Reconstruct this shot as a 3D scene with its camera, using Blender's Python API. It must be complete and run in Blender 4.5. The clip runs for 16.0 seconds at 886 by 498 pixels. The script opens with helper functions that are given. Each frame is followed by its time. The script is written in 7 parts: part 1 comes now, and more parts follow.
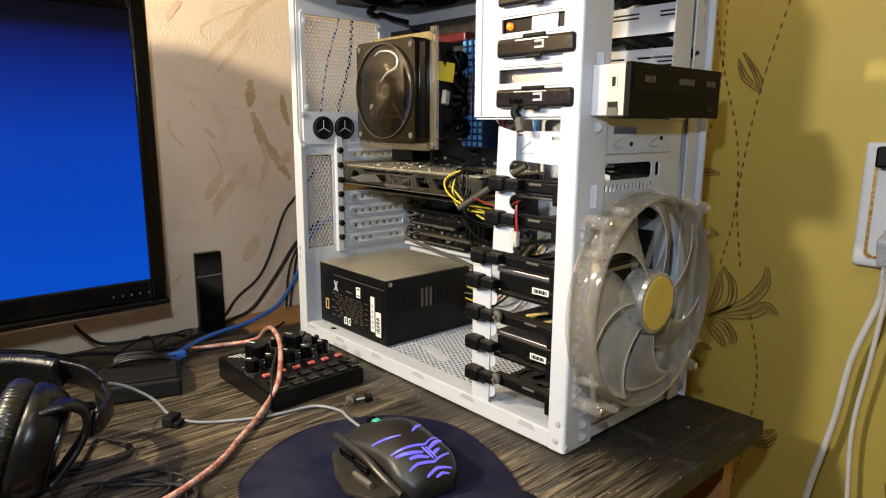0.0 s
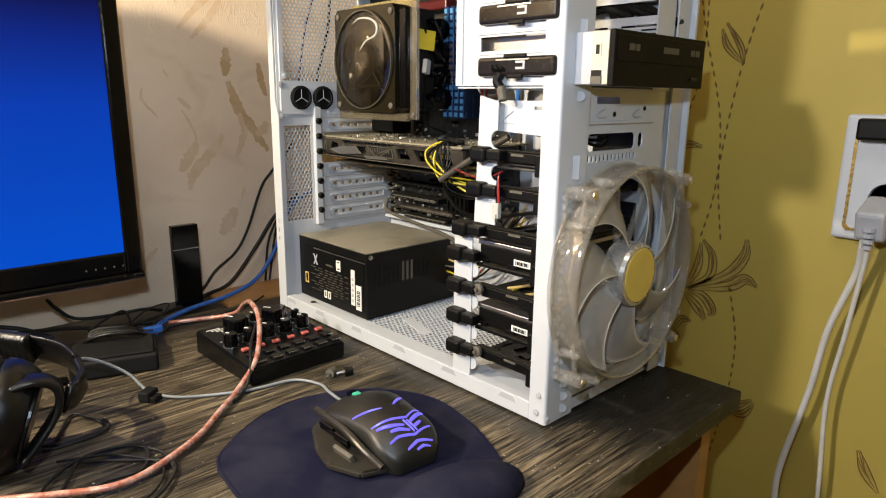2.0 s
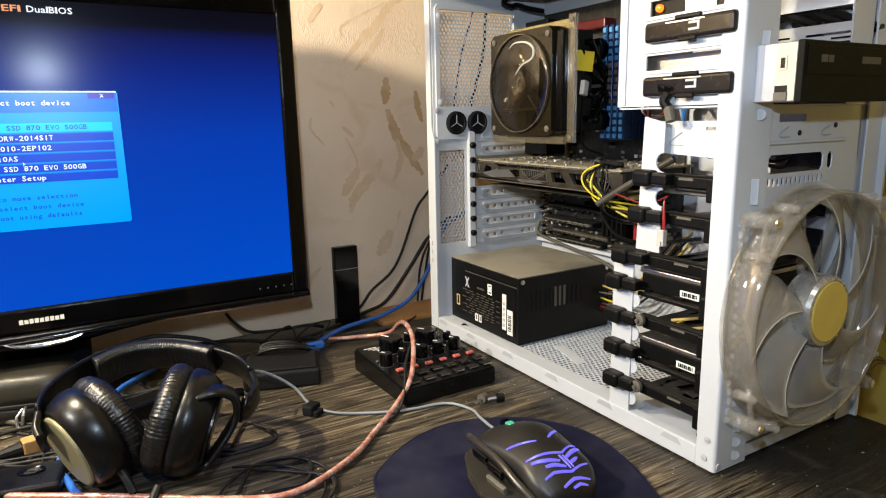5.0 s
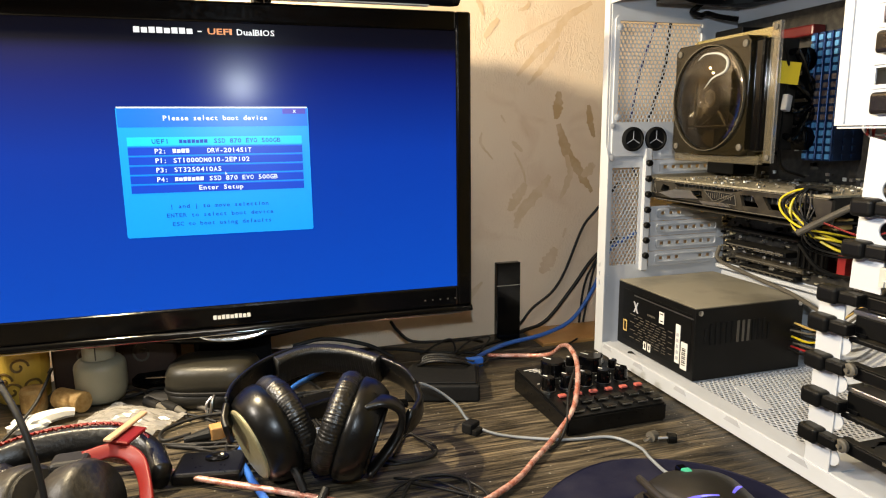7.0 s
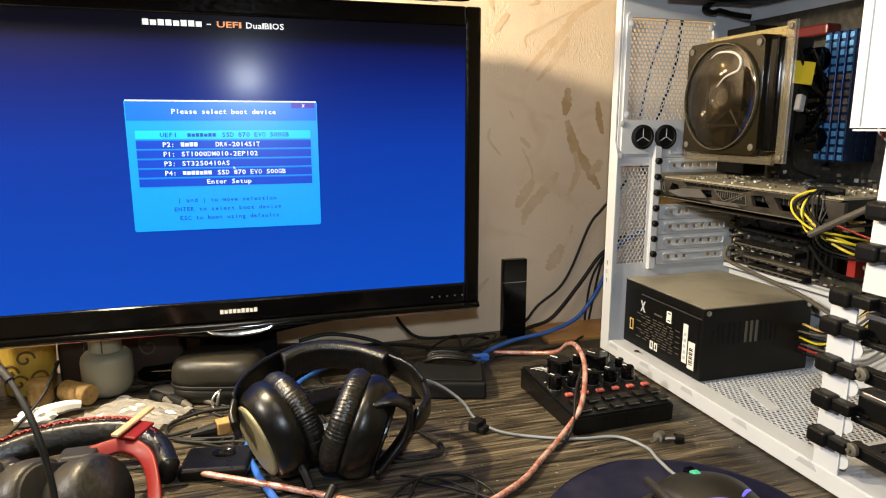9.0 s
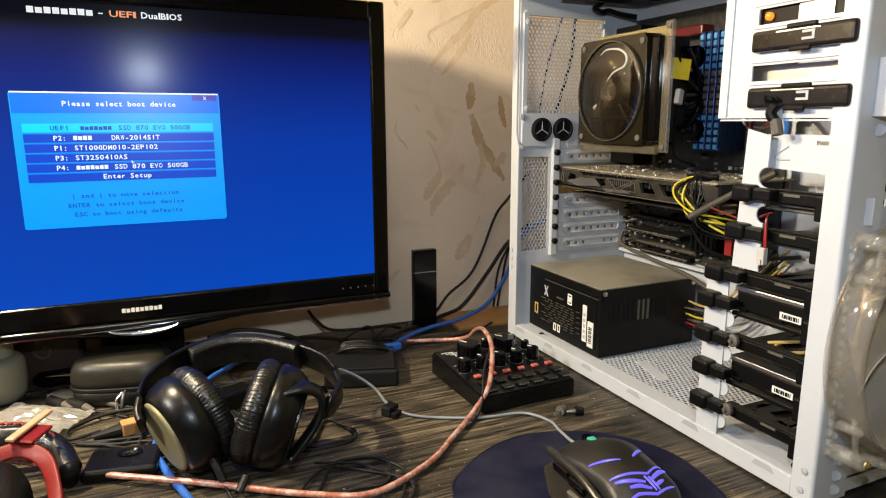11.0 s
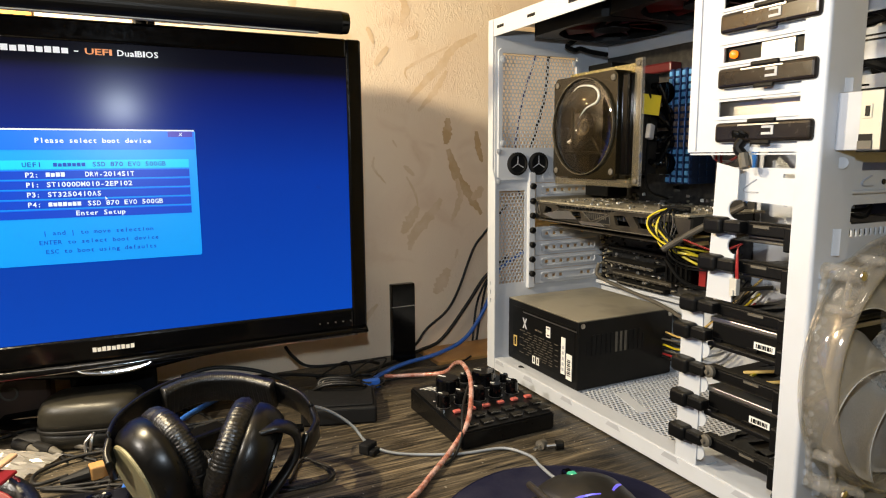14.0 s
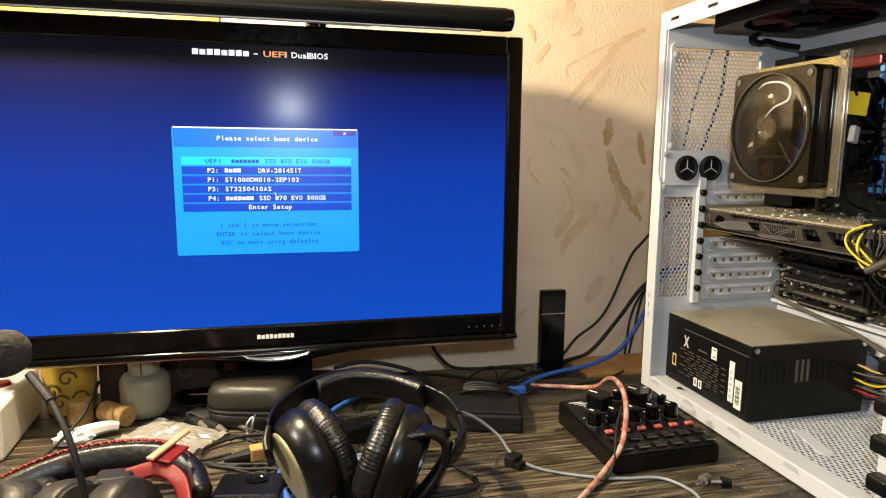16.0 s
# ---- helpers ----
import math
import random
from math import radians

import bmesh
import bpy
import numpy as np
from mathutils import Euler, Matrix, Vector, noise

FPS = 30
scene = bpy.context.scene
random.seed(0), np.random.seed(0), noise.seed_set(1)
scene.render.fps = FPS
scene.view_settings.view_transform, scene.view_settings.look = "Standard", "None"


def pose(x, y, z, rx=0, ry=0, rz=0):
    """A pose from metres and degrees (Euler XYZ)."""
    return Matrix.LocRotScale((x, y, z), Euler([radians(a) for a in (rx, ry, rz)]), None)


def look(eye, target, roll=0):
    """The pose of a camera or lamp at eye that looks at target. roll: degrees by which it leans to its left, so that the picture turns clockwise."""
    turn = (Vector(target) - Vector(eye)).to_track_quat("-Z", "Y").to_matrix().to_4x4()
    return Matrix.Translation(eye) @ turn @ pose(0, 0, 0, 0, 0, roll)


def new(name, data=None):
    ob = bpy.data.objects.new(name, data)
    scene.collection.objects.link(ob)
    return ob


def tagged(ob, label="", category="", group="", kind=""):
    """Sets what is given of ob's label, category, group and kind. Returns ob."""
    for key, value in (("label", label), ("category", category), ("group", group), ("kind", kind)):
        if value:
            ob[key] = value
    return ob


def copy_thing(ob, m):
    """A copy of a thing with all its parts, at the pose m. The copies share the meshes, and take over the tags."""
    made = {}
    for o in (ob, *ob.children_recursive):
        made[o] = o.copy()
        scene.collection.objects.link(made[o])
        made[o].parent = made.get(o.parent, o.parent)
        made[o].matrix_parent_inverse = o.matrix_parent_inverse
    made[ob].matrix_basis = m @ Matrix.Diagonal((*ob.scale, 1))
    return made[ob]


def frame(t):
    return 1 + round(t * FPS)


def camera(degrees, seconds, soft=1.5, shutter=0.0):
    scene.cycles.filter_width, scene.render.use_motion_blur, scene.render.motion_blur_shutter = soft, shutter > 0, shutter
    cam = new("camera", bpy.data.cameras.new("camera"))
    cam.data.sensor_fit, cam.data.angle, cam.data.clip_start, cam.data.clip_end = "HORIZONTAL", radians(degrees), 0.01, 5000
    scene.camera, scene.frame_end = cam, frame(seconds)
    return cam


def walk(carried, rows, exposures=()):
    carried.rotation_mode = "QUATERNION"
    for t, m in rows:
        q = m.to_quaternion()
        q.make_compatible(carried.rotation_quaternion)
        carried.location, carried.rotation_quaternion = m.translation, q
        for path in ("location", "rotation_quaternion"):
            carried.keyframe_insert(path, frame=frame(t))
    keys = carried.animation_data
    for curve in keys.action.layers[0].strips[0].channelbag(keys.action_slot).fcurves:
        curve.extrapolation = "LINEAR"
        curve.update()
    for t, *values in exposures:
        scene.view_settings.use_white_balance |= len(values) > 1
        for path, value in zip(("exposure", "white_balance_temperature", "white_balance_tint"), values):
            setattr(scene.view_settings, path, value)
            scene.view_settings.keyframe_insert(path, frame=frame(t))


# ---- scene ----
cam = camera(69.18, 16.0, soft=1.15)
# seconds, eye, yaw, pitch, roll
ROWS = [
    (0, -0.4329, -0.3222, 1.0419, -41.69, -11.03, 0.36),
    (0.5, -0.4288, -0.3188, 1.0403, -43.31, -11.56, 0.56),
    (1, -0.4275, -0.3163, 1.0407, -43.43, -12.04, 0.69),
    (1.5, -0.4253, -0.3142, 1.0392, -43.09, -13.12, 0.59),
    (2, -0.4275, -0.3172, 1.0381, -43.39, -13.29, 0.66),
    (2.5, -0.4287, -0.3186, 1.0384, -42.62, -12.90, 0.38),
    (3, -0.4311, -0.3181, 1.0400, -40.93, -12.64, 0.13),
    (3.5, -0.4339, -0.3175, 1.0413, -39.44, -12.00, 0.45),
    (4, -0.4330, -0.3155, 1.0406, -37.42, -12.29, -0.52),
    (4.5, -0.4339, -0.3131, 1.0403, -35.33, -11.91, -0.87),
    (5, -0.4302, -0.3025, 1.0424, -30.36, -11.53, -1.17),
    (7.5, -0.4407, -0.2778, 1.0476, -15.50, -10.23, -0.64),
    (8, -0.4399, -0.2763, 1.0487, -14.90, -10.24, -0.63),
    (8.5, -0.4422, -0.2730, 1.0502, -14.68, -10.17, -0.09),
    (9, -0.4450, -0.2734, 1.0514, -16.57, -10.98, -0.03),
    (11.5, -0.4424, -0.2977, 1.0448, -25.29, -11.27, -0.05),
    (12, -0.4399, -0.2998, 1.0433, -26.41, -11.36, 0.04),
    (12.5, -0.4393, -0.3001, 1.0428, -28.64, -11.14, 0.14),
    (13, -0.4359, -0.3028, 1.0406, -30.20, -11.52, 0.19),
    (13.5, -0.4359, -0.3044, 1.0402, -30.36, -11.69, 0.01),
    (14, -0.4417, -0.2947, 1.0472, -26.05, -8.27, -0.38),
    (14.5, -0.4430, -0.2890, 1.0459, -20.88, -9.13, 0.22),
    (15, -0.4418, -0.2807, 1.0499, -18.92, -8.53, 1.30),
    (15.5, -0.4464, -0.2743, 1.0527, -16.52, -8.06, 1.56),
    (16, -0.4462, -0.2663, 1.0501, -13.37, -8.41, 0.49),
]
walk(cam, [(t, pose(x, y, z, 90 + p, 0, a) @ pose(0, 0, 0, 0, 0, r)) for t, x, y, z, a, p, r in ROWS],
     [(0.0, -0.14, 6350, 11), (3.0, -0.07, 6250, 11), (4.0, -0.08, 6100, 10), (5.0, -0.12, 6150, 10), (7.5, -0.04, 6750, 10), (9.0, -0.08, 6750, 10), (11.5, -0.33, 6400, 10),
      (13.5, -0.28, 6350, 10), (14.2, -0.27, 6750, 10), (16.0, -0.06, 6900, 10)])

# ---- light ----
world = bpy.data.worlds.new("world")
scene.world = world
world.use_nodes = True
world.node_tree.nodes["Background"].inputs[0].default_value = (0.9, 0.75, 0.55, 1)
world.node_tree.nodes["Background"].inputs[1].default_value = 0.006


def lamp(name, at, target, power, size, color):
    data = bpy.data.lights.new(name, "AREA")
    data.shape, data.size, data.energy, data.color = "DISK", size, power, color
    ob = new(name, data)
    ob.matrix_world = look(at, target)
    return ob


# the warm room lamp far on the left, the yellow lamp up behind the monitor's left end, the small lamp over the camera that the screen mirrors
lamp("room_lamp_light", (-1.22, 0.143, 1.453), (0.05, 0.08, 0.9), 13.0, 0.09, (1.0, 0.925, 0.83))
bulb = bpy.data.lights.new("desk_lamp_light", "POINT")
bulb.energy, bulb.shadow_soft_size, bulb.color = 30.0, 0.012, (1.0, 0.83, 0.54)
new("desk_lamp_light", bulb).matrix_world = pose(-0.67, 0.36, 1.30)
lamp("hand_lamp_light", (-0.443, -0.29, 1.147), (0.02, 0.35, 0.98), 2.5, 0.022, (0.74, 0.87, 1.0))
# added fill from overhead, no known fixture; softens the shadows
lamp("overhead_fill_light", (-0.62, -0.35, 2.42), (-0.3, 0.2, 0.75), 5.4, 0.40, (1.0, 0.93, 0.84))


# ---- materials ----
def material(name, color, rough=0.5, metal=0.0, spots=0.0, scale=40.0, bump=0.0, bump_scale=200.0, second=None, coat=0.0, dust=0.0, spec=0.5, dust_from=0.28):
    """A surface with grain at two scales: a broad one that mixes two tones, a fine one that gives relief and uneven gloss."""
    m = bpy.data.materials.new(name)
    m.use_nodes = True
    nt = m.node_tree
    n, l = nt.nodes, nt.links
    b = n["Principled BSDF"]
    b.inputs["Metallic"].default_value = metal
    b.inputs["Coat Weight"].default_value = coat
    b.inputs["Specular IOR Level"].default_value = spec
    tc = n.new("ShaderNodeTexCoord")
    info = n.new("ShaderNodeObjectInfo")
    shift = n.new("ShaderNodeVectorMath")
    shift.operation = "MULTIPLY_ADD"
    l.new(info.outputs["Random"], shift.inputs[0])
    shift.inputs[1].default_value = (7, 5, 3)
    l.new(tc.outputs["Object"], shift.inputs[2])
    a = n.new("ShaderNodeTexNoise")
    a.inputs["Scale"].default_value, a.inputs["Detail"].default_value = scale, 6
    l.new(shift.outputs[0], a.inputs["Vector"])
    c = n.new("ShaderNodeTexNoise")
    c.inputs["Scale"].default_value, c.inputs["Detail"].default_value = bump_scale, 4
    l.new(shift.outputs[0], c.inputs["Vector"])
    mix = n.new("ShaderNodeMix")
    mix.data_type = "RGBA"
    ramp = n.new("ShaderNodeMapRange")
    ramp.inputs[1].default_value, ramp.inputs[2].default_value = 0.4, 0.7
    ramp.inputs[3].default_value, ramp.inputs[4].default_value = 0.0, spots
    l.new(a.outputs[0], ramp.inputs[0])
    l.new(ramp.outputs[0], mix.inputs[0])
    sec = second or tuple(v * 0.6 for v in color)
    mix.inputs[6].default_value, mix.inputs[7].default_value = (*color, 1), (*sec, 1)
    out = mix.outputs[2]
    if dust:
        geo = n.new("ShaderNodeNewGeometry")
        sep = n.new("ShaderNodeSeparateXYZ")
        l.new(geo.outputs["Normal"], sep.inputs[0])
        dn = n.new("ShaderNodeMath")
        dn.operation = "MULTIPLY"
        l.new(c.outputs[0], dn.inputs[0])
        l.new(sep.outputs[2], dn.inputs[1])
        dr = n.new("ShaderNodeMapRange")
        dr.inputs[1].default_value, dr.inputs[2].default_value = dust_from, 0.52
        dr.inputs[4].default_value = dust
        l.new(dn.outputs[0], dr.inputs[0])
        dm = n.new("ShaderNodeMix")
        dm.data_type = "RGBA"
        l.new(dr.outputs[0], dm.inputs[0])
        l.new(out, dm.inputs[6])
        dm.inputs[7].default_value = (0.40, 0.36, 0.27, 1)
        out = dm.outputs[2]
    l.new(out, b.inputs["Base Color"])
    r = n.new("ShaderNodeMapRange")
    r.inputs[3].default_value, r.inputs[4].default_value = max(rough - 0.08, 0.02), min(rough + 0.12, 1)
    l.new(c.outputs[0], r.inputs[0])
    l.new(r.outputs[0], b.inputs["Roughness"])
    if bump:
        bp = n.new("ShaderNodeBump")
        bp.inputs["Strength"].default_value, bp.inputs["Distance"].default_value = bump, 0.0006
        l.new(c.outputs[0], bp.inputs["Height"])
        l.new(bp.outputs[0], b.inputs["Normal"])
    return m


def glow(name, color, strength):
    m = bpy.data.materials.new(name)
    m.use_nodes = True
    b = m.node_tree.nodes["Principled BSDF"]
    b.inputs["Base Color"].default_value = (*[0.2 * v for v in color], 1)
    b.inputs["Emission Color"].default_value = (*color, 1)
    b.inputs["Emission Strength"].default_value = strength
    b.inputs["Roughness"].default_value = 0.3
    return m


WHITE = material("white_powder_coat", (0.535, 0.555, 0.59), 0.42, spots=0.3, second=(0.48, 0.49, 0.50), bump=0.12, bump_scale=900)
BLACK = material("black_plastic", (0.0035, 0.0035, 0.0035), 0.40, spots=0.4, second=(0.008, 0.0075, 0.007), bump=0.1, bump_scale=700, dust=0.05, spec=0.16)
GLOSS = material("gloss_black_plastic", (0.002, 0.002, 0.0022), 0.10, spots=0.3, second=(0.004, 0.0038, 0.0035), spec=0.28)
STEELB = material("black_painted_steel", (0.004, 0.004, 0.004), 0.38, spots=0.4, second=(0.009, 0.0085, 0.008), bump=0.02, bump_scale=16, dust=0.72, spec=0.2, dust_from=0.06)
METAL = material("bare_steel", (0.60, 0.58, 0.55), 0.32, metal=1.0, spots=0.4, second=(0.45, 0.43, 0.40), bump=0.1, bump_scale=500)
PCB = material("dark_circuit_board", (0.014, 0.013, 0.012), 0.45, spots=0.6, second=(0.06, 0.055, 0.045), scale=160, bump=0.4, bump_scale=600, dust=0.5)
CREAM = material("yellowed_clear_plastic", (0.62, 0.52, 0.30), 0.25, spots=0.4, second=(0.5, 0.41, 0.22))


# ---- shape helpers ----
def link(name, bm, mat, parent=None, label="", smooth=False):
    me = bpy.data.meshes.new(name)
    bmesh.ops.recalc_face_normals(bm, faces=bm.faces)
    bm.to_mesh(me)
    bm.free()
    for m in mat if isinstance(mat, (list, tuple)) else [mat]:
        me.materials.append(m)
    if smooth:
        for p in me.polygons:
            p.use_smooth = True
    ob = new(name, me)
    if parent:
        ob.parent = parent
    if label:
        ob["label"] = label
    return ob


def part(name, bm, mat, parent, label="", smooth=False):
    return link(name, bm, mat, parent, label, smooth)


def thing(name, at=(0, 0, 0), rz=0, label="", category="", group="", kind=""):
    ob = new(name)
    ob.matrix_world = pose(*at, 0, 0, rz)
    ob.empty_display_size = 0.02
    return tagged(ob, label, category, group, kind)


def box(x0, x1, y0, y1, z0, z1, bevel=0.0, seg=2, bm=None):
    bm2 = bmesh.new()
    bmesh.ops.create_cube(bm2, size=1)
    for v in bm2.verts:
        v.co = Vector((x0 + (v.co.x + 0.5) * (x1 - x0), y0 + (v.co.y + 0.5) * (y1 - y0), z0 + (v.co.z + 0.5) * (z1 - z0)))
    if bevel:
        bmesh.ops.bevel(bm2, geom=bm2.edges[:], offset=bevel, segments=seg, affect="EDGES", profile=0.5)
    return merge(bm, bm2)


def merge(bm, bm2):
    if bm is None:
        return bm2
    me = bpy.data.meshes.new("tmp")
    bm2.to_mesh(me)
    bm2.free()
    bm.from_mesh(me)
    bpy.data.meshes.remove(me)
    return bm


def moved(bm, m):
    bmesh.ops.transform(bm, matrix=m, verts=bm.verts)
    return bm


def rod(a, b, r, seg=16, r2=None, bm=None):
    """A round bar from a to b."""
    a, b = Vector(a), Vector(b)
    bm2 = bmesh.new()
    bmesh.ops.create_cone(bm2, cap_ends=True, segments=seg, radius1=r, radius2=r if r2 is None else r2, depth=(b - a).length)
    bmesh.ops.transform(bm2, matrix=Matrix.Translation((a + b) / 2) @ (b - a).to_track_quat("Z", "Y").to_matrix().to_4x4(), verts=bm2.verts)
    return merge(bm, bm2)


def lathe(profile, seg=32, bm=None):
    """A solid of revolution round z from (radius, height) pairs."""
    bm2 = bmesh.new()
    rings = []
    for r, z in profile:
        rings.append([bm2.verts.new((r * math.cos(2 * math.pi * i / seg), r * math.sin(2 * math.pi * i / seg), z)) for i in range(seg)])
    for p, q in zip(rings, rings[1:]):
        for i in range(seg):
            bm2.faces.new((p[i], p[(i + 1) % seg], q[(i + 1) % seg], q[i]))
    bm2.faces.new(rings[0][::-1])
    bm2.faces.new(rings[-1])
    return merge(bm, bm2)


def spline(points, steps=8):
    """Points along a smooth curve through the given ones."""
    p = [Vector(q) for q in points]
    p = [2 * p[0] - p[1]] + p + [2 * p[-1] - p[-2]]
    out = []
    for a, b, c, d in zip(p, p[1:], p[2:], p[3:]):
        for i in range(steps):
            t = i / steps
            out.append(0.5 * (2 * b + (c - a) * t + (2 * a - 5 * b + 4 * c - d) * t * t + (3 * b - a - 3 * c + d) * t ** 3))
    return out + [p[-2]]


def tube(points, r, seg=8, steps=8, bm=None):
    """A round cord along a smooth curve."""
    pts = spline(points, steps) if steps else [Vector(q) for q in points]
    bm2 = bmesh.new()
    side, rings = None, []
    for i, c in enumerate(pts):
        d = (pts[min(i + 1, len(pts) - 1)] - pts[max(i - 1, 0)]).normalized()
        side = (side - d * side.dot(d)).normalized() if side else d.orthogonal().normalized()
        up = d.cross(side)
        rr = r(i / (len(pts) - 1)) if callable(r) else r
        rings.append([bm2.verts.new(c + rr * (math.cos(2 * math.pi * k / seg) * side + math.sin(2 * math.pi * k / seg) * up)) for k in range(seg)])
    for p, q in zip(rings, rings[1:]):
        for k in range(seg):
            bm2.faces.new((p[k], p[(k + 1) % seg], q[(k + 1) % seg], q[k]))
    bm2.faces.new(rings[0][::-1])
    bm2.faces.new(rings[-1])
    return merge(bm, bm2)


def plate(outline, holes, thick, bm=None):
    """A flat sheet in the plane of u and v with holes through it, given as lists of (u, v); it lies from w = 0 to w = thick."""
    bm2 = bmesh.new()
    edges = []
    for loop in [outline] + list(holes):
        vs = [bm2.verts.new((u, v, 0)) for u, v in loop]
        edges += [bm2.edges.new((vs[i], vs[(i + 1) % len(vs)])) for i in range(len(vs))]
    bmesh.ops.triangle_fill(bm2, use_beauty=True, use_dissolve=False, edges=edges)
    got = bmesh.ops.extrude_face_region(bm2, geom=bm2.faces[:])
    bmesh.ops.translate(bm2, vec=(0, 0, thick), verts=[g for g in got["geom"] if isinstance(g, bmesh.types.BMVert)])
    return merge(bm, bm2)


def ring(u, v, r, n=6, turn=0.0):
    return [(u + r * math.cos(turn + 2 * math.pi * i / n), v + r * math.sin(turn + 2 * math.pi * i / n)) for i in range(n)]


def rect(u0, u1, v0, v1, c=0.0):
    """A rectangle, with corners cut by c."""
    if not c:
        return [(u0, v0), (u1, v0), (u1, v1), (u0, v1)]
    return [(u0 + c, v0), (u1 - c, v0), (u1, v0 + c), (u1, v1 - c), (u1 - c, v1), (u0 + c, v1), (u0, v1 - c), (u0, v0 + c)]


# Turns a plate's u, v, w into world axes.
FACE_X = Matrix(((0, 0, 1, 0), (1, 0, 0, 0), (0, 1, 0, 0), (0, 0, 0, 1)))  # u = y, v = z, w = x
FACE_Y = Matrix(((1, 0, 0, 0), (0, 0, 1, 0), (0, 1, 0, 0), (0, 0, 0, 1)))  # u = x, v = z, w = y


# ---- the room ----
def nodes_of(name, rough):
    m = bpy.data.materials.new(name)
    m.use_nodes = True
    b = m.node_tree.nodes["Principled BSDF"]
    b.inputs["Roughness"].default_value = rough
    return m, m.node_tree.nodes, m.node_tree.links, b


def add(n, kind, **values):
    node = n.new(kind)
    for key, v in values.items():
        node.inputs[key.replace("_", " ")].default_value = v
    return node


def blend(n, l, fac, a, b):
    mix = n.new("ShaderNodeMix")
    mix.data_type = "RGBA"
    for slot, v in ((0, fac), (6, a), (7, b)):
        if isinstance(v, (tuple, float)):
            mix.inputs[slot].default_value = v
        else:
            l.new(v, mix.inputs[slot])
    return mix.outputs[2]


def span(n, l, value, lo, hi, a=0.0, b=1.0):
    r = n.new("ShaderNodeMapRange")
    for i, v in enumerate((lo, hi, a, b)):
        r.inputs[1 + i].default_value = v
    l.new(value, r.inputs[0])
    return r.outputs[0]


def wallpaper(name, base, dark, streak, relief):
    """Embossed wallpaper: fine crinkled ridges in patches, a faint blush, and soft stains."""
    m, n, l, b = nodes_of(name, 0.55)
    tc = n.new("ShaderNodeTexCoord")

    def tex(sx, sz, turn, detail, twist, rough=0.55):
        mp = n.new("ShaderNodeMapping")
        mp.inputs["Rotation"].default_value = (0, radians(turn), 0)
        mp.inputs["Scale"].default_value = (sx, sx, sz)
        l.new(tc.outputs["Object"], mp.inputs[0])
        z = add(n, "ShaderNodeTexNoise", Scale=1.0, Detail=detail, Roughness=rough, Distortion=twist)
        l.new(mp.outputs[0], z.inputs["Vector"])
        return z.outputs[0]

    def math_of(kind, a, c):
        k = n.new("ShaderNodeMath")
        k.operation = kind
        for slot, v in ((0, a), (1, c)):
            if isinstance(v, float):
                k.inputs[slot].default_value = v
            else:
                l.new(v, k.inputs[slot])
        return k.outputs[0]

    broad, blush = tex(6, 6, 0, 3.0, 0.4), tex(15, 15, 20, 3.0, 0.8)
    folds = math_of("ABSOLUTE", math_of("SUBTRACT", tex(120, 60, -35, 3.0, 1.1), 0.5), 0.0)
    ridge = span(n, l, folds, 0.0, 0.06, 1.0, 0.0)
    patch = span(n, l, tex(13, 13, 0, 2.0, 0.5), 0.42, 0.6, 0.12, 1.0)
    height = math_of("MULTIPLY", ridge, patch)
    fine = tex(420, 420, 0, 4.0, 0.0)
    col = blend(n, l, span(n, l, broad, 0.35, 0.7), (*base, 1), (*dark, 1))
    col = blend(n, l, span(n, l, blush, 0.56, 0.72, 0, 0.28), col, (*streak, 1))
    l.new(col, b.inputs["Base Color"])
    bump = add(n, "ShaderNodeBump", Strength=relief, Distance=0.0012)
    bump2 = add(n, "ShaderNodeBump", Strength=0.2, Distance=0.0005)
    l.new(height, bump.inputs["Height"])
    l.new(fine, bump2.inputs["Height"])
    l.new(bump.outputs[0], bump2.inputs["Normal"])
    l.new(bump2.outputs[0], b.inputs["Normal"])
    return m


WALLP = wallpaper("beige_wallpaper", (0.82, 0.67, 0.50), (0.76, 0.59, 0.43), (0.58, 0.37, 0.22), 0.32)
YELLOW = material("yellow_wallpaper", (0.46, 0.352, 0.066), 0.6, spots=0.35, second=(0.40, 0.30, 0.056), scale=9, bump=0.35, bump_scale=500)
BROWN = material("brown_print", (0.15, 0.085, 0.018), 0.5, spots=0.4, second=(0.24, 0.14, 0.03), scale=120)
OLIVE = material("light_brown_print", (0.42, 0.315, 0.07), 0.5, spots=0.6, second=(0.30, 0.205, 0.042), scale=150)


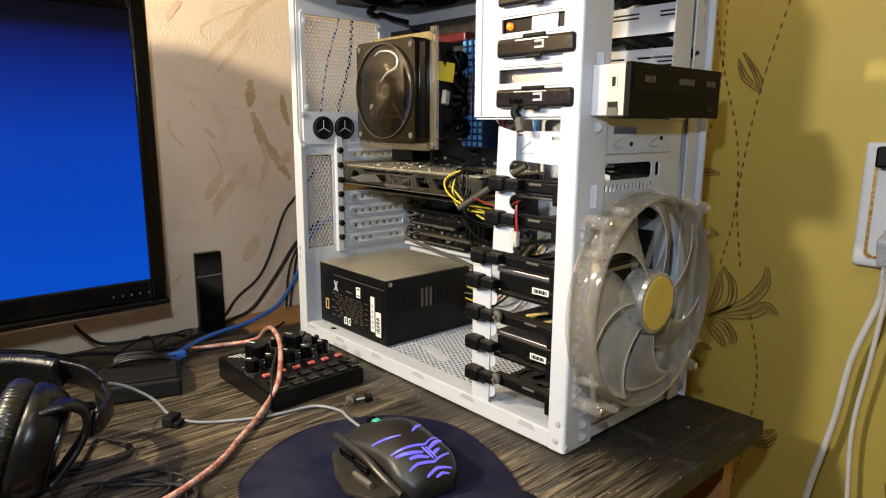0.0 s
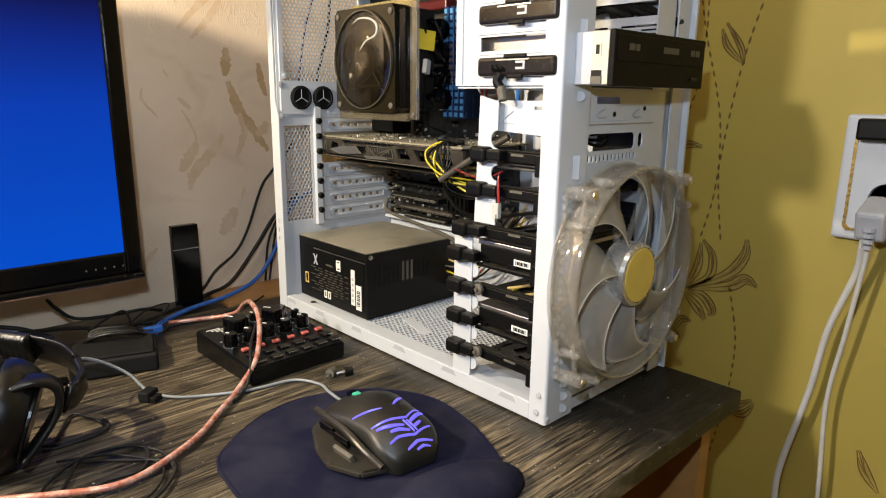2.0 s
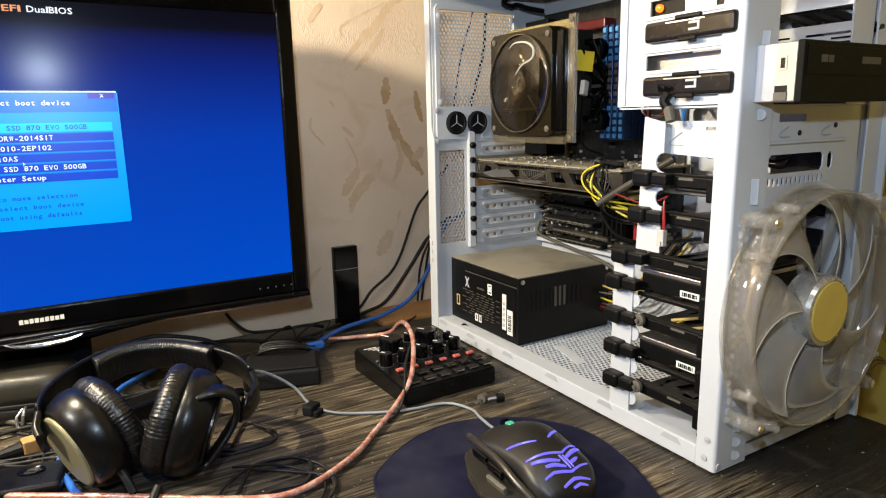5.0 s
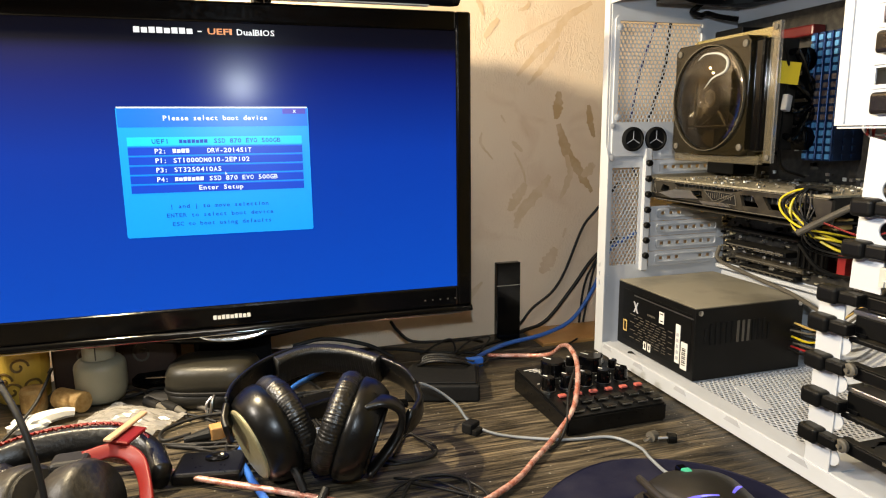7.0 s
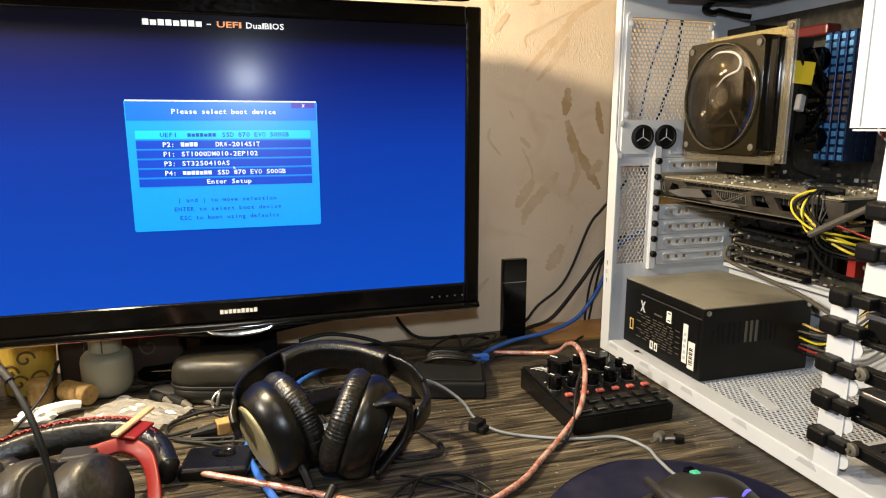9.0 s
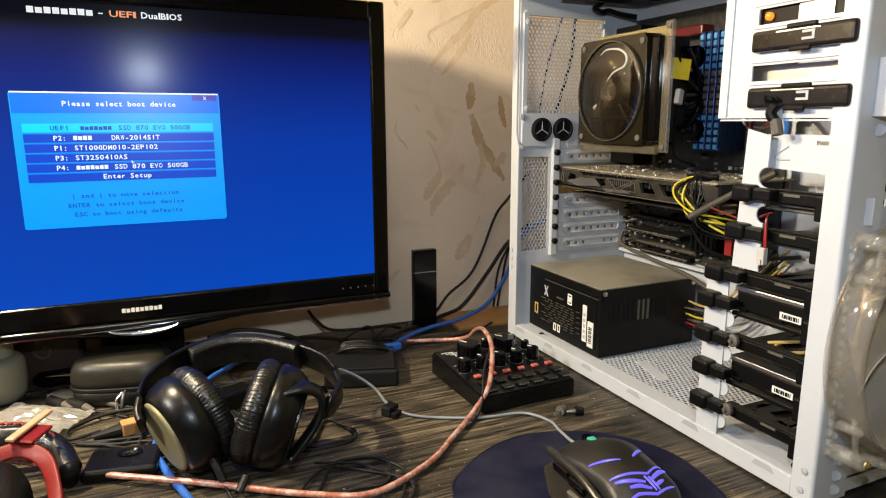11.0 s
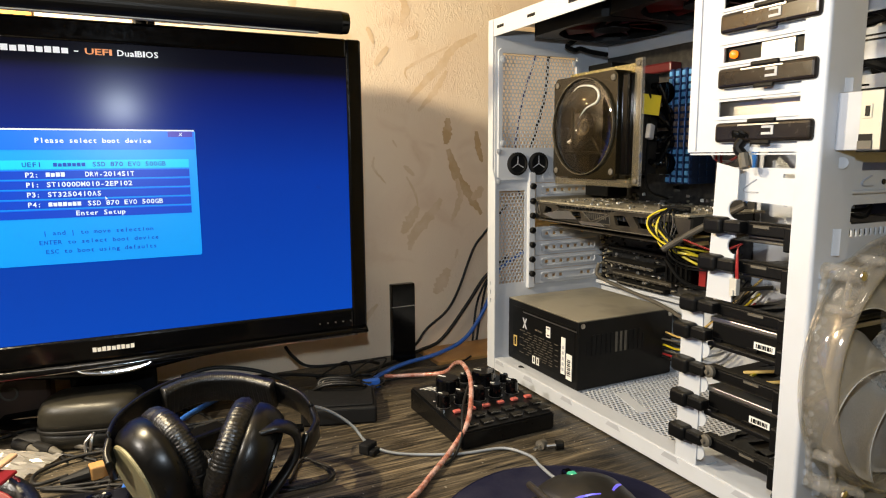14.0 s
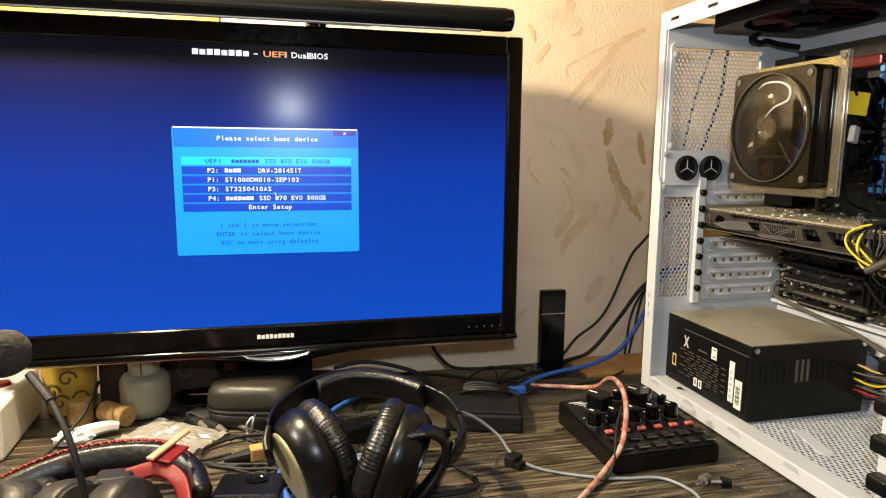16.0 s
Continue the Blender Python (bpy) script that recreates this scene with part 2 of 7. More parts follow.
def desk_material():
    """Dark stained boards with streaky grain along x, scuffed, scratched and dusty."""
    m, n, l, b = nodes_of("dark_stained_wood", 0.42)
    tc = n.new("ShaderNodeTexCoord")

    def grain(sx, sy, detail, twist):
        mp = n.new("ShaderNodeMapping")
        mp.inputs["Scale"].default_value = (sx, sy, 30)
        l.new(tc.outputs["Object"], mp.inputs[0])
        g = add(n, "ShaderNodeTexNoise", Scale=1.0, Detail=detail, Roughness=0.62, Distortion=twist)
        l.new(mp.outputs[0], g.inputs["Vector"])
        return g.outputs[0]

    def times(a, c):
        k = n.new("ShaderNodeMath")
        k.operation = "MULTIPLY"
        l.new(a, k.inputs[0])
        l.new(c, k.inputs[1])
        return k.outputs[0]

    wide, fine, hair = grain(5, 85, 5.0, 1.6), grain(13, 330, 6.0, 0.9), grain(22, 900, 2.0, 0.2)
    broad = add(n, "ShaderNodeTexNoise", Scale=6.0, Detail=5.0, Distortion=0.8)
    l.new(tc.outputs["Object"], broad.inputs["Vector"])
    dust = add(n, "ShaderNodeTexNoise", Scale=900.0, Detail=2.0)
    l.new(tc.outputs["Object"], dust.inputs["Vector"])
    streak = times(span(n, l, wide, 0.36, 0.62, 0.25, 1.0), span(n, l, fine, 0.40, 0.64))
    col = blend(n, l, streak, (0.006, 0.0055, 0.005, 1), (0.31, 0.245, 0.155, 1))
    col = blend(n, l, span(n, l, hair, 0.60, 0.72, 0, 0.45), col, (0.34, 0.28, 0.20, 1))
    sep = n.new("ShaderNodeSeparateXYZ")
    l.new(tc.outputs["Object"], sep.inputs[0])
    # share of grain shown: drops towards +x, varied by broad noise
    grain_show = times(span(n, l, sep.outputs[0], -0.03, 0.06, 0.9, 0.07), span(n, l, broad.outputs[0], 0.34, 0.58, 0.35, 1.0))
    col = blend(n, l, grain_show, (0.009, 0.0085, 0.008, 1), col)
    smudge = add(n, "ShaderNodeTexNoise", Scale=16.0, Detail=4.0, Distortion=1.5)
    l.new(tc.outputs["Object"], smudge.inputs["Vector"])
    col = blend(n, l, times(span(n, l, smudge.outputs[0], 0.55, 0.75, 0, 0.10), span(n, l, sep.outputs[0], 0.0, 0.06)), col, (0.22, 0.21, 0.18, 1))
    col = blend(n, l, span(n, l, dust.outputs[0], 0.67, 0.74, 0, 0.5), col, (0.35, 0.32, 0.27, 1))
    crumb = add(n, "ShaderNodeTexNoise", Scale=260.0, Detail=1.0)
    l.new(tc.outputs["Object"], crumb.inputs["Vector"])
    col = blend(n, l, span(n, l, crumb.outputs[0], 0.735, 0.76, 0, 0.7), col, (0.5, 0.48, 0.42, 1))
    b.inputs["Specular IOR Level"].default_value = 0.22
    l.new(col, b.inputs["Base Color"])
    l.new(span(n, l, fine, 0.3, 0.7, 0.28, 0.55), b.inputs["Roughness"])
    bump = add(n, "ShaderNodeBump", Strength=0.4, Distance=0.0007)
    l.new(fine, bump.inputs["Height"])
    l.new(bump.outputs[0], b.inputs["Normal"])
    return m


DESKM = desk_material()
PINE = material("varnished_pine", (0.42, 0.22, 0.07), 0.4, spots=0.6, second=(0.30, 0.14, 0.04), scale=30, bump=0.1)
FLOORM = material("brown_floor_boards", (0.22, 0.13, 0.07), 0.5, spots=0.5, second=(0.14, 0.08, 0.04), scale=14)
PLASTER = material("ceiling_paint", (0.50, 0.47, 0.42), 0.8, spots=0.2)
# dark paper for the unseen walls, so black plastics mirror less light
DIM = wallpaper("dark_unseen_wallpaper", (0.20, 0.15, 0.10), (0.16, 0.12, 0.08), (0.12, 0.08, 0.05), 0.4)
YB, XR, XL, YF = 0.585, 0.367, -2.2, -2.4
wb = tagged(link("wall_back", box(XL - 0.1, XR + 0.1, YB, YB + 0.1, 0, 2.5), WALLP), "beige embossed wallpaper with brown streaks", "wall", kind="structure")
wr = tagged(link("wall_right", box(XR, XR + 0.1, YF, YB - 0.001, 0, 2.5), YELLOW), "yellow wallpaper with drawn brown vines and flowers", "wall", kind="structure")
tagged(link("wall_left", box(XL - 0.1, XL, YF, YB - 0.001, 0, 2.5), DIM), "unseen closing wall, coloured dark to dim reflections", "wall", kind="structure")
tagged(link("wall_front", box(XL - 0.1, XR + 0.1, YF - 0.1, YF, 0, 2.5), DIM), "unseen closing wall, coloured dark to dim reflections", "wall", kind="structure")
tagged(link("floor", box(XL - 0.1, XR + 0.1, YF - 0.1, YB + 0.1, -0.1, 0), FLOORM), "brown wooden floor boards", "floor", kind="structure")
tagged(link("ceiling", box(XL - 0.1, XR + 0.1, YF - 0.1, YB + 0.1, 2.5, 2.6), PLASTER), "dull off-white painted ceiling", "ceiling", kind="structure")


def ribbon(points, width, plane, steps=6, taper=True):
    """A flat printed stroke in a wall's plane; points are (u, v)."""
    pts = spline([(u, v, 0) for u, v in points], steps)
    bm = bmesh.new()
    rows = []
    for i, p in enumerate(pts):
        d = (pts[min(i + 1, len(pts) - 1)] - pts[max(i - 1, 0)]).normalized()
        s = i / (len(pts) - 1)
        w = width * (math.sin(math.pi * (0.06 + 0.88 * s)) if taper else 1)
        side = Vector((-d.y, d.x, 0)) * w / 2
        rows.append((bm.verts.new(p + side), bm.verts.new(p - side)))
    for a, b in zip(rows, rows[1:]):
        bm.faces.new((a[0], a[1], b[1], b[0]))
    got = bmesh.ops.extrude_face_region(bm, geom=bm.faces[:])
    bmesh.ops.translate(bm, vec=(0, 0, -0.0004), verts=[g for g in got["geom"] if isinstance(g, bmesh.types.BMVert)])
    return moved(bm, plane)


ON_RIGHT = pose(XR, 0, 0) @ FACE_X
ON_BACK = pose(0, YB, 0) @ FACE_Y


def vine(points):
    pts = spline([(u, v, 0) for u, v in points], 40)
    way, dash, run = 0.0, [], []
    for a, b in zip(pts, pts[1:]):
        way += (b - a).length
        if way % 0.0125 < 0.0095:
            dash.append((b.x, b.y))
        elif len(dash) > 2:
            run.append(dash)
            dash = []
        else:
            dash = []
    for d in run:
        part("vine_dash", ribbon([d[0], d[len(d) // 2], d[-1]], 0.0026, ON_RIGHT, 3), BROWN, wr)


vine([(0.080, 1.22), (0.071, 1.159), (0.058, 1.106), (0.042, 1.053), (0.032, 1.007), (0.027, 0.938), (0.020, 0.889), (0.015, 0.861)])
vine([(-0.020, 1.22), (-0.003, 1.152), (0.009, 1.104), (0.017, 1.060), (0.023, 1.014), (0.028, 0.966), (0.032, 0.916), (0.043, 0.864)])
vine([(0.060, 1.22), (0.062, 1.158), (0.061, 1.120), (0.065, 1.060), (0.074, 1.026), (0.090, 0.970)])
vine([(-0.001, 0.812), (-0.014, 0.758), (-0.017, 0.721), (-0.013, 0.66), (0.0, 0.58)])


def petal(points, width):
    """A long drawn petal along a curve: a pale body with dark lines that run out towards its tip."""
    p = part("petal", ribbon(points, width, ON_RIGHT), OLIVE, wr)
    pts = spline([(u, v, 0) for u, v in points], 4)
    for k, off in enumerate((-0.48, -0.25, 0.0, 0.22, 0.47)):
        row = []
        for i, q in enumerate(pts[(0, 3, 1, 4, 0)[k]:]):
            d = (pts[min(i + 1, len(pts) - 1)] - pts[max(i - 1, 0)]).normalized()
            w = off * width * math.sin(math.pi * (0.06 + 0.88 * i / (len(pts) - 1)))
            row.append((q.x - d.y * w, q.y + d.x * w))
        part("petal_line", moved(ribbon(row, (0.0016, 0.0009, 0.0013, 0.0008, 0.0014)[k], ON_RIGHT, 2), pose(-0.0003 - 0.0001 * k, 0, 0)), BROWN, p)


for pts, width in (([(0.055, 0.797), (0.026, 0.818), (0.024, 0.845), (0.038, 0.865)], 0.011), ([(0.052, 0.797), (0.004, 0.825), (-0.015, 0.852), (-0.016, 0.874)], 0.014), ([(0.051, 0.796), (0.0, 0.811), (-0.019, 0.824), (-0.034, 0.818)], 0.014),
                   ([(0.056, 0.797), (0.042, 0.827), (0.040, 0.860)], 0.011), ([(0.052, 0.794), (0.031, 0.791), (0.017, 0.775), (0.021, 0.767)], 0.012), ([(0.056, 0.791), (0.037, 0.774), (0.025, 0.760)], 0.012),
                   ([(0.064, 0.736), (0.056, 0.753), (0.043, 0.753)], 0.009), ([(0.056, 0.725), (0.064, 0.731), (0.070, 0.718)], 0.008), ([(0.086, 0.973), (0.071, 0.983), (0.052, 0.982)], 0.009),
                   ([(0.012, 1.080), (0.018, 1.100), (0.037, 1.128)], 0.007), ([(0.012, 1.080), (0.033, 1.100), (0.042, 1.121)], 0.008), ([(-0.018, 0.646), (-0.037, 0.650), (-0.048, 0.668)], 0.009),
                   ([(-0.012, 0.645), (-0.03, 0.66), (-0.045, 0.672)], 0.008), ([(-0.19, 0.612), (-0.175, 0.632), (-0.165, 0.655)], 0.011)):
    petal(pts, width)
TAN = material("tan_stroke", (0.52, 0.34, 0.17), 0.6, spots=0.9, second=(0.64, 0.46, 0.29), scale=45, bump=0.3)
PALE = material("pale_tan_stroke", (0.66, 0.48, 0.30), 0.6, spots=0.9, second=(0.74, 0.57, 0.40), scale=45, bump=0.3)


def blotch(points, width, seed):
    """A printed brush stroke with a ragged outline in the back wall's plane."""
    pts = spline([(u, v, 0) for u, v in points], 16)
    bm, rows = bmesh.new(), []
    for i, p in enumerate(pts):
        d = (pts[min(i + 1, len(pts) - 1)] - pts[max(i - 1, 0)]).normalized()
        k = i / (len(pts) - 1)
        w = width * (0.12 + 0.88 * math.sin(math.pi * min(1, 0.1 + k * 0.85)) ** 0.7) / 2
        side = Vector((-d.y, d.x, 0))
        j1, j2 = [1 + 0.55 * noise.noise((i * 0.33 + o, seed * 3.1, o)) + 0.25 * noise.noise((i * 1.1, seed, o)) for o in (2.0, 9.0)]
        rows.append((bm.verts.new(p + side * w * j1), bm.verts.new(p - side * w * j2)))
    for a, b in zip(rows, rows[1:]):
        bm.faces.new((a[0], a[1], b[1], b[0]))
    got = bmesh.ops.extrude_face_region(bm, geom=bm.faces[:])
    bmesh.ops.translate(bm, vec=(0, 0, -0.0001), verts=[g for g in got["geom"] if isinstance(g, bmesh.types.BMVert)])
    return moved(bm, pose(0, -0.00007 * (seed % 9), 0) @ ON_BACK)


for k, (pts, width) in enumerate((
        ([(0.047, 1.227), (0.009, 1.206), (-0.014, 1.178), (-0.038, 1.156), (-0.068, 1.124)], 0.012), ([(-0.004, 1.172), (-0.024, 1.141), (-0.051, 1.112)], 0.009),
        ([(-0.001, 1.207), (-0.039, 1.188), (-0.069, 1.171), (-0.068, 1.156)], 0.004), ([(-0.002, 1.103), (-0.003, 1.083), (-0.006, 1.064)], 0.015),
        ([(-0.002, 1.057), (0.012, 1.019), (0.035, 0.985), (0.056, 0.956)], 0.014), ([(0.012, 1.012), (0.018, 0.982), (0.003, 0.947)], 0.010),
        ([(0.058, 0.998), (0.039, 0.979)], 0.014), ([(0.046, 1.084), (0.050, 1.057), (0.057, 1.037)], 0.011),
        ([(-0.014, 0.982), (-0.033, 0.958), (-0.061, 0.929), (-0.068, 0.907)], 0.015), ([(-0.053, 0.972), (-0.068, 0.949), (-0.079, 0.933)], 0.016),
        ([(-0.071, 1.017), (-0.057, 0.991), (-0.053, 0.972)], 0.004), ([(-0.075, 1.033), (-0.058, 1.018)], 0.007), ([(-0.092, 1.070), (-0.085, 1.059)], 0.003),
        ([(-0.060, 1.061), (-0.049, 1.039)], 0.004), ([(-0.051, 1.225), (-0.054, 1.217), (-0.066, 1.212)], 0.006), ([(-0.097, 1.200), (-0.117, 1.174)], 0.009),
        ([(-0.127, 1.225), (-0.118, 1.203)], 0.007), ([(-0.002, 0.873), (-0.016, 0.853), (-0.027, 0.837)], 0.020), ([(0.014, 0.903), (0.009, 0.889)], 0.005),
        ([(-0.121, 1.046), (-0.122, 1.030), (-0.104, 1.008)], 0.004), ([(-0.16, 0.79), (-0.12, 0.83)], 0.009), ([(-0.20, 1.30), (-0.23, 1.25), (-0.22, 1.22)], 0.010), ([(-0.10, 1.30), (-0.07, 1.26), (-0.075, 1.235)], 0.012))):
    part("paper_stroke", blotch(pts, width, k), TAN if k in (3, 4, 7) else PALE, wb)


# desk
desk = thing("desk", (0, 0, 0), label="dark-stained scuffed wooden desk in the corner of the room", category="desk")
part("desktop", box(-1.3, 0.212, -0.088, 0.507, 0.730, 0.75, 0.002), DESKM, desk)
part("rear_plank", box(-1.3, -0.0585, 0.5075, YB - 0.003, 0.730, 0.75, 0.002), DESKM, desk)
part("back_board", box(-0.058, 0.212, 0.508, YB - 0.003, 0.728, 0.754, 0.002), PINE, desk, "orange-brown wooden board along the wall")
part("side_panel", box(0.170, 0.190, -0.070, 0.50, 0.002, 0.7295), PINE, desk, "orange-brown wooden side panel")
part("side_panel", box(-1.27, -1.25, -0.070, 0.50, 0.002, 0.7295), PINE, desk)


# ---- the open computer case: x across, y from front to rear ----
W, D, Z0, Z1 = 0.205, 0.468, 0.752, 1.222
RECESS = material("grey_recess", (0.42, 0.43, 0.46), 0.5, spots=0.3)
RUBBER = material("black_rubber", (0.004, 0.004, 0.004), 0.65, spots=0.3, second=(0.008, 0.008, 0.008), bump=0.2, spec=0.25)
pc = thing("computer_case", label="white steel computer case with its side panel off, on the desk", category="computer case")


def hexgrid(u0, u1, v0, v1, pitch, hole, thick, turn=0.0):
    """A sheet of six-sided cells, each with a round hole through it."""
    verts, faces = [], []
    row, v = 0, v0 + pitch / 2
    r = pitch / math.sqrt(3)
    while v < v1 - pitch * 0.3:
        u = u0 + pitch / 2 + (pitch / 2 if row % 2 else 0)
        while u < u1 - pitch * 0.3:
            n = len(verts)
            for w in (0, thick):
                for rad in (r, hole):
                    for i in range(6):
                        a = math.pi / 6 + i * math.pi / 3
                        verts.append((u + rad * math.cos(a), v + rad * math.sin(a), w))
            for i in range(6):
                j = (i + 1) % 6
                faces.append((n + i, n + j, n + 6 + j, n + 6 + i))
                faces.append((n + 12 + i, n + 18 + i, n + 18 + j, n + 12 + j))
                faces.append((n + 6 + i, n + 6 + j, n + 18 + j, n + 18 + i))
            u += pitch
        v += pitch * 0.866
        row += 1
    me = bpy.data.meshes.new("grid")
    me.from_pydata(verts, [], faces)
    bm = bmesh.new()
    bm.from_mesh(me)
    bpy.data.meshes.remove(me)
    return bm


# floor pan: plain sheet with a perforated field, a folded lip along the open side
fp = plate(rect(0.002, W - 0.002, 0.004, D - 0.004), [rect(0.028, 0.185, 0.136, 0.30), rect(0.06, 0.185, 0.05, 0.10)], 0.0018)
moved(fp, Matrix.Translation((0, 0, 0.7635)))
part("floor_pan", fp, WHITE, pc)
grid = moved(hexgrid(0.026, 0.188, 0.133, 0.302, 0.0060, 0.0026, 0.0010), Matrix.Translation((0, 0, 0.7637)))
part("perforated_floor", grid, WHITE, pc, "perforated white steel sheet")
part("floor_emboss", moved(box(-0.007, 0.007, -0.030, 0.030, 0, 0.0008, 0.0006, 2), pose(0.062, 0.245, 0.7645, 0, 0, -16)), WHITE, pc)
part("floor_grid", moved(hexgrid(0.058, 0.187, 0.048, 0.102, 0.0052, 0.0020, 0.0012), Matrix.Translation((0, 0, 0.7637))), WHITE, pc)
lip = box(0.0001, 0.0016, 0.0187, 0.4487, Z0, 0.7682, 0.0004, 1)
lip = box(0.0018, 0.013, 0.0187, 0.4487, 0.7667, 0.7683, 0.0004, 1, lip)
part("bottom_rail", lip, WHITE, pc)
for i, y in enumerate((0.045, 0.125, 0.205, 0.285, 0.365, 0.435)):
    bm = plate([(-0.011, 0), (0.011, 0), (0.007, 0.0052), (-0.007, 0.0052)], [], 0.0007)
    part("rail_notch", moved(bm, pose(-0.0004, y, 0.7622) @ FACE_X), RECESS, pc, "grey stamped notch")
part("floor_screw", moved(lathe([(0.0045, 0), (0.0045, 0.002), (0.003, 0.004), (0.0, 0.004)], 12), pose(0.022, 0.03, 0.7653)), BLACK, pc, "black screw")
part("floor_screw", moved(lathe([(0.0045, 0), (0.0045, 0.002), (0.003, 0.004), (0.0, 0.004)], 12), pose(0.012, 0.40, 0.7653)), BLACK, pc, "black screw")
for x in (0.03, 0.175):
    for y in (0.04, 0.42):
        part("foot", rod((x, y, 0.75), (x, y, 0.7638), 0.012, 20), RUBBER, pc, "black rubber foot")

# front corner posts and the front sheet
def post_shape(wide, deep):
    """A folded corner post with a rounded fold, hollow behind."""
    t, r = 0.0016, 0.003
    arc = [(r - r * math.cos(a), r - r * math.sin(a)) for a in [radians(15 * k) for k in range(7)]]
    inner = [(r - (r - t) * math.cos(a), r - (r - t) * math.sin(a)) for a in [radians(90 - 15 * k) for k in range(7)]]
    return moved(plate([(0, deep)] + arc + [(wide, 0), (wide, t)] + inner + [(t, deep)], [], Z1 - Z0), pose(0, 0, Z0))


part("front_post", post_shape(0.040, 0.0185), WHITE, pc)
part("front_post_right", moved(plate([(W - 0.026, 0), (W - 0.003, 0), (W - 0.003, -0.006), (W, -0.006), (W, 0.02), (W - 0.0016, 0.02), (W - 0.0016, 0.0016), (W - 0.026, 0.0016)], [], Z1 - Z0), pose(0, 0, Z0)), WHITE, pc)
for z in (0.93, 1.135, 0.80):
    part("post_slot", box(W - 0.014, W - 0.010, -0.0004, 0.0006, z, z + 0.013, 0.0002, 1), RECESS, pc)
for z in (0.905, 1.16):
    part("post_hole", moved(lathe([(0.0036, -0.0004), (0.0036, 0.0003), (0.0, 0.0003)], 16), pose(W - 0.012, 0, z, 90)), RECESS, pc)
holes = [ring(0.1, 0.880, 0.088, 40), rect(0.046, 0.122, 0.9935, 1.0085, 0.003), rect(0.056, 0.092, 1.034, 1.040), rect(0.128, 0.136, 0.9935, 1.0085, 0.003)]
holes += [rect(0.0465 + 0.0062 * i, 0.0500 + 0.0062 * i, 0.9838, 0.9902, 0.001) for i in range(13)]
fs = plate(rect(0.0405, W - 0.0005 - 0.0015, Z0, 1.046), holes, 0.0014)
part("front_sheet", moved(fs, pose(0, 0.004, 0) @ FACE_Y), WHITE, pc)
part("sheet_fold", box(0.041, 0.150, 0.0015, 0.004, 1.0165, 1.0195, 0.0008, 1), WHITE, pc)
for x in (0.060, 0.118):
    part("bracket_line", tube([(x + 0.008, 0.0034, 1.030), (x - 0.003, 0.0034, 1.0255), (x - 0.001, 0.0034, 1.0225), (x + 0.010, 0.0034, 1.0225)], 0.0006, 6, 4), RECESS, pc)
for x, z in ((0.135, 1.03), (0.084, 1.025), (0.148, 1.097), (0.15, 1.14)):
    part("sheet_hole", rod((x, 0.0032, z), (x, 0.0045, z), 0.0022, 10), BLACK, pc, "dark screw hole")
part("bay_face", box(0.145, W - 0.027, 0.003, 0.0044, 1.0465, 1.2, 0.0005, 1), WHITE, pc)
for z0, n in ((0.797, 6), (0.852, 5), (0.895, 5), (0.942, 3)):
    for i in range(n):
        for k in range(2):
            z = z0 + 0.0082 * i + 0.0041 * k
            bm = moved(lathe([(0.0026, -0.0006), (0.0026, 0.0002), (0.0022, 0.0002), (0.0, 0.0001)], 12), pose(0.010 + 0.0072 * k, -0.0008, z, 90, 0, -34))
            part("post_hole", bm, WHITE, pc, "small round punched hole")
for z0, z1 in ((0.783, 0.800), (0.972, 0.992), (1.09, 1.10)):
    part("post_slot", moved(box(-0.003, 0.003, -0.0006, 0.0004, z0, z1, 0.0003, 1), pose(0.0235, -0.0012, 0, 0, 0, -30)), WHITE, pc)
for z in (0.762, 0.774, 0.962, 1.04, 1.20):
    part("post_hole", moved(lathe([(0.0042, -0.0008), (0.0042, 0.0002), (0.0035, 0.0002), (0.0, 0.0001)], 16), pose(0.0235, -0.0012, z, 90, 0, -30)), WHITE, pc)
for x, y, z in ((-0.0004, 0.010, 0.762), (-0.0004, 0.008, 0.779), (0.004, -0.0004, 0.757)):
    part("corner_rivet", moved(lathe([(0.0028, 0), (0.0028, 0.0006), (0.0, 0.0011)], 12), pose(x, y, z, 0, -90) if y > 0 else pose(x, y, z, 90)), RECESS, pc)

# rear wall
rear = plate(rect(0.002, W - 0.002, Z0 + 0.012, Z1 - 0.012),
             [rect(0.0115, 0.132, 1.057, 1.180), ring(0.035, 1.0355, 0.0135, 20), ring(0.069, 1.0355, 0.0135, 20), rect(0.0095, 0.0505, 0.871, 0.999),
              rect(0.066, 0.177, 0.866, 1.022)], 0.0016)
part("rear_panel", moved(rear, pose(0, 0.4535, 0) @ FACE_Y), WHITE, pc)
part("fan_grille", moved(hexgrid(0.0105, 0.133, 1.056, 1.181, 0.0056, 0.0024, 0.0012), pose(0, 0.4538, 0) @ FACE_Y), WHITE, pc, "white hexagon mesh grille")
part("side_grille", moved(hexgrid(0.0085, 0.0515, 0.870, 1.0, 0.0056, 0.0025, 0.0012), pose(0, 0.4538, 0) @ FACE_Y), WHITE, pc, "white hexagon mesh grille")
frame_g = plate(rect(0.006, 0.137, 1.014, 1.186, 0.004), [rect(0.0115, 0.132, 1.057, 1.180), ring(0.035, 1.0355, 0.0135, 20), ring(0.069, 1.0355, 0.0135, 20)], 0.003)
part("fan_plate", moved(frame_g, pose(0, 0.4505, 0) @ FACE_Y), WHITE, pc)
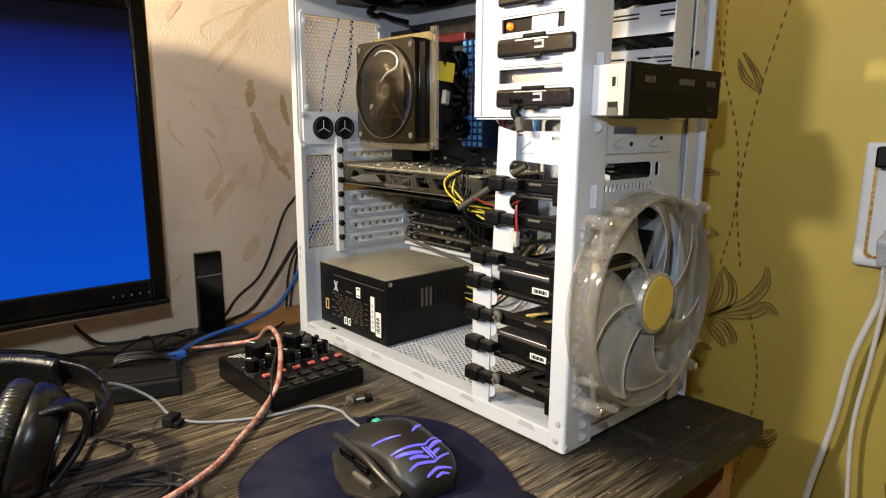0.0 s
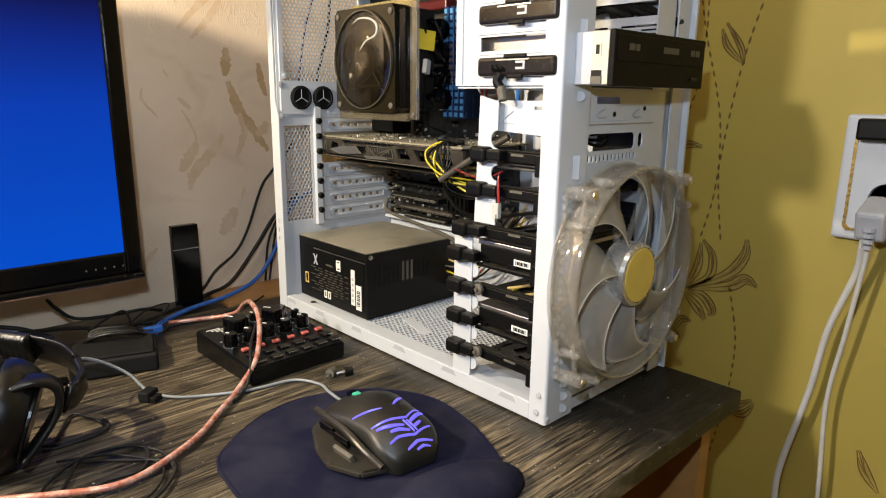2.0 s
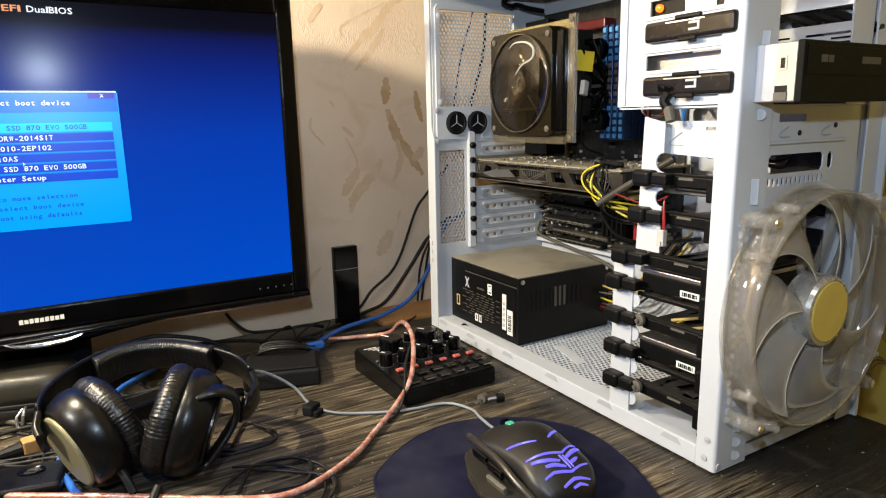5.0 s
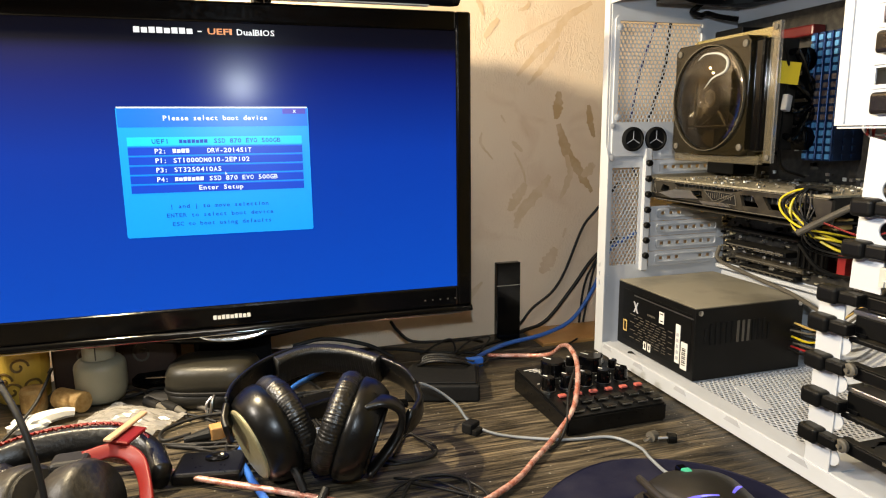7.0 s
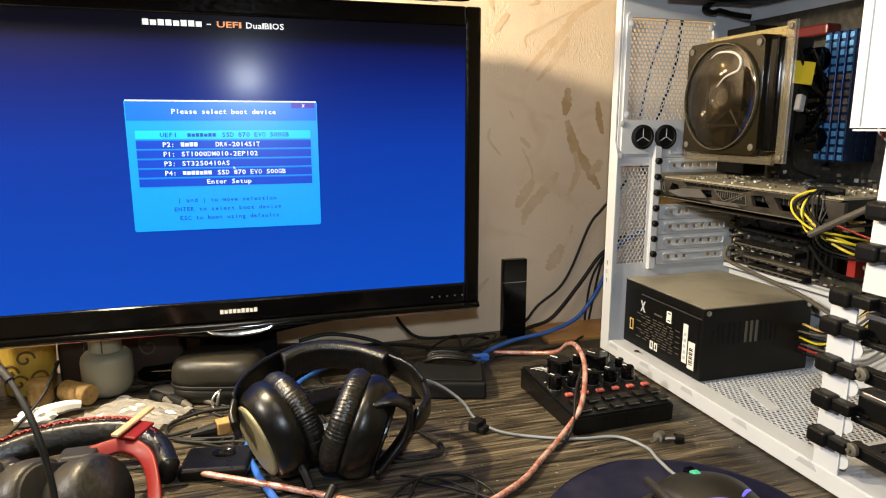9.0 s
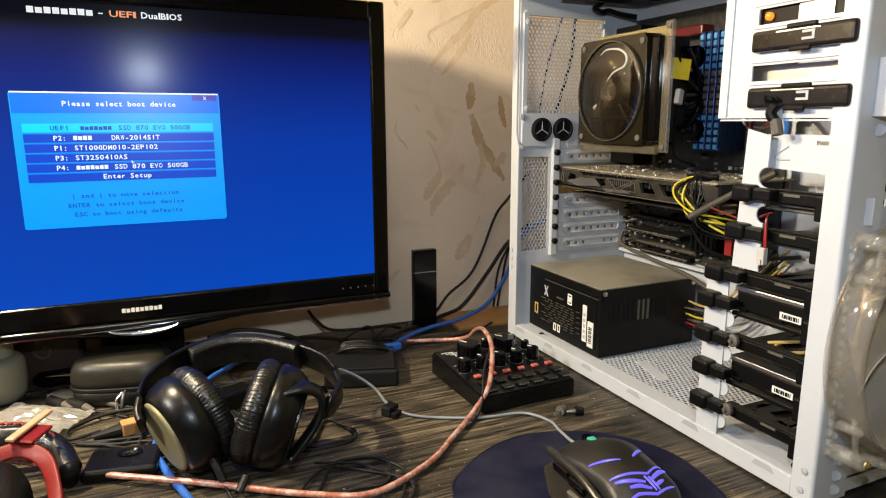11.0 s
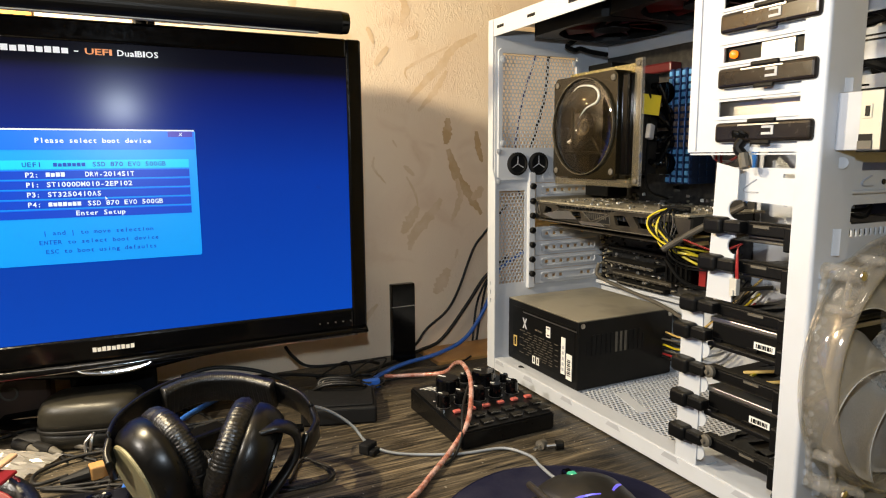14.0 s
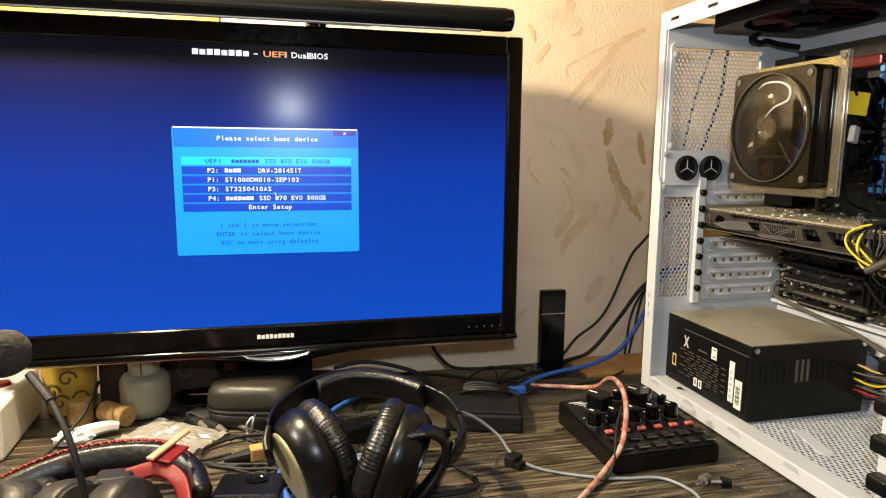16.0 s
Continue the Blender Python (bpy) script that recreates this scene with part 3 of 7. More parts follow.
for x in (0.035, 0.069):
    bm = moved(lathe([(0.0155, 0), (0.0155, 0.003), (0.0125, 0.0045), (0.012, 0.002), (0.0, 0.002)], 28), pose(x, 0.4505, 1.0355, 90))
    g = part("grommet", bm, RUBBER, pc, "black rubber cable grommet")
    for k in range(3):
        a = k * 2 * math.pi / 3 + math.pi / 2
        part("slit", rod((x, 0.4478, 1.0355), (x + 0.0105 * math.cos(a), 0.4478, 1.0355 + 0.0105 * math.sin(a)), 0.0006, 6), RECESS, g)
for x, z in ((0.012, 1.172), (0.012, 1.063), (0.128, 1.172), (0.128, 1.063)):
    part("rivet", moved(lathe([(0.004, 0), (0.004, 0.001), (0.0, 0.0018)], 14), pose(x, 0.4503, z, 90)), WHITE, pc)
for z in (1.052, 1.012):
    part("rivet", moved(lathe([(0.004, 0), (0.004, 0.001), (0.0, 0.0018)], 14), pose(0.006, 0.4503, z, 90)), RECESS, pc)
# slot covers and their thumb screws
part("slot_frame", box(0.0535, 0.0640, 0.4470, 0.4535, 0.862, 1.024, 0.001, 1), WHITE, pc)
SLOT = 0.02032
for i in range(8):
    z = 0.883 + SLOT * i
    if i < 7:
        scr = lathe([(0.0042, 0), (0.0044, 0.0035), (0.0034, 0.0055), (0.0, 0.0055)], 14)
        part("thumb_screw", moved(scr, pose(0.0585, 0.4470, z, 90)), BLACK, pc, "black thumb screw")
    if i in (4, 5):
        continue
    zc = z - 0.006
    if zc > 1.02:
        continue
    sl = [rect(0.083 + 0.0125 * k, 0.0885 + 0.0125 * k, zc - 0.0022, zc + 0.0022) for k in range(7)]
    cover = plate(rect(0.0662, 0.1765, zc - 0.0098, zc + 0.0098), sl if i in (1, 2, 6) else sl[:3] + sl[5:], 0.0012)
    sc = part("slot_cover", moved(cover, pose(0, 0.4495, 0) @ FACE_Y), WHITE, pc, "white vented slot cover")
    em = plate(rect(0.076, 0.172, zc - 0.0058, zc + 0.0058, 0.002), [rect(0.0775, 0.1705, zc - 0.0043, zc + 0.0043, 0.0015)], 0.0012)
    part("emboss", moved(em, pose(0, 0.4483, 0) @ FACE_Y), WHITE, sc)
# rear corner flange of the open side, with its jog
fl = plate([(0.449, Z0), (D, Z0), (D, Z1), (0.456, Z1), (0.456, 1.03), (0.449, 1.012)], [rect(0.4595, 0.4615, 0.845 + 0.012 * k, 0.851 + 0.012 * k) for k in range(3)], 0.0016)
part("rear_flange", moved(fl, FACE_X), WHITE, pc)
part("rear_return", box(0.0016, 0.010, D - 0.0016, D, Z0, Z1), WHITE, pc)
for k in range(6):
    part("vent_slit", box(0.0005 + 0.006 * (k % 2), 0.0045 + 0.006 * (k % 2), 0.4525, 0.4533, 0.832 + 0.009 * (k // 2) + 0.003 * (k % 2), 0.837 + 0.009 * (k // 2) + 0.003 * (k % 2)), WHITE, pc)

# top: rails round a dark opening with fans
part("top_rail", box(0.0001, 0.0015, 0.0187, 0.4555, 1.200, Z1 - 0.0001, 0.0004, 1, box(0.0017, 0.016, 0.002, D - 0.002, Z1 - 0.0019, Z1 - 0.0003, 0.0004, 1)), WHITE, pc)
part("top_rail_right", box(W - 0.02, W, 0.001, D - 0.001, Z1 - 0.02, Z1, 0.0006, 1), WHITE, pc)
part("top_front", box(0.016, W - 0.02, 0.0016, 0.13, Z1 - 0.003, Z1), WHITE, pc)
part("top_rear", box(0.016, W - 0.02, 0.41, D - 0.0016, Z1 - 0.003, Z1), WHITE, pc)
for y in (0.28, 0.36, 0.43):
    part("rail_slot", box(-0.0003, 0.0012, y, y + 0.016, 1.209, 1.2125), BLACK, pc, "dark slot")
part("top_mesh", box(0.018, W - 0.021, 0.131, 0.409, 1.2185, 1.2205), BLACK, pc, "black top mesh")
part("right_panel", box(W - 0.0014, W, 0.02, D, Z0, Z1), WHITE, pc)
tray = plate(rect(0.125, 0.4525, 0.7655, 1.20), [rect(0.15, 0.19, 0.95, 1.05, 0.006), rect(0.2, 0.42, 0.785, 0.83)], 0.0014)
part("board_tray", moved(tray, pose(0.188, 0, 0) @ FACE_X), WHITE, pc)
part("tray_fold", box(0.176, 0.188, 0.15, 0.452, 0.8585, 0.8635, 0.001, 1), WHITE, pc)

# bay cage for wide drives
cage = plate(rect(0.002, 0.1225, 1.0485, 1.218),
             [rect(0.018, 0.093, 1.0775, 1.0895), rect(0.018, 0.091, 1.1205, 1.1325), rect(0.018, 0.093, 1.1635, 1.1755)], 0.0014)
part("bay_cage", moved(cage, pose(0.0035, 0, 0) @ FACE_X), WHITE, pc)
part("cage_fold", box(0.0035, 0.022, 0.1225, 0.124, 1.0485, 1.218), WHITE, pc)
part("cage_bead", box(0.002, 0.0035, 0.1145, 0.117, 1.05, 1.218), WHITE, pc)
part("cage_floor", box(0.005, 0.175, 0.004, 0.1225, 1.0462, 1.0476), WHITE, pc)
for z in (1.0745, 1.0915, 1.1175, 1.1345, 1.1605, 1.1775):
    part("bay_rib", box(0.0022, 0.0035, 0.018, 0.095, z, z + 0.0016), WHITE, pc)
cr = plate(rect(0.004, 0.1225, 1.0, 1.218), [rect(0.02, 0.10, 1.118, 1.132), rect(0.02, 0.06, 1.108, 1.110), rect(0.075, 0.11, 1.108, 1.110), rect(0.02, 0.06, 1.099, 1.101),
                                             rect(0.075, 0.11, 1.099, 1.101), rect(0.02, 0.10, 1.160, 1.174), rect(0.03, 0.08, 1.018, 1.024)], 0.0014)
part("bay_cage_right", moved(cr, pose(0.174, 0, 0) @ FACE_X), WHITE, pc)
# wires behind the slots, extra thick and black to stand for the unlit gap
for k, (z, y0) in enumerate(((1.121, 0.03), (1.126, 0.055), (1.130, 0.085), (1.165, 0.04), (1.170, 0.07), (1.104, 0.05), (1.023, 0.05))):
    part("hidden_wire", tube([(0.184, y0 - 0.03, z - 0.012), (0.182, y0 - 0.005, z - 0.001), (0.184, y0 + 0.012, z + 0.006), (0.187, y0 + 0.05, z + 0.002)], 0.0042, 8, 5), BLACK, pc, "black wire behind the bay wall, darkening its slots")
for z in (1.104, 1.100, 1.148, 1.152):
    for y0, y1 in ((0.012, 0.036), (0.060, 0.104)):
        part("slot_line", box(0.1728, 0.1738, y0, y1, z, z + 0.0016), BLACK, pc, "narrow dark slot")
for y, z in ((0.016, 1.138), (0.11, 1.140), (0.016, 1.09), (0.10, 1.09)):
    part("sheet_hole", rod((0.1734, y, z), (0.1741, y, z), 0.0024, 10), BLACK, pc)
LATCH = material("brown_black_plastic", (0.013, 0.010, 0.008), 0.22, spots=0.3, spec=0.3)
for z in (1.0645, 1.1075, 1.1505):
    la = box(-0.0035, 0.0036, 0.006, 0.091, z - 0.0085, z + 0.0075, 0.003, 3)
    h = part("bay_latch", la, LATCH, pc, "brownish black tool-free drive latch")
    part("latch_tab", box(-0.0062, -0.003, 0.034, 0.058, z + 0.006, z + 0.0095, 0.001, 2), BLACK, h)
    part("latch_tab", box(-0.0055, -0.003, 0.038, 0.055, z - 0.0105, z - 0.007, 0.001, 2), BLACK, h)
    mark = plate([(0.036, z - 0.003), (0.046, z - 0.003), (0.046, z - 0.0012), (0.038, z - 0.0012), (0.038, z + 0.002), (0.046, z + 0.002), (0.046, z + 0.0038), (0.036, z + 0.0038)], [], 0.0006)
    part("latch_mark", moved(mark, pose(-0.0041, 0, 0) @ FACE_X), RECESS, h, "grey lock mark")
    part("latch_line", box(-0.0041, -0.0032, 0.032, 0.068, z + 0.0045, z + 0.0056), METAL, h)
ORANGE = glow("orange_led", (1.0, 0.22, 0.01), 2.2)
led = part("indicator", moved(lathe([(0.0031, 0), (0.0031, 0.003), (0.0018, 0.0042), (0.0, 0.0044)], 18), pose(0.007, 0.083, 1.1265, 0, -90)), ORANGE, pc, "lit orange indicator lamp")
part("indicator_board", box(0.0075, 0.012, 0.02, 0.092, 1.118, 1.134), BLACK, pc)
part("indicator_plate", box(0.006, 0.0075, 0.03, 0.058, 1.121, 1.1325), METAL, pc)

# bracket and strips that hold the drive trays
b1 = plate([(0.004, 1.006), (0.085, 1.010), (0.085, 1.036), (0.004, 1.036)], [ring(0.079, 1.0225, 0.0022, 10), rect(0.012, 0.035, 1.0285, 1.0315)], 0.0014)
part("tray_bracket", moved(b1, pose(0.010, 0, 0) @ FACE_X), WHITE, pc)
part("bracket_line", tube([(0.0096, 0.058, 1.027), (0.0096, 0.069, 1.0195), (0.0096, 0.067, 1.0165), (0.0096, 0.056, 1.0165)], 0.0006, 6, 4), RECESS, pc)
notch = [(0.0688 + r * math.cos(radians(a)), zc + r * math.sin(radians(a))) for zc, r in ((0.972, 0.0075), (1.002, 0.0085)) for a in range(-90, 91, 15)]
up = plate([(0.0685, 1.035), (0.0905, 1.040), (0.0950, 0.925), (0.0690, 0.925)] + notch, [], 0.0014)
part("tray_strip_top", moved(up, pose(0.002, 0, 0) @ FACE_X), WHITE, pc)
low = plate(rect(0.0965, 0.1205, 0.768, 0.921), [], 0.0014)
part("tray_strip", moved(low, pose(0.002, 0, 0) @ FACE_X), WHITE, pc)
part("strip_foot", box(0.0034, 0.03, 0.0965, 0.1205, 0.7652, 0.7666), WHITE, pc)
for z in (0.782, 0.8135, 0.8455, 0.877):
    t = plate(ring(0.0965, z, 0.0075, 18), [], 0.0008)
    part("strip_tab", moved(t, pose(0.0035, 0, 0) @ FACE_X), WHITE, pc)
for zc, r in ((0.972, 0.0078), (1.002, 0.0088)):
    lipc = tube([(0.0030, 0.0688 + r * math.cos(radians(a)), zc + r * math.sin(radians(a))) for a in range(-90, 91, 15)], 0.0011, 8, 2)
    part("notch_lip", lipc, WHITE, pc, smooth=True)
part("inner_wall", box(0.17, 0.1715, 0.006, 0.12, 0.768, 0.99), WHITE, pc)


# ---- what sits in the case ----
YELLOWP = material("yellow_cable", (0.60, 0.47, 0.02), 0.4, spots=0.3)
PAPER = material("white_label", (0.78, 0.76, 0.70), 0.6, spots=0.2)
GREYW = material("dusty_grey_cable", (0.10, 0.088, 0.068), 0.6, spots=0.4)
# spreader blue with the shade of its unlit broad face mixed in
BLUESHADE = material("shaded_blue_spreader", (0.006, 0.030, 0.11), 0.4, metal=0.4, spots=0.4, second=(0.005, 0.018, 0.06))
BLUEL = material("light_blue_block", (0.10, 0.32, 0.62), 0.4, spots=0.3)
DRED = material("dark_red_plastic", (0.10, 0.007, 0.007), 0.35, spots=0.3)
REDP = material("red_plastic", (0.30, 0.02, 0.02), 0.4, spots=0.3)
SMOKE = material("smoky_plastic", (0.013, 0.011, 0.006), 0.12, spots=0.4, second=(0.035, 0.03, 0.022), dust=0.1, spec=0.35)
DUSTY = material("dusty_board", (0.20, 0.175, 0.12), 0.7, spots=0.8, second=(0.46, 0.41, 0.30), scale=260, bump=0.6, bump_scale=500)
DUSTB = material("dusty_brown_plastic", (0.016, 0.013, 0.009), 0.4, spots=0.7, second=(0.060, 0.050, 0.034), scale=50)
GOLD = material("gold_print", (0.55, 0.38, 0.12), 0.5)

def seen_through(name, color, tint, lo, hi, rough, gloss=0.10):
    """Thin plastic: a share of it is a glossy surface, the rest lets the light through."""
    m = bpy.data.materials.new(name)
    m.use_nodes = True
    n, l = m.node_tree.nodes, m.node_tree.links
    b = n["Principled BSDF"]
    b.inputs["Base Color"].default_value, b.inputs["Roughness"].default_value = (*color, 1), rough
    t, mx_, z = n.new("ShaderNodeBsdfTransparent"), n.new("ShaderNodeMixShader"), n.new("ShaderNodeTexNoise")
    z.inputs["Scale"].default_value = 70
    r = n.new("ShaderNodeMapRange")
    for i, v in enumerate((0.3, 0.7, lo, hi)):
        r.inputs[1 + i].default_value = v
    l.new(z.outputs[0], r.inputs[0])
    gl, ad = n.new("ShaderNodeBsdfGlossy"), n.new("ShaderNodeMixShader")
    gl.inputs["Roughness"].default_value = rough
    l.new(r.outputs[0], mx_.inputs[0])
    t.inputs[0].default_value = (*tint, 1)
    l.new(t.outputs[0], mx_.inputs[1])
    l.new(b.outputs[0], mx_.inputs[2])
    ad.inputs[0].default_value = gloss
    l.new(mx_.outputs[0], ad.inputs[1])
    l.new(gl.outputs[0], ad.inputs[2])
    l.new(ad.outputs[0], n["Material Output"].inputs[0])
    return m


CLEAR = seen_through("clear_plastic", (0.66, 0.64, 0.60), (0.95, 0.94, 0.92), 0.08, 0.18, 0.05)
FROST = seen_through("frosted_plastic", (0.66, 0.63, 0.58), (0.80, 0.77, 0.72), 0.46, 0.56, 0.20)
YCLEAR = seen_through("yellowed_clear_plate", (0.30, 0.265, 0.19), (0.80, 0.74, 0.62), 0.16, 0.30, 0.07)
RIMC = seen_through("clear_rim_plastic", (0.55, 0.52, 0.47), (0.88, 0.86, 0.82), 0.12, 0.22, 0.06)
YPLATE = seen_through("yellowed_plate", (0.42, 0.34, 0.13), (0.85, 0.76, 0.52), 0.42, 0.60, 0.10)
SMOKEF = seen_through("smoky_clear_frame", (0.020, 0.016, 0.008), (0.20, 0.165, 0.09), 0.55, 0.75, 0.10, 0.025)
SMOKET = seen_through("smoky_clear_blade", (0.17, 0.15, 0.11), (0.55, 0.50, 0.42), 0.35, 0.6, 0.05)

psu = thing("power_supply", label="black power supply with a dusty top on the case floor", category="power supply")
part("housing", box(0.025, 0.175, 0.297, 0.4525, 0.7665, 0.852, 0.0015, 2), STEELB, psu)
part("side_label", moved(plate(rect(0.303, 0.440, 0.776, 0.843), [], 0.0005), pose(0.0245, 0, 0) @ FACE_X), BLACK, psu, "black printed label")
part("lid_seam", box(0.0243, 0.0249, 0.300, 0.415, 0.838, 0.8395), METAL, psu)
part("mark", moved(plate([(0.405, 0.817), (0.4085, 0.8235), (0.405, 0.831), (0.4075, 0.831), (0.410, 0.826), (0.4125, 0.831), (0.415, 0.831), (0.4115, 0.8235), (0.415, 0.817), (0.4125, 0.817), (0.410, 0.821), (0.4075, 0.817)], [], 0.0005), pose(0.0238, 0, 0) @ FACE_X), RECESS, psu, "white emblem")
for y0, y1, z0, z1 in ((0.352, 0.361, 0.818, 0.832), (0.429, 0.437, 0.787, 0.802), (0.385, 0.391, 0.775, 0.785), (0.376, 0.382, 0.775, 0.785)):
    part("badge", moved(plate(rect(y0, y1, z0, z1), [rect(y0 + 0.0016, y1 - 0.0016, z0 + 0.0018, z1 - 0.0018)], 0.0005), pose(0.0238, 0, 0) @ FACE_X), GOLD if y0 > 0.42 else PAPER, psu)
part("badge_fill", box(0.0238, 0.0243, 0.3538, 0.3594, 0.8215, 0.8285), PAPER, psu)
bars = [(0.370, 0.386, 0.820, 0.8222)] + [(0.335 + 0.012 * (i % 2), 0.425 - 0.01 * (i % 3), 0.8125 - 0.0034 * i, 0.8133 - 0.0034 * i) for i in range(10)]
for y0, y1, z0, z1 in bars:
    for k in range(6):
        w = (y1 - y0) / 6
        part("print_line", box(0.0239, 0.0243, y0 + k * w, y0 + (k + 0.55 + 0.12 * (k % 3)) * w, z0, z1), GREYW, psu)
st = part("sticker", box(0.0236, 0.0243, 0.3205, 0.3285, 0.780, 0.826), PAPER, psu, "white serial sticker")
st2 = part("sticker", box(0.0236, 0.0243, 0.307, 0.318, 0.776, 0.808), PAPER, psu, "white barcode sticker")
for i in range(9):
    part("bar", box(0.0233, 0.0237, 0.3095, 0.316, 0.781 + 0.0024 * i, 0.782 + 0.0024 * i + 0.0006 * (i % 2)), BLACK, st2)
for i in range(5):
    part("bar", box(0.0233, 0.0237, 0.3225, 0.3265, 0.784 + 0.007 * i, 0.788 + 0.007 * i), RECESS, st)
for i in range(13):
    a = 0.038 + i * 0.0072
    part("vent", box(a, a + 0.0032, 0.2963, 0.2972, 0.808, 0.833 - (0.006 if i in (0, 12) else 0)), GREYW if 5 < i < 9 else RUBBER, psu, "vent slot")
for x, z in ((0.031, 0.846), (0.169, 0.846)):
    part("screw", moved(lathe([(0.003, 0), (0.003, 0.001), (0.0, 0.0015)], 12), pose(x, 0.2968, z, 90)), METAL, psu)

# the leads that leave the power supply and turn upwards behind the strip
leads = thing("power_leads", label="bundle of black and yellow power leads from the power supply", category="cable")
for i in range(9):
    m = [BLACK, REDP, GREYW, BLACK, YELLOWP, BLACK, GREYW, BLACK, GOLD][i]
    z = 0.79 + 0.004 * i
    part("lead", tube([(0.158 + 0.003 * (i % 3), 0.298, z), (0.156 + 0.004 * (i % 4), 0.265 - 0.004 * (i % 3), z + 0.004), (0.162, 0.225 + 0.004 * (i % 2), 0.82 + 0.004 * i), (0.168 + 0.002 * (i % 3), 0.17 + 0.005 * (i % 4), 0.88 + 0.004 * i)], 0.0013, 6, 6), m, leads)
long = thing("black_lead", label="thick black lead along the tray fold", category="cable")
part("lead", tube([(0.172, 0.44, 0.89), (0.168, 0.436, 0.872), (0.165, 0.38, 0.864), (0.155, 0.30, 0.8585), (0.14, 0.24, 0.852), (0.12, 0.16, 0.845)], 0.0026, 8, 8), GREYW, long)

# motherboard
mb = thing("motherboard", label="dark dusty motherboard screwed to the case tray", category="motherboard")
part("board", box(0.1845, 0.1865, 0.195, 0.4485, 0.866, 1.182), PCB, mb)
rng = random.Random(4)
for i in range(300):
    y, z = rng.uniform(0.2, 0.44), rng.uniform(0.868, 0.995)
    s, t, h = rng.uniform(0.0012, 0.005), rng.uniform(0.0012, 0.004), rng.uniform(0.001, 0.006)
    part("chip", box(0.1845 - h, 0.1846, y, y + s, z, z + t), rng.choice([BLACK, DUSTY, DUSTY, METAL, GREYW, PAPER, DUSTB]), mb)
for i in range(70):
    y, z = rng.uniform(0.422, 0.4475), rng.uniform(0.868, 0.975)
    s, t, h = rng.uniform(0.0015, 0.005), rng.uniform(0.001, 0.003), rng.uniform(0.002, 0.010)
    part("chip", box(0.1845 - h, 0.1846, y, y + s, z, z + t), rng.choice([DUSTY, CREAM, DUSTY, METAL, BLACK]), mb)
for i in range(26):
    y, z = rng.uniform(0.2, 0.44), rng.uniform(0.87, 0.99)
    part("capacitor", moved(lathe([(0.0026, 0), (0.0026, 0.008), (0.002, 0.0086), (0.0, 0.0086)], 10), pose(0.1846, y, z, 0, -90)), METAL if i % 2 else BLACK, mb)
for z, y0, y1, x0, mat in ((0.8985, 0.318, 0.418, 0.162, BLACK), (0.8815, 0.300, 0.412, 0.172, DUSTB), (0.8695, 0.312, 0.404, 0.174, BLACK), (0.916, 0.30, 0.42, 0.172, BLACK), (0.936, 0.28, 0.42, 0.172, DUSTB)):
    sl = part("slot", box(x0, 0.1846, y0, y1, z - 0.0035, z + 0.0035, 0.0008, 1), mat, mb, "expansion slot")
    part("slot_groove", box(x0 - 0.0006, x0, y0 + 0.003, y1 - 0.003, z - 0.0008, z + 0.0010), GREYW, sl)
    for k in range(9):
        part("contact", box(x0 - 0.0010, x0 - 0.0004, y0 + 0.006 + 0.010 * k, y0 + 0.009 + 0.010 * k, z - 0.0024, z - 0.0014), GREYW if k % 3 else METAL, sl)
part("chip_cooler", box(0.164, 0.1846, 0.262, 0.302, 0.886, 0.922, 0.002, 2), GLOSS, mb, "glossy black chip cooler")
for k in range(5):
    part("cooler_rib", box(0.1625, 0.1642, 0.266 + 0.008 * k, 0.269 + 0.008 * k, 0.889, 0.919), BLACK, mb)
for k in range(8):
    part("print_line", box(0.1612, 0.1619, 0.325 + 0.011 * (k % 4), 0.332 + 0.011 * (k % 4) + 0.001 * (k % 3), 0.8965 + 0.0028 * (k // 4), 0.8972 + 0.0028 * (k // 4)), METAL, mb)
part("socket_block", box(0.150, 0.1846, 0.40, 0.4485, 0.99, 1.17, 0.001, 1), BLACK, mb)
part("red_connector", box(0.172, 0.1846, 0.246, 0.256, 0.885, 0.912), REDP, mb, "red connector")
part("power_heatsink", box(0.166, 0.1846, 0.31, 0.40, 1.148, 1.160, 0.002, 2), DRED, mb, "dark red heatsink")
for i in range(60):
    y, z = rng.uniform(0.25, 0.44), rng.uniform(1.0, 1.155)
    s, t, h = rng.uniform(0.002, 0.007), rng.uniform(0.002, 0.006), rng.uniform(0.002, 0.012)
    part("chip", box(0.1845 - h, 0.1846, y, y + s, z, z + t), rng.choice([BLACK, BLACK, METAL, GREYW]), mb)

RAMT = material("dull_red_print", (0.12, 0.06, 0.05), 0.5, spots=0.9, second=(0.30, 0.26, 0.22), scale=300)
ram = thing("memory_module", label="blue memory module with a grid-embossed heat spreader", category="memory module", group="memory modules")
part("stick", box(-0.0012, 0.0012, -0.001, 0.001, 0, 0.135), PCB, ram)
# broad face takes the shaded blue, the front edge the lighter one
part("spreader", box(-0.024, 0.020, -0.0032, 0.0032, 0.001, 0.134, 0.0006, 1), BLUESHADE, ram)
for i in range(16):
    mid = 5 <= i < 11
    for k in range(3):
        part("block", box(-0.0215 + 0.0125 * k, -0.0155 + 0.0125 * k, -0.0043, -0.0030, 0.003 + 0.0082 * i, 0.0082 + 0.0082 * i), DUSTB if mid else BLUESHADE, ram)
    part("block", box(-0.0255, -0.0238, -0.0022, 0.0022, 0.003 + 0.0082 * i, 0.0082 + 0.0082 * i), RAMT if mid else BLUEL, ram)
ram.matrix_world = pose(0.166, 0.2545, 1.0115)
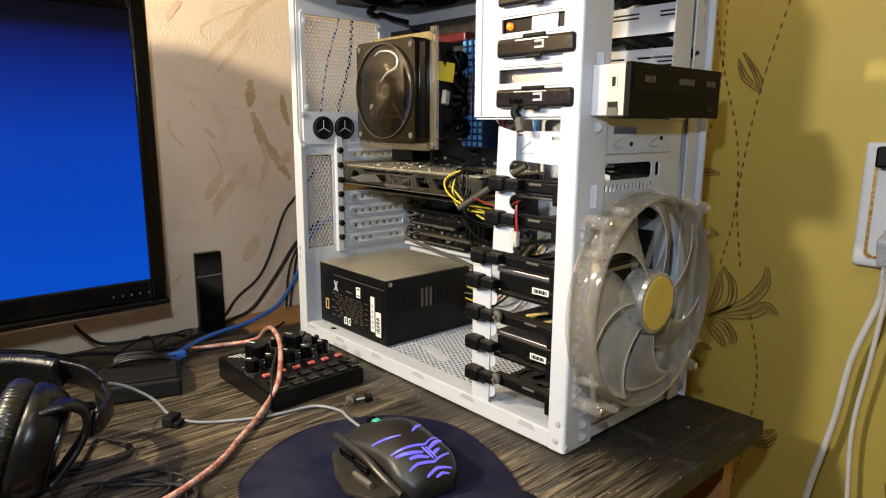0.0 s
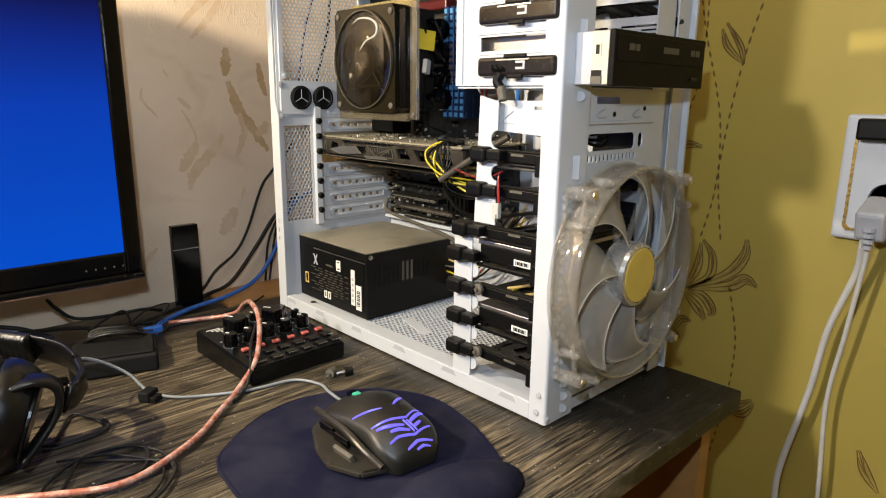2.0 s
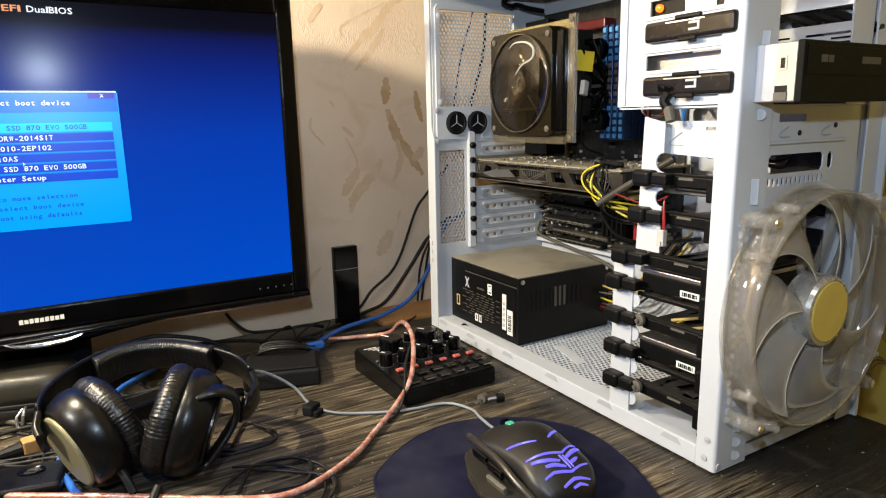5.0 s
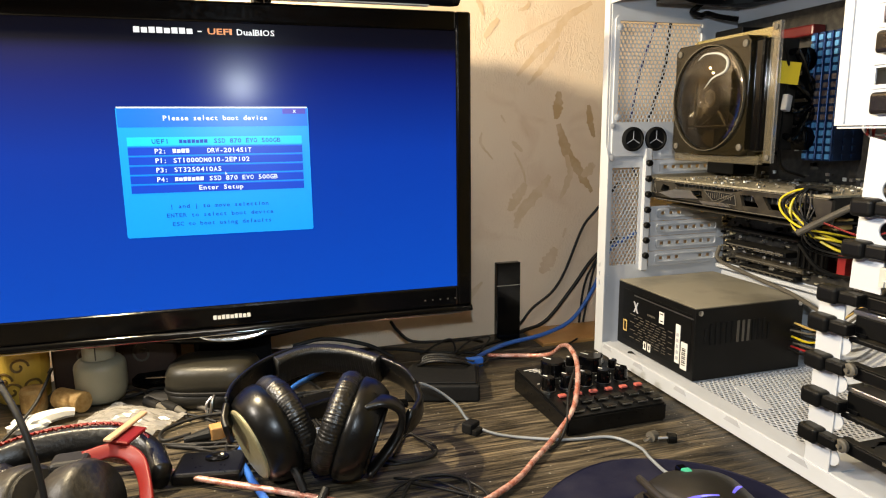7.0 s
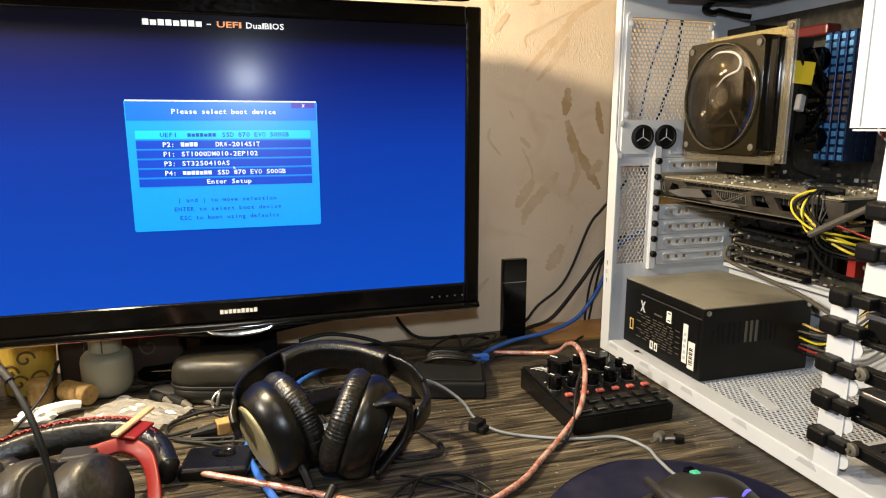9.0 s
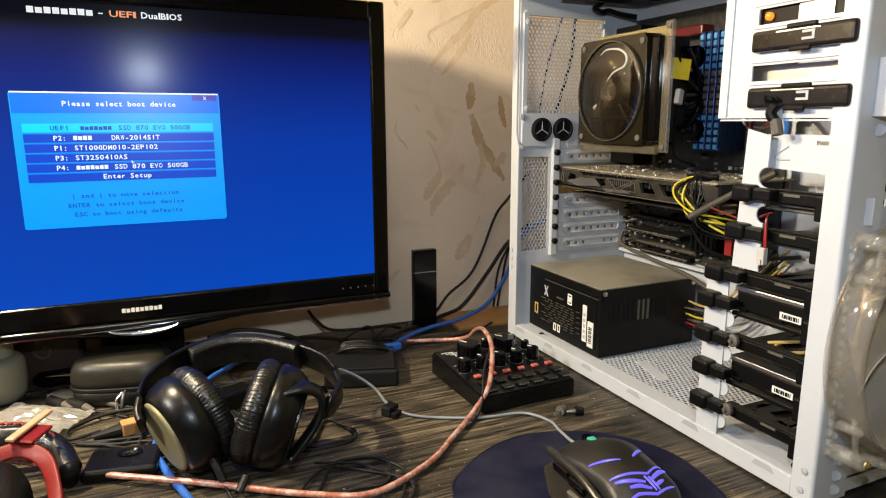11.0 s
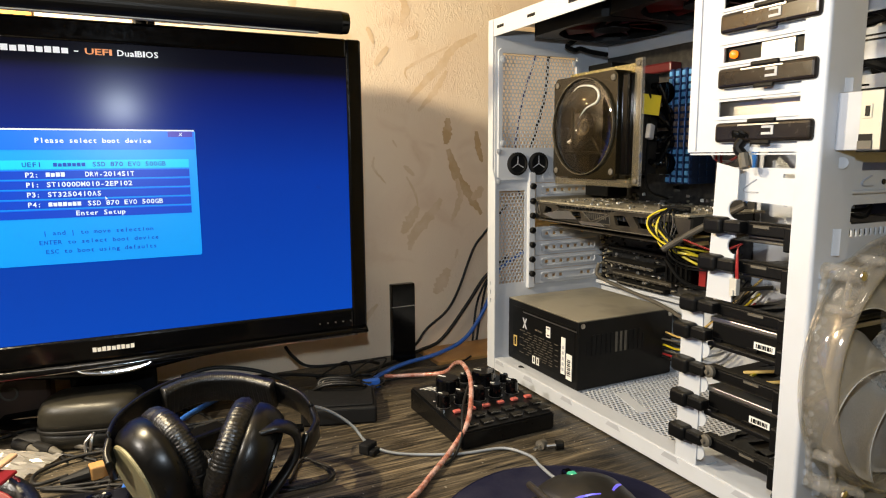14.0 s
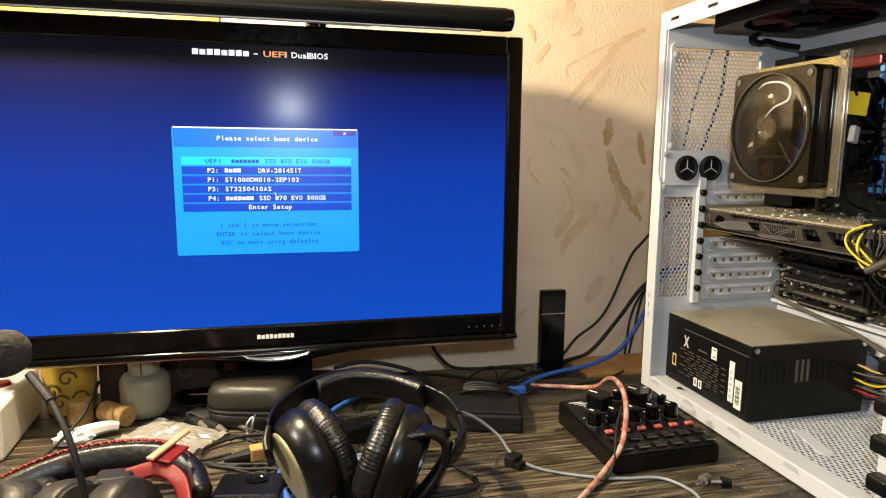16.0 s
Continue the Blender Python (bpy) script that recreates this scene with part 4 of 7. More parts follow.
for i in range(1, 4):
    copy_thing(ram, pose(0.166, 0.2545 + 0.0098 * i, 1.0115))

# processor cooler with its fan facing the open side
cooler = thing("cpu_cooler", label="processor cooler with a smoky clear fan on a yellowed plate", category="cooler")
fr = plate(rect(0.271, 0.388, 1.020, 1.140, 0.006), [ring(0.3295, 1.080, 0.0555, 40)], 0.025)
part("fan_frame", moved(fr, pose(0.050, 0, 0) @ FACE_X), SMOKEF, cooler, "smoky transparent fan frame")
part("fan_rim", moved(plate(ring(0.3295, 1.080, 0.0575, 40), [ring(0.3295, 1.080, 0.0553, 40)], 0.002), pose(0.0485, 0, 0) @ FACE_X), SMOKE, cooler)
part("fan_back", moved(plate(ring(0.3295, 1.080, 0.056, 40), [], 0.001), pose(0.0735, 0, 0) @ FACE_X), DUSTB, cooler)
hub = moved(lathe([(0.019, 0), (0.019, 0.016), (0.0175, 0.018), (0.009, 0.018), (0.0088, 0.0172), (0.0, 0.0172)], 32), pose(0.0705, 0.3295, 1.080, 0, -90))
part("fan_hub", hub, SMOKE, cooler)
part("hub_ring", moved(plate(ring(0.3295, 1.080, 0.0095, 24), [ring(0.3295, 1.080, 0.0066, 24)], 0.0008), pose(0.0518, 0, 0) @ FACE_X), GREYW, cooler)
for i in range(7):
    a0 = i * 2 * math.pi / 7
    bm = bmesh.new()
    rows = []
    for k in range(5):
        r = 0.018 + 0.0345 * k / 4
        row = []
        for j in range(5):
            s = j / 4
            a = a0 + 0.75 * s + 0.14 * k / 4
            row.append(bm.verts.new((0.056 + 0.013 * s, 0.3295 + r * math.cos(a), 1.080 + r * math.sin(a))))
        rows.append(row)
    for p, q in zip(rows, rows[1:]):
        for j in range(4):
            bm.faces.new((p[j], p[j + 1], q[j + 1], q[j]))
    bmesh.ops.solidify(bm, geom=bm.faces[:], thickness=0.0012)
    part("blade", bm, SMOKET, cooler, smooth=True)
# near-opaque pale plastic for the highlight drawn on the cowl
GLINT = seen_through("painted_glint", (0.78, 0.77, 0.72), (0.9, 0.9, 0.88), 0.55, 0.75, 0.05)
COWL = seen_through("smoky_cowl", (0.05, 0.043, 0.03), (0.80, 0.75, 0.64), 0.03, 0.10, 0.05)
cap = lathe([(0.0572, 0.0), (0.0550, 0.0020), (0.048, 0.0030), (0.034, 0.0040), (0.018, 0.0046), (0.0, 0.0048)], 48)
part("cowl_rim", moved(plate(ring(0.3295, 1.080, 0.0566, 48), [ring(0.3295, 1.080, 0.0556, 48)], 0.0022), pose(0.0462, 0, 0) @ FACE_X), SMOKET, cooler, "clear rim of the cowl")
for (y0, z0), (y1, z1) in (((0.290, 1.050), (0.366, 1.050)), ((0.356, 1.046), (0.356, 1.104)), ((0.345, 1.050), (0.320, 1.066)), ((0.299, 1.044), (0.318, 1.066))):
    part("cowl_rib", rod((0.0545, y0, z0), (0.0545, y1, z1), 0.0016, 8), DUSTB, cooler)
part("clear_cowl", moved(cap, pose(0.0495, 0.3295, 1.080, 0, -90)), COWL, cooler, "smoky clear cowl over the fan", smooth=True)
# reflection on the cowl's moulded edge, modelled as a pale tube
part("cowl_ridge", tube([(0.0452, 0.331, 1.091), (0.0450, 0.318, 1.101), (0.0455, 0.300, 1.107), (0.0462, 0.299, 1.118), (0.0462, 0.312, 1.1255), (0.0462, 0.333, 1.127), (0.0462, 0.345, 1.122)], lambda s: 0.0004 + 0.0011 * math.sin(math.pi * s), 8, 6), GLINT, cooler, "highlight along the cowl's moulded edge, drawn as a pale tube", smooth=True)
for y, z in ((0.278, 1.028), (0.381, 1.028), (0.278, 1.132), (0.381, 1.132)):
    part("screw", moved(lathe([(0.0036, 0), (0.0036, 0.0012), (0.0, 0.002)], 12), pose(0.050, y, z, 0, -90)), GREYW, cooler)
pl = plate(rect(0.264, 0.392, 1.014, 1.148, 0.006), [ring(0.3295, 1.080, 0.05, 36)], 0.003)
part("mount_plate", moved(pl, pose(0.0755, 0, 0) @ FACE_X), YPLATE, cooler, "yellowed clear plastic plate")
part("fan_side", box(0.054, 0.0745, 0.2570, 0.2705, 1.024, 1.136, 0.003, 2), GLOSS, cooler, "black fan side")
part("side_strip", box(0.060, 0.0625, 0.2455, 0.2565, 1.0125, 1.150, 0.001, 1), YCLEAR, cooler, "clear edge of the cowl")
part("side_edge", box(0.0590, 0.0640, 0.2440, 0.2455, 1.0125, 1.150, 0.0006, 1), CLEAR, cooler)
part("bottom_strip", box(0.0560, 0.0625, 0.2570, 0.392, 1.0105, 1.0192, 0.001, 1), YCLEAR, cooler, "clear lower edge of the cowl")
for y, z in ((0.246, 1.018), (0.246, 1.144)):
    part("screw", moved(lathe([(0.003, 0), (0.003, 0.0012), (0.0, 0.002)], 12), pose(0.060, y + 0.004, z, 0, -90)), GREYW, cooler)
for k, z in enumerate((1.036, 1.062, 1.090, 1.118)):
    part("pipe_cover", rod((0.129, 0.2715 + 0.002 * k, z), (0.129, 0.300, z), 0.0122, 24), GLOSS, cooler, "glossy black heat pipe cover", smooth=True)
for i in range(26):
    y = 0.276 + 0.0046 * i
    part("fin", box(0.081, 0.115, y, y + 0.0009, 1.025, 1.138), BLACK, cooler)
for i in range(4):
    z = 1.040 + 0.028 * i
    part("heat_pipe", tube([(0.105, 0.39, z), (0.105, 0.285, z), (0.112, 0.272, z - 0.003), (0.135, 0.276, 1.075 + 0.006 * (i - 1.5)), (0.165, 0.31, 1.08 + 0.004 * i)], 0.0035, 10, 6), GLOSS, cooler)
part("base", box(0.155, 0.1845, 0.30, 0.36, 1.05, 1.11, 0.002, 2), METAL, cooler)
tag = part("yellow_tag", moved(box(-0.011, 0.011, -0.0006, 0.0006, -0.011, 0.011), pose(0.082, 0.2545, 1.1015, -8, 8, -28)), YELLOWP, cooler, "yellow warning tag")
part("fan_lead", tube([(0.068, 0.262, 1.138), (0.076, 0.256, 1.128), (0.084, 0.256, 1.105), (0.088, 0.262, 1.06), (0.095, 0.268, 1.01), (0.13, 0.27, 0.995)], 0.0016, 6, 6), BLACK, cooler)
part("lead_plug", moved(box(-0.005, 0.005, -0.003, 0.003, -0.008, 0.008, 0.0008, 1), pose(0.083, 0.254, 1.072, 0, 12, 20)), RECESS, cooler)

# graphics card
gpu = thing("graphics_card", label="dusty black graphics card with an angular open shroud", category="graphics card")
part("board", box(0.068, 0.180, 0.178, 0.4475, 0.9835, 0.9855), DUSTY, gpu, "dust-covered circuit board")
for i in range(170):
    y, x = rng.uniform(0.18, 0.42), rng.uniform(0.072, 0.176)
    s, t, h = rng.uniform(0.001, 0.004), rng.uniform(0.001, 0.004), rng.uniform(0.0006, 0.0025)
    part("chip", box(x, x + s, y, y + t, 0.9855, 0.9855 + h), rng.choice([DUSTY, DUSTY, METAL, GREYW, PAPER]), gpu)
part("heatsink", box(0.078, 0.170, 0.185, 0.43, 0.9691, 0.9828), STEELB, gpu)
for i in range(34):
    y = 0.19 + 0.007 * i
    part("fin", box(0.0745, 0.0785, y, y + 0.0012, 0.9704, 0.9821), METAL, gpu)
sh = plate([(0.175, 0.9592), (0.440, 0.9629), (0.447, 0.9691), (0.447, 0.9840), (0.410, 0.9840), (0.395, 0.9778), (0.30, 0.9790), (0.28, 0.9828), (0.175, 0.9815)],
           [[(0.41, 0.9691), (0.43, 0.9704), (0.425, 0.9790), (0.412, 0.9766)], [(0.35, 0.9679), (0.385, 0.9666), (0.372, 0.9753), (0.352, 0.9759)], [(0.262, 0.9660), (0.285, 0.9654), (0.29, 0.9766), (0.272, 0.9778)],
            [(0.225, 0.9654), (0.248, 0.9654), (0.258, 0.9778), (0.235, 0.9778)], [(0.19, 0.9648), (0.212, 0.9648), (0.222, 0.9766), (0.196, 0.9766)]], 0.004)
part("shroud_side", moved(sh, pose(0.066, 0, 0) @ FACE_X), DUSTB, gpu, "angular black shroud")
# flat black triangles stand in for the shade inside the shroud's openings
for tri in ([(0.437, 0.9665), (0.444, 0.9680), (0.441, 0.9800)], [(0.388, 0.9680), (0.406, 0.9660), (0.398, 0.9770)], [(0.330, 0.9660), (0.347, 0.9775), (0.300, 0.9770)], [(0.322, 0.9650), (0.297, 0.9760), (0.294, 0.9650)], [(0.215, 0.9660), (0.226, 0.9790), (0.223, 0.9660)]):
    gap = part("shroud_gap", moved(plate(tri, [], 0.0006), pose(0.0656, 0, 0) @ FACE_X), RUBBER, gpu, "dark panel in place of a shaded shroud opening")
    for a, b in zip(tri, tri[1:] + tri[:1]):
        part("gap_edge", rod((0.0653, *a), (0.0653, *b), 0.0005, 6), GREYW, gap)
for i in range(12):
    y = 0.302 + 0.0036 * i
    part("inner_fin", box(0.0649, 0.0654, y, y + 0.0008, 0.9700, 0.9765 - 0.0003 * abs(i - 6)), GREYW, gpu)
part("shroud_ledge", box(0.0645, 0.0665, 0.178, 0.445, 0.9822, 0.9832, 0.0003, 1), GREYW, gpu, "dusty upper edge")
part("shroud_ledge", box(0.0640, 0.0665, 0.178, 0.440, 0.9592, 0.9602, 0.0003, 1), GREYW, gpu, "dusty lower edge")
part("shroud_face", box(0.066, 0.172, 0.176, 0.44, 0.9580, 0.9604, 0.001, 1), BLACK, gpu)
part("shroud_blade", moved(plate([(0.355, 0.9666), (0.405, 0.9635), (0.43, 0.9679), (0.40, 0.9741), (0.37, 0.9759)], [], 0.0015), pose(0.0635, 0, 0) @ FACE_X), METAL, gpu, "grey metal trim")
part("shroud_blade", moved(plate([(0.30, 0.9623), (0.345, 0.9611), (0.352, 0.9648), (0.31, 0.9660)], [], 0.0015), pose(0.0635, 0, 0) @ FACE_X), METAL, gpu, "grey metal trim")
part("bracket", box(0.064, 0.178, 0.446, 0.4476, 0.9598, 0.99), METAL, gpu)
for y in (0.215, 0.285, 0.355):
    part("fan", moved(plate(ring(0.12, y, 0.034, 28), [], 0.004), pose(0, 0, 0.9549)), BLACK, gpu)
part("lower_plate", box(0.068, 0.168, 0.20, 0.42, 0.9527, 0.9539), DUSTB, gpu, "grey lower plate")
part("power_socket", box(0.070, 0.09, 0.196, 0.222, 0.978, 0.992, 0.001, 1), BLACK, gpu)
CORDG = material("dusty_black_lead", (0.020, 0.017, 0.012), 0.6, spots=0.5, second=(0.045, 0.039, 0.028))
SLEEVE = material("dusty_grey_sleeve", (0.045, 0.039, 0.030), 0.6, spots=0.5, second=(0.075, 0.066, 0.05), scale=90, bump=0.4)
pw = thing("card_power_leads", label="yellow and black power leads looped into the graphics card", category="cable")
for i in range(6):
    m = YELLOWP if i in (0, 2, 3, 5) else (GREYW if i == 4 else BLACK)
    o = 0.0030 * (i % 3)
    a = 0.0028 * i
    j = (0.0, 0.002, -0.001, 0.003, 0.001, -0.002)[i]
    part("lead", tube([(0.078 + 0.0025 * i, 0.198 + o, 0.988), (0.064 + a, 0.209 + o, 0.9895 - o), (0.057 + a, 0.224 - o + j, 0.980 - 0.003 * i), (0.055 + a, 0.220 - o, 0.967 - o + j), (0.058 + a, 0.200 + o, 0.9545 - o), (0.066 + a, 0.178, 0.952 - 0.003 * i + j), (0.10, 0.170, 0.945 - 0.003 * i)], 0.0011 + 0.0001 * (i % 3), 7, 7), m, pw)
for i in range(5):
    part("lead", tube([(0.07 + 0.003 * i, 0.19, 0.990), (0.060 + 0.003 * i, 0.200, 0.991), (0.055 + 0.003 * i, 0.205 - 0.003 * i, 0.975), (0.062, 0.188 + 0.003 * i, 0.953 - 0.003 * i), (0.09, 0.190, 0.938 - 0.003 * i), (0.12, 0.15, 0.93)], 0.0010, 6, 6), [BLACK, CORDG][i % 2], pw)
part("sleeve", tube([(0.052, 0.196, 0.950), (0.062, 0.158, 0.975), (0.074, 0.118, 1.0)], 0.0034, 10, 6), SLEEVE, pw, "dusty grey sleeve")
part("lead", tube([(0.10, 0.24, 0.93), (0.11, 0.22, 0.905), (0.13, 0.19, 0.90), (0.15, 0.14, 0.91)], 0.0022, 8, 6), BLACK, pw)
part("plug", box(0.085, 0.105, 0.185, 0.20, 0.952, 0.962), GOLD, pw)

wires = thing("front_panel_wires", label="loose blue and red front-panel wires beside the memory", category="cable")
BLUEW = material("blue_wire", (0.03, 0.16, 0.55), 0.4, spots=0.3)
for i in range(4):
    part("wire", tube([(0.165, 0.18 + 0.004 * i, 1.06), (0.13, 0.155, 1.04 - 0.004 * i), (0.12, 0.15 + 0.003 * i, 1.01), (0.15, 0.18, 0.995)], 0.0022, 7, 6), BLUEW if i < 3 else RECESS, wires)
for i in range(4):
    part("wire", tube([(0.04 + 0.004 * i, 0.128, 1.056), (0.043 + 0.003 * i, 0.13, 1.044 - 0.002 * i), (0.07, 0.135, 1.04), (0.10, 0.14, 1.05)], 0.0015, 6, 6), REDP if i % 2 else RECESS, wires)
tie = thing("cable_clamp", label="small black twisted cable clamp on the bay cage", category="clamp")
part("clamp", tube([(-0.002, 0.064, 1.058), (-0.004, 0.066, 1.052), (-0.003, 0.062, 1.046)], 0.004, 10, 5), BLACK, tie)
part("clamp_tail", tube([(-0.003, 0.062, 1.047), (-0.004, 0.058, 1.036)], 0.0042, 10, 4), GREYW, tie)
for i in range(6):
    part("loop", tube([(-0.003 + 0.002 * (i % 2), 0.058 + 0.002 * i, 1.060), (-0.006, 0.06 + 0.002 * i, 1.063 + 0.001 * (i % 3)), (-0.002, 0.062 + 0.002 * i, 1.059)], 0.0012, 5, 4), BLACK, tie)

NAVYW = material("navy_wire", (0.012, 0.025, 0.14), 0.4, spots=0.3)
# cords that hang behind the rear grille
for pts, r, m in (([(0.100, 0.50, 1.205), (0.094, 0.50, 1.18), (0.076, 0.50, 1.128), (0.066, 0.505, 1.06), (0.075, 0.53, 1.02), (0.11, 0.55, 0.98)], 0.0014, NAVYW), ([(0.122, 0.50, 1.205), (0.118, 0.50, 1.178), (0.113, 0.50, 1.13), (0.095, 0.505, 1.061), (0.10, 0.53, 1.02), (0.13, 0.55, 0.98)], 0.0022, BLACK)):
    tagged(link("rear_cord", tube(pts, r, 8, 8), m), "cord hanging behind the case's rear grille", "cable")

# top fans
tf = thing("top_fan", label="black fan with dark red blades under the case top", category="fan", group="top fans")
part("frame", plate(rect(-0.07, 0.07, -0.07, 0.07, 0.006), [ring(0, 0, 0.064, 36)], 0.022), BLACK, tf)
part("hub", rod((0, 0, 0.002), (0, 0, 0.02), 0.022, 24), BLACK, tf)
for i in range(9):
    bl = box(0.02, 0.062, -0.013, 0.013, -0.0008, 0.0008)
    part("blade", moved(bl, pose(0, 0, 0.011, 0, 0, 40 * i) @ pose(0, 0, 0, 28)), DRED, tf)
tf.matrix_world = pose(0.105, 0.205, 1.196)
copy_thing(tf, pose(0.105, 0.348, 1.196))
hoop = thing("fan_lead_coil", label="black fan lead coiled at the rear corner", category="cable")
part("lead", tube([(0.125, 0.44, 1.205), (0.112, 0.436, 1.198), (0.105, 0.438, 1.192), (0.113, 0.432, 1.187), (0.125, 0.435, 1.190), (0.14, 0.43, 1.186), (0.16, 0.42, 1.182)], 0.0032, 8, 6), BLACK, hoop)

# drive trays with their clips
def tray_thing(z, yc, drive, knob):
    t = thing("drive_tray", (0, 0, 0), label="black plastic drive tray clipped into the case" + (" below a hard disk" if drive else ", empty"), category="drive tray", group="drive trays")
    part("clip", box(-0.011, 0.003, yc - 0.008, yc + 0.011, z - 0.007, z + 0.007, 0.0035, 4), BLACK, t, "black rubbery clip")
    part("clip_neck", box(-0.008, 0.003, yc - 0.024, yc - 0.007, z - 0.005, z + 0.005, 0.002, 2), BLACK, t)
    if drive:
        part("rail", box(0.002, 0.006, 0.018, yc - 0.018, z - 0.0105, z - 0.0065, 0.001, 2), BLACK, t)
    else:
        part("rail", box(0.002, 0.006, 0.018, yc - 0.018, z - 0.006, z + 0.003, 0.001, 2), BLACK, t)
        part("rail_top", box(0.002, 0.010, 0.018, yc - 0.02, z + 0.003, z + 0.0046, 0.0006, 1), BLACK, t)
        part("rail_mark", box(0.0014, 0.0021, 0.038, 0.052, z, z + 0.002), GREYW, t)
    part("rail_back", box(0.150, 0.156, 0.018, yc - 0.012, z - 0.006, z + 0.004, 0.001, 1), BLACK, t)
    for y in (0.022, 0.05, yc - 0.024):
        part("crossbar", box(0.006, 0.150, y - 0.005, y + 0.005, z - 0.006, z - 0.0035), BLACK, t)
    part("back_wall", box(0.1565, 0.160, 0.018, yc - 0.012, z - 0.009, z + 0.018, 0.001, 1), BLACK, t)
    part("web", moved(plate([(0.01, 0.03), (0.06, 0.03), (0.09, 0.07), (0.04, 0.085), (0.01, 0.07)], [[(0.025, 0.04), (0.05, 0.04), (0.068, 0.062), (0.035, 0.07)]], 0.002), pose(0, 0, z - 0.0055)), BLACK, t)
    fl = plate(rect(0.006, 0.150, 0.0185, yc - 0.0185, 0.004), [[(0.025, 0.032), (0.060, 0.030), (0.052, 0.052), (0.028, 0.056)], [(0.085, 0.032), (0.125, 0.032), (0.118, 0.050), (0.080, 0.046)]], 0.0016)
    part("floor", moved(fl, pose(0, 0, z - 0.0085)), DUSTB, t, "dusty dark tray floor")
    part("finger", box(0.0, 0.006, 0.0185, 0.0245, z - 0.016, z + 0.003, 0.0012, 2), BLACK, t)
    if knob:
        k = moved(lathe([(0.0055, 0), (0.0055, 0.003), (0.004, 0.004), (0.0022, 0.004), (0.0018, 0.006), (0.0, 0.006)], 18), pose(-0.001, yc - 0.026, z + 0.001, 0, -90))
        part("knob", k, GREYW, t, "grey plastic pin")
    return t


for z, yc, drive, knob in ((0.989, 0.081, 0, 0), (0.957, 0.085, 0, 0), (0.918, 0.103, 0, 0), (0.893, 0.109, 1, 0), (0.861, 0.109, 0, 1), (0.830, 0.109, 1, 0), (0.798, 0.109, 0, 1)):
    tray_thing(z, yc, drive, knob)
for z in (0.893, 0.830):
    h = thing("hard_disk", label="silver-rimmed hard disk with a white barcode label", category="hard disk", group="hard disks")
    part("body", box(0.008, 0.150, 0.020, 0.092, z - 0.006, z + 0.010, 0.001, 1), BLACK, h)
    part("lid", box(0.0075, 0.150, 0.019, 0.094, z + 0.010, z + 0.0145, 0.001, 2), METAL, h, "silver lid")
    part("lid_panel", moved(plate(rect(0.03, 0.135, 0.03, 0.084, 0.012), [], 0.0012), pose(0, 0, z + 0.0145)), METAL, h)
    lb = part("barcode_label", box(0.0072, 0.0078, 0.030, 0.049, z - 0.003, z + 0.0028), PAPER, h, "white barcode label")
    for i in range(11):
        part("bar", box(0.0068, 0.0073, 0.0320 + 0.0014 * i, 0.0325 + 0.0014 * i + 0.0003 * (i % 3), z - 0.0018, z + 0.0016), BLACK, lb)
ssd = thing("solid_state_drive", label="thin grey solid state drive in the top tray", category="drive")
part("body", box(0.012, 0.10, 0.026, 0.078, 0.9755, 0.983, 0.001, 1), GREYW, ssd)
yw = thing("yellow_lead", label="short yellow lead lying on an empty tray", category="cable")
part("lead", tube([(0.03, 0.075, 0.858), (0.05, 0.05, 0.863), (0.04, 0.035, 0.862), (0.02, 0.045, 0.860)], 0.0015, 8, 6), GOLD, yw)
part("lead", tube([(0.04, 0.07, 0.857), (0.02, 0.06, 0.86), (0.018, 0.048, 0.8605)], 0.0014, 8, 6), YELLOWP, yw)
IVORYC = material("dull_white_plastic", (0.50, 0.48, 0.43), 0.5, spots=0.3)
con = thing("white_connector", label="white plastic connector hanging on red wires", category="connector")
part("plug", box(-0.006, -0.001, 0.0585, 0.0655, 0.933, 0.947, 0.0008, 2), IVORYC, con)
part("plug_step", box(-0.0072, -0.0055, 0.0602, 0.0640, 0.933, 0.9375), IVORYC, con)
for i in range(3):
    part("wire", tube([(-0.003, 0.0595 + 0.0015 * i, 0.946), (-0.005, 0.0590 + 0.001 * i, 0.958), (-0.004, 0.0605, 0.971), (0.004, 0.064, 0.974), (0.006, 0.09, 0.965), (0.01, 0.13, 0.97)], 0.0009, 6, 6), REDP if i < 2 else BLACK, con)
fwire = thing("front_wires", label="black wires behind the case front", category="cable")
for i in range(4):
    part("wire", tube([(0.03, 0.05, 1.02 - 0.004 * i), (0.06, 0.03 + 0.01 * i, 1.005), (0.11, 0.03, 0.995 + 0.006 * i), (0.15, 0.05, 1.02)], 0.0016, 6, 6), BLACK, fwire)

# optical drive half out of its bay
IVORY = material("ivory_plastic", (0.50, 0.47, 0.38), 0.5, spots=0.3, second=(0.42, 0.39, 0.30))
odd = thing("optical_drive", label="black optical disc drive pulled a little out of its bay", category="optical drive")
part("body", box(0.0155, 0.1625, -0.031, 0.11, 1.0488, 1.0895, 0.0006, 1), METAL, odd, "bare steel drive body")
part("side_sheet", box(0.0148, 0.0156, -0.0308, -0.0165, 1.0495, 1.089), IVORY, odd, "cream side of the bezel frame")
part("side_steel", box(0.0150, 0.0156, -0.0163, 0.000, 1.0495, 1.089), RECESS, odd, "grey steel side")
part("catch_notch", box(0.0141, 0.0149, -0.0255, -0.0165, 1.0545, 1.0600), BLACK, odd, "dark notch")
DULL = material("dull_black_plastic", (0.006, 0.0058, 0.005), 0.5, spots=0.4, second=(0.010, 0.009, 0.008), spec=0.06)
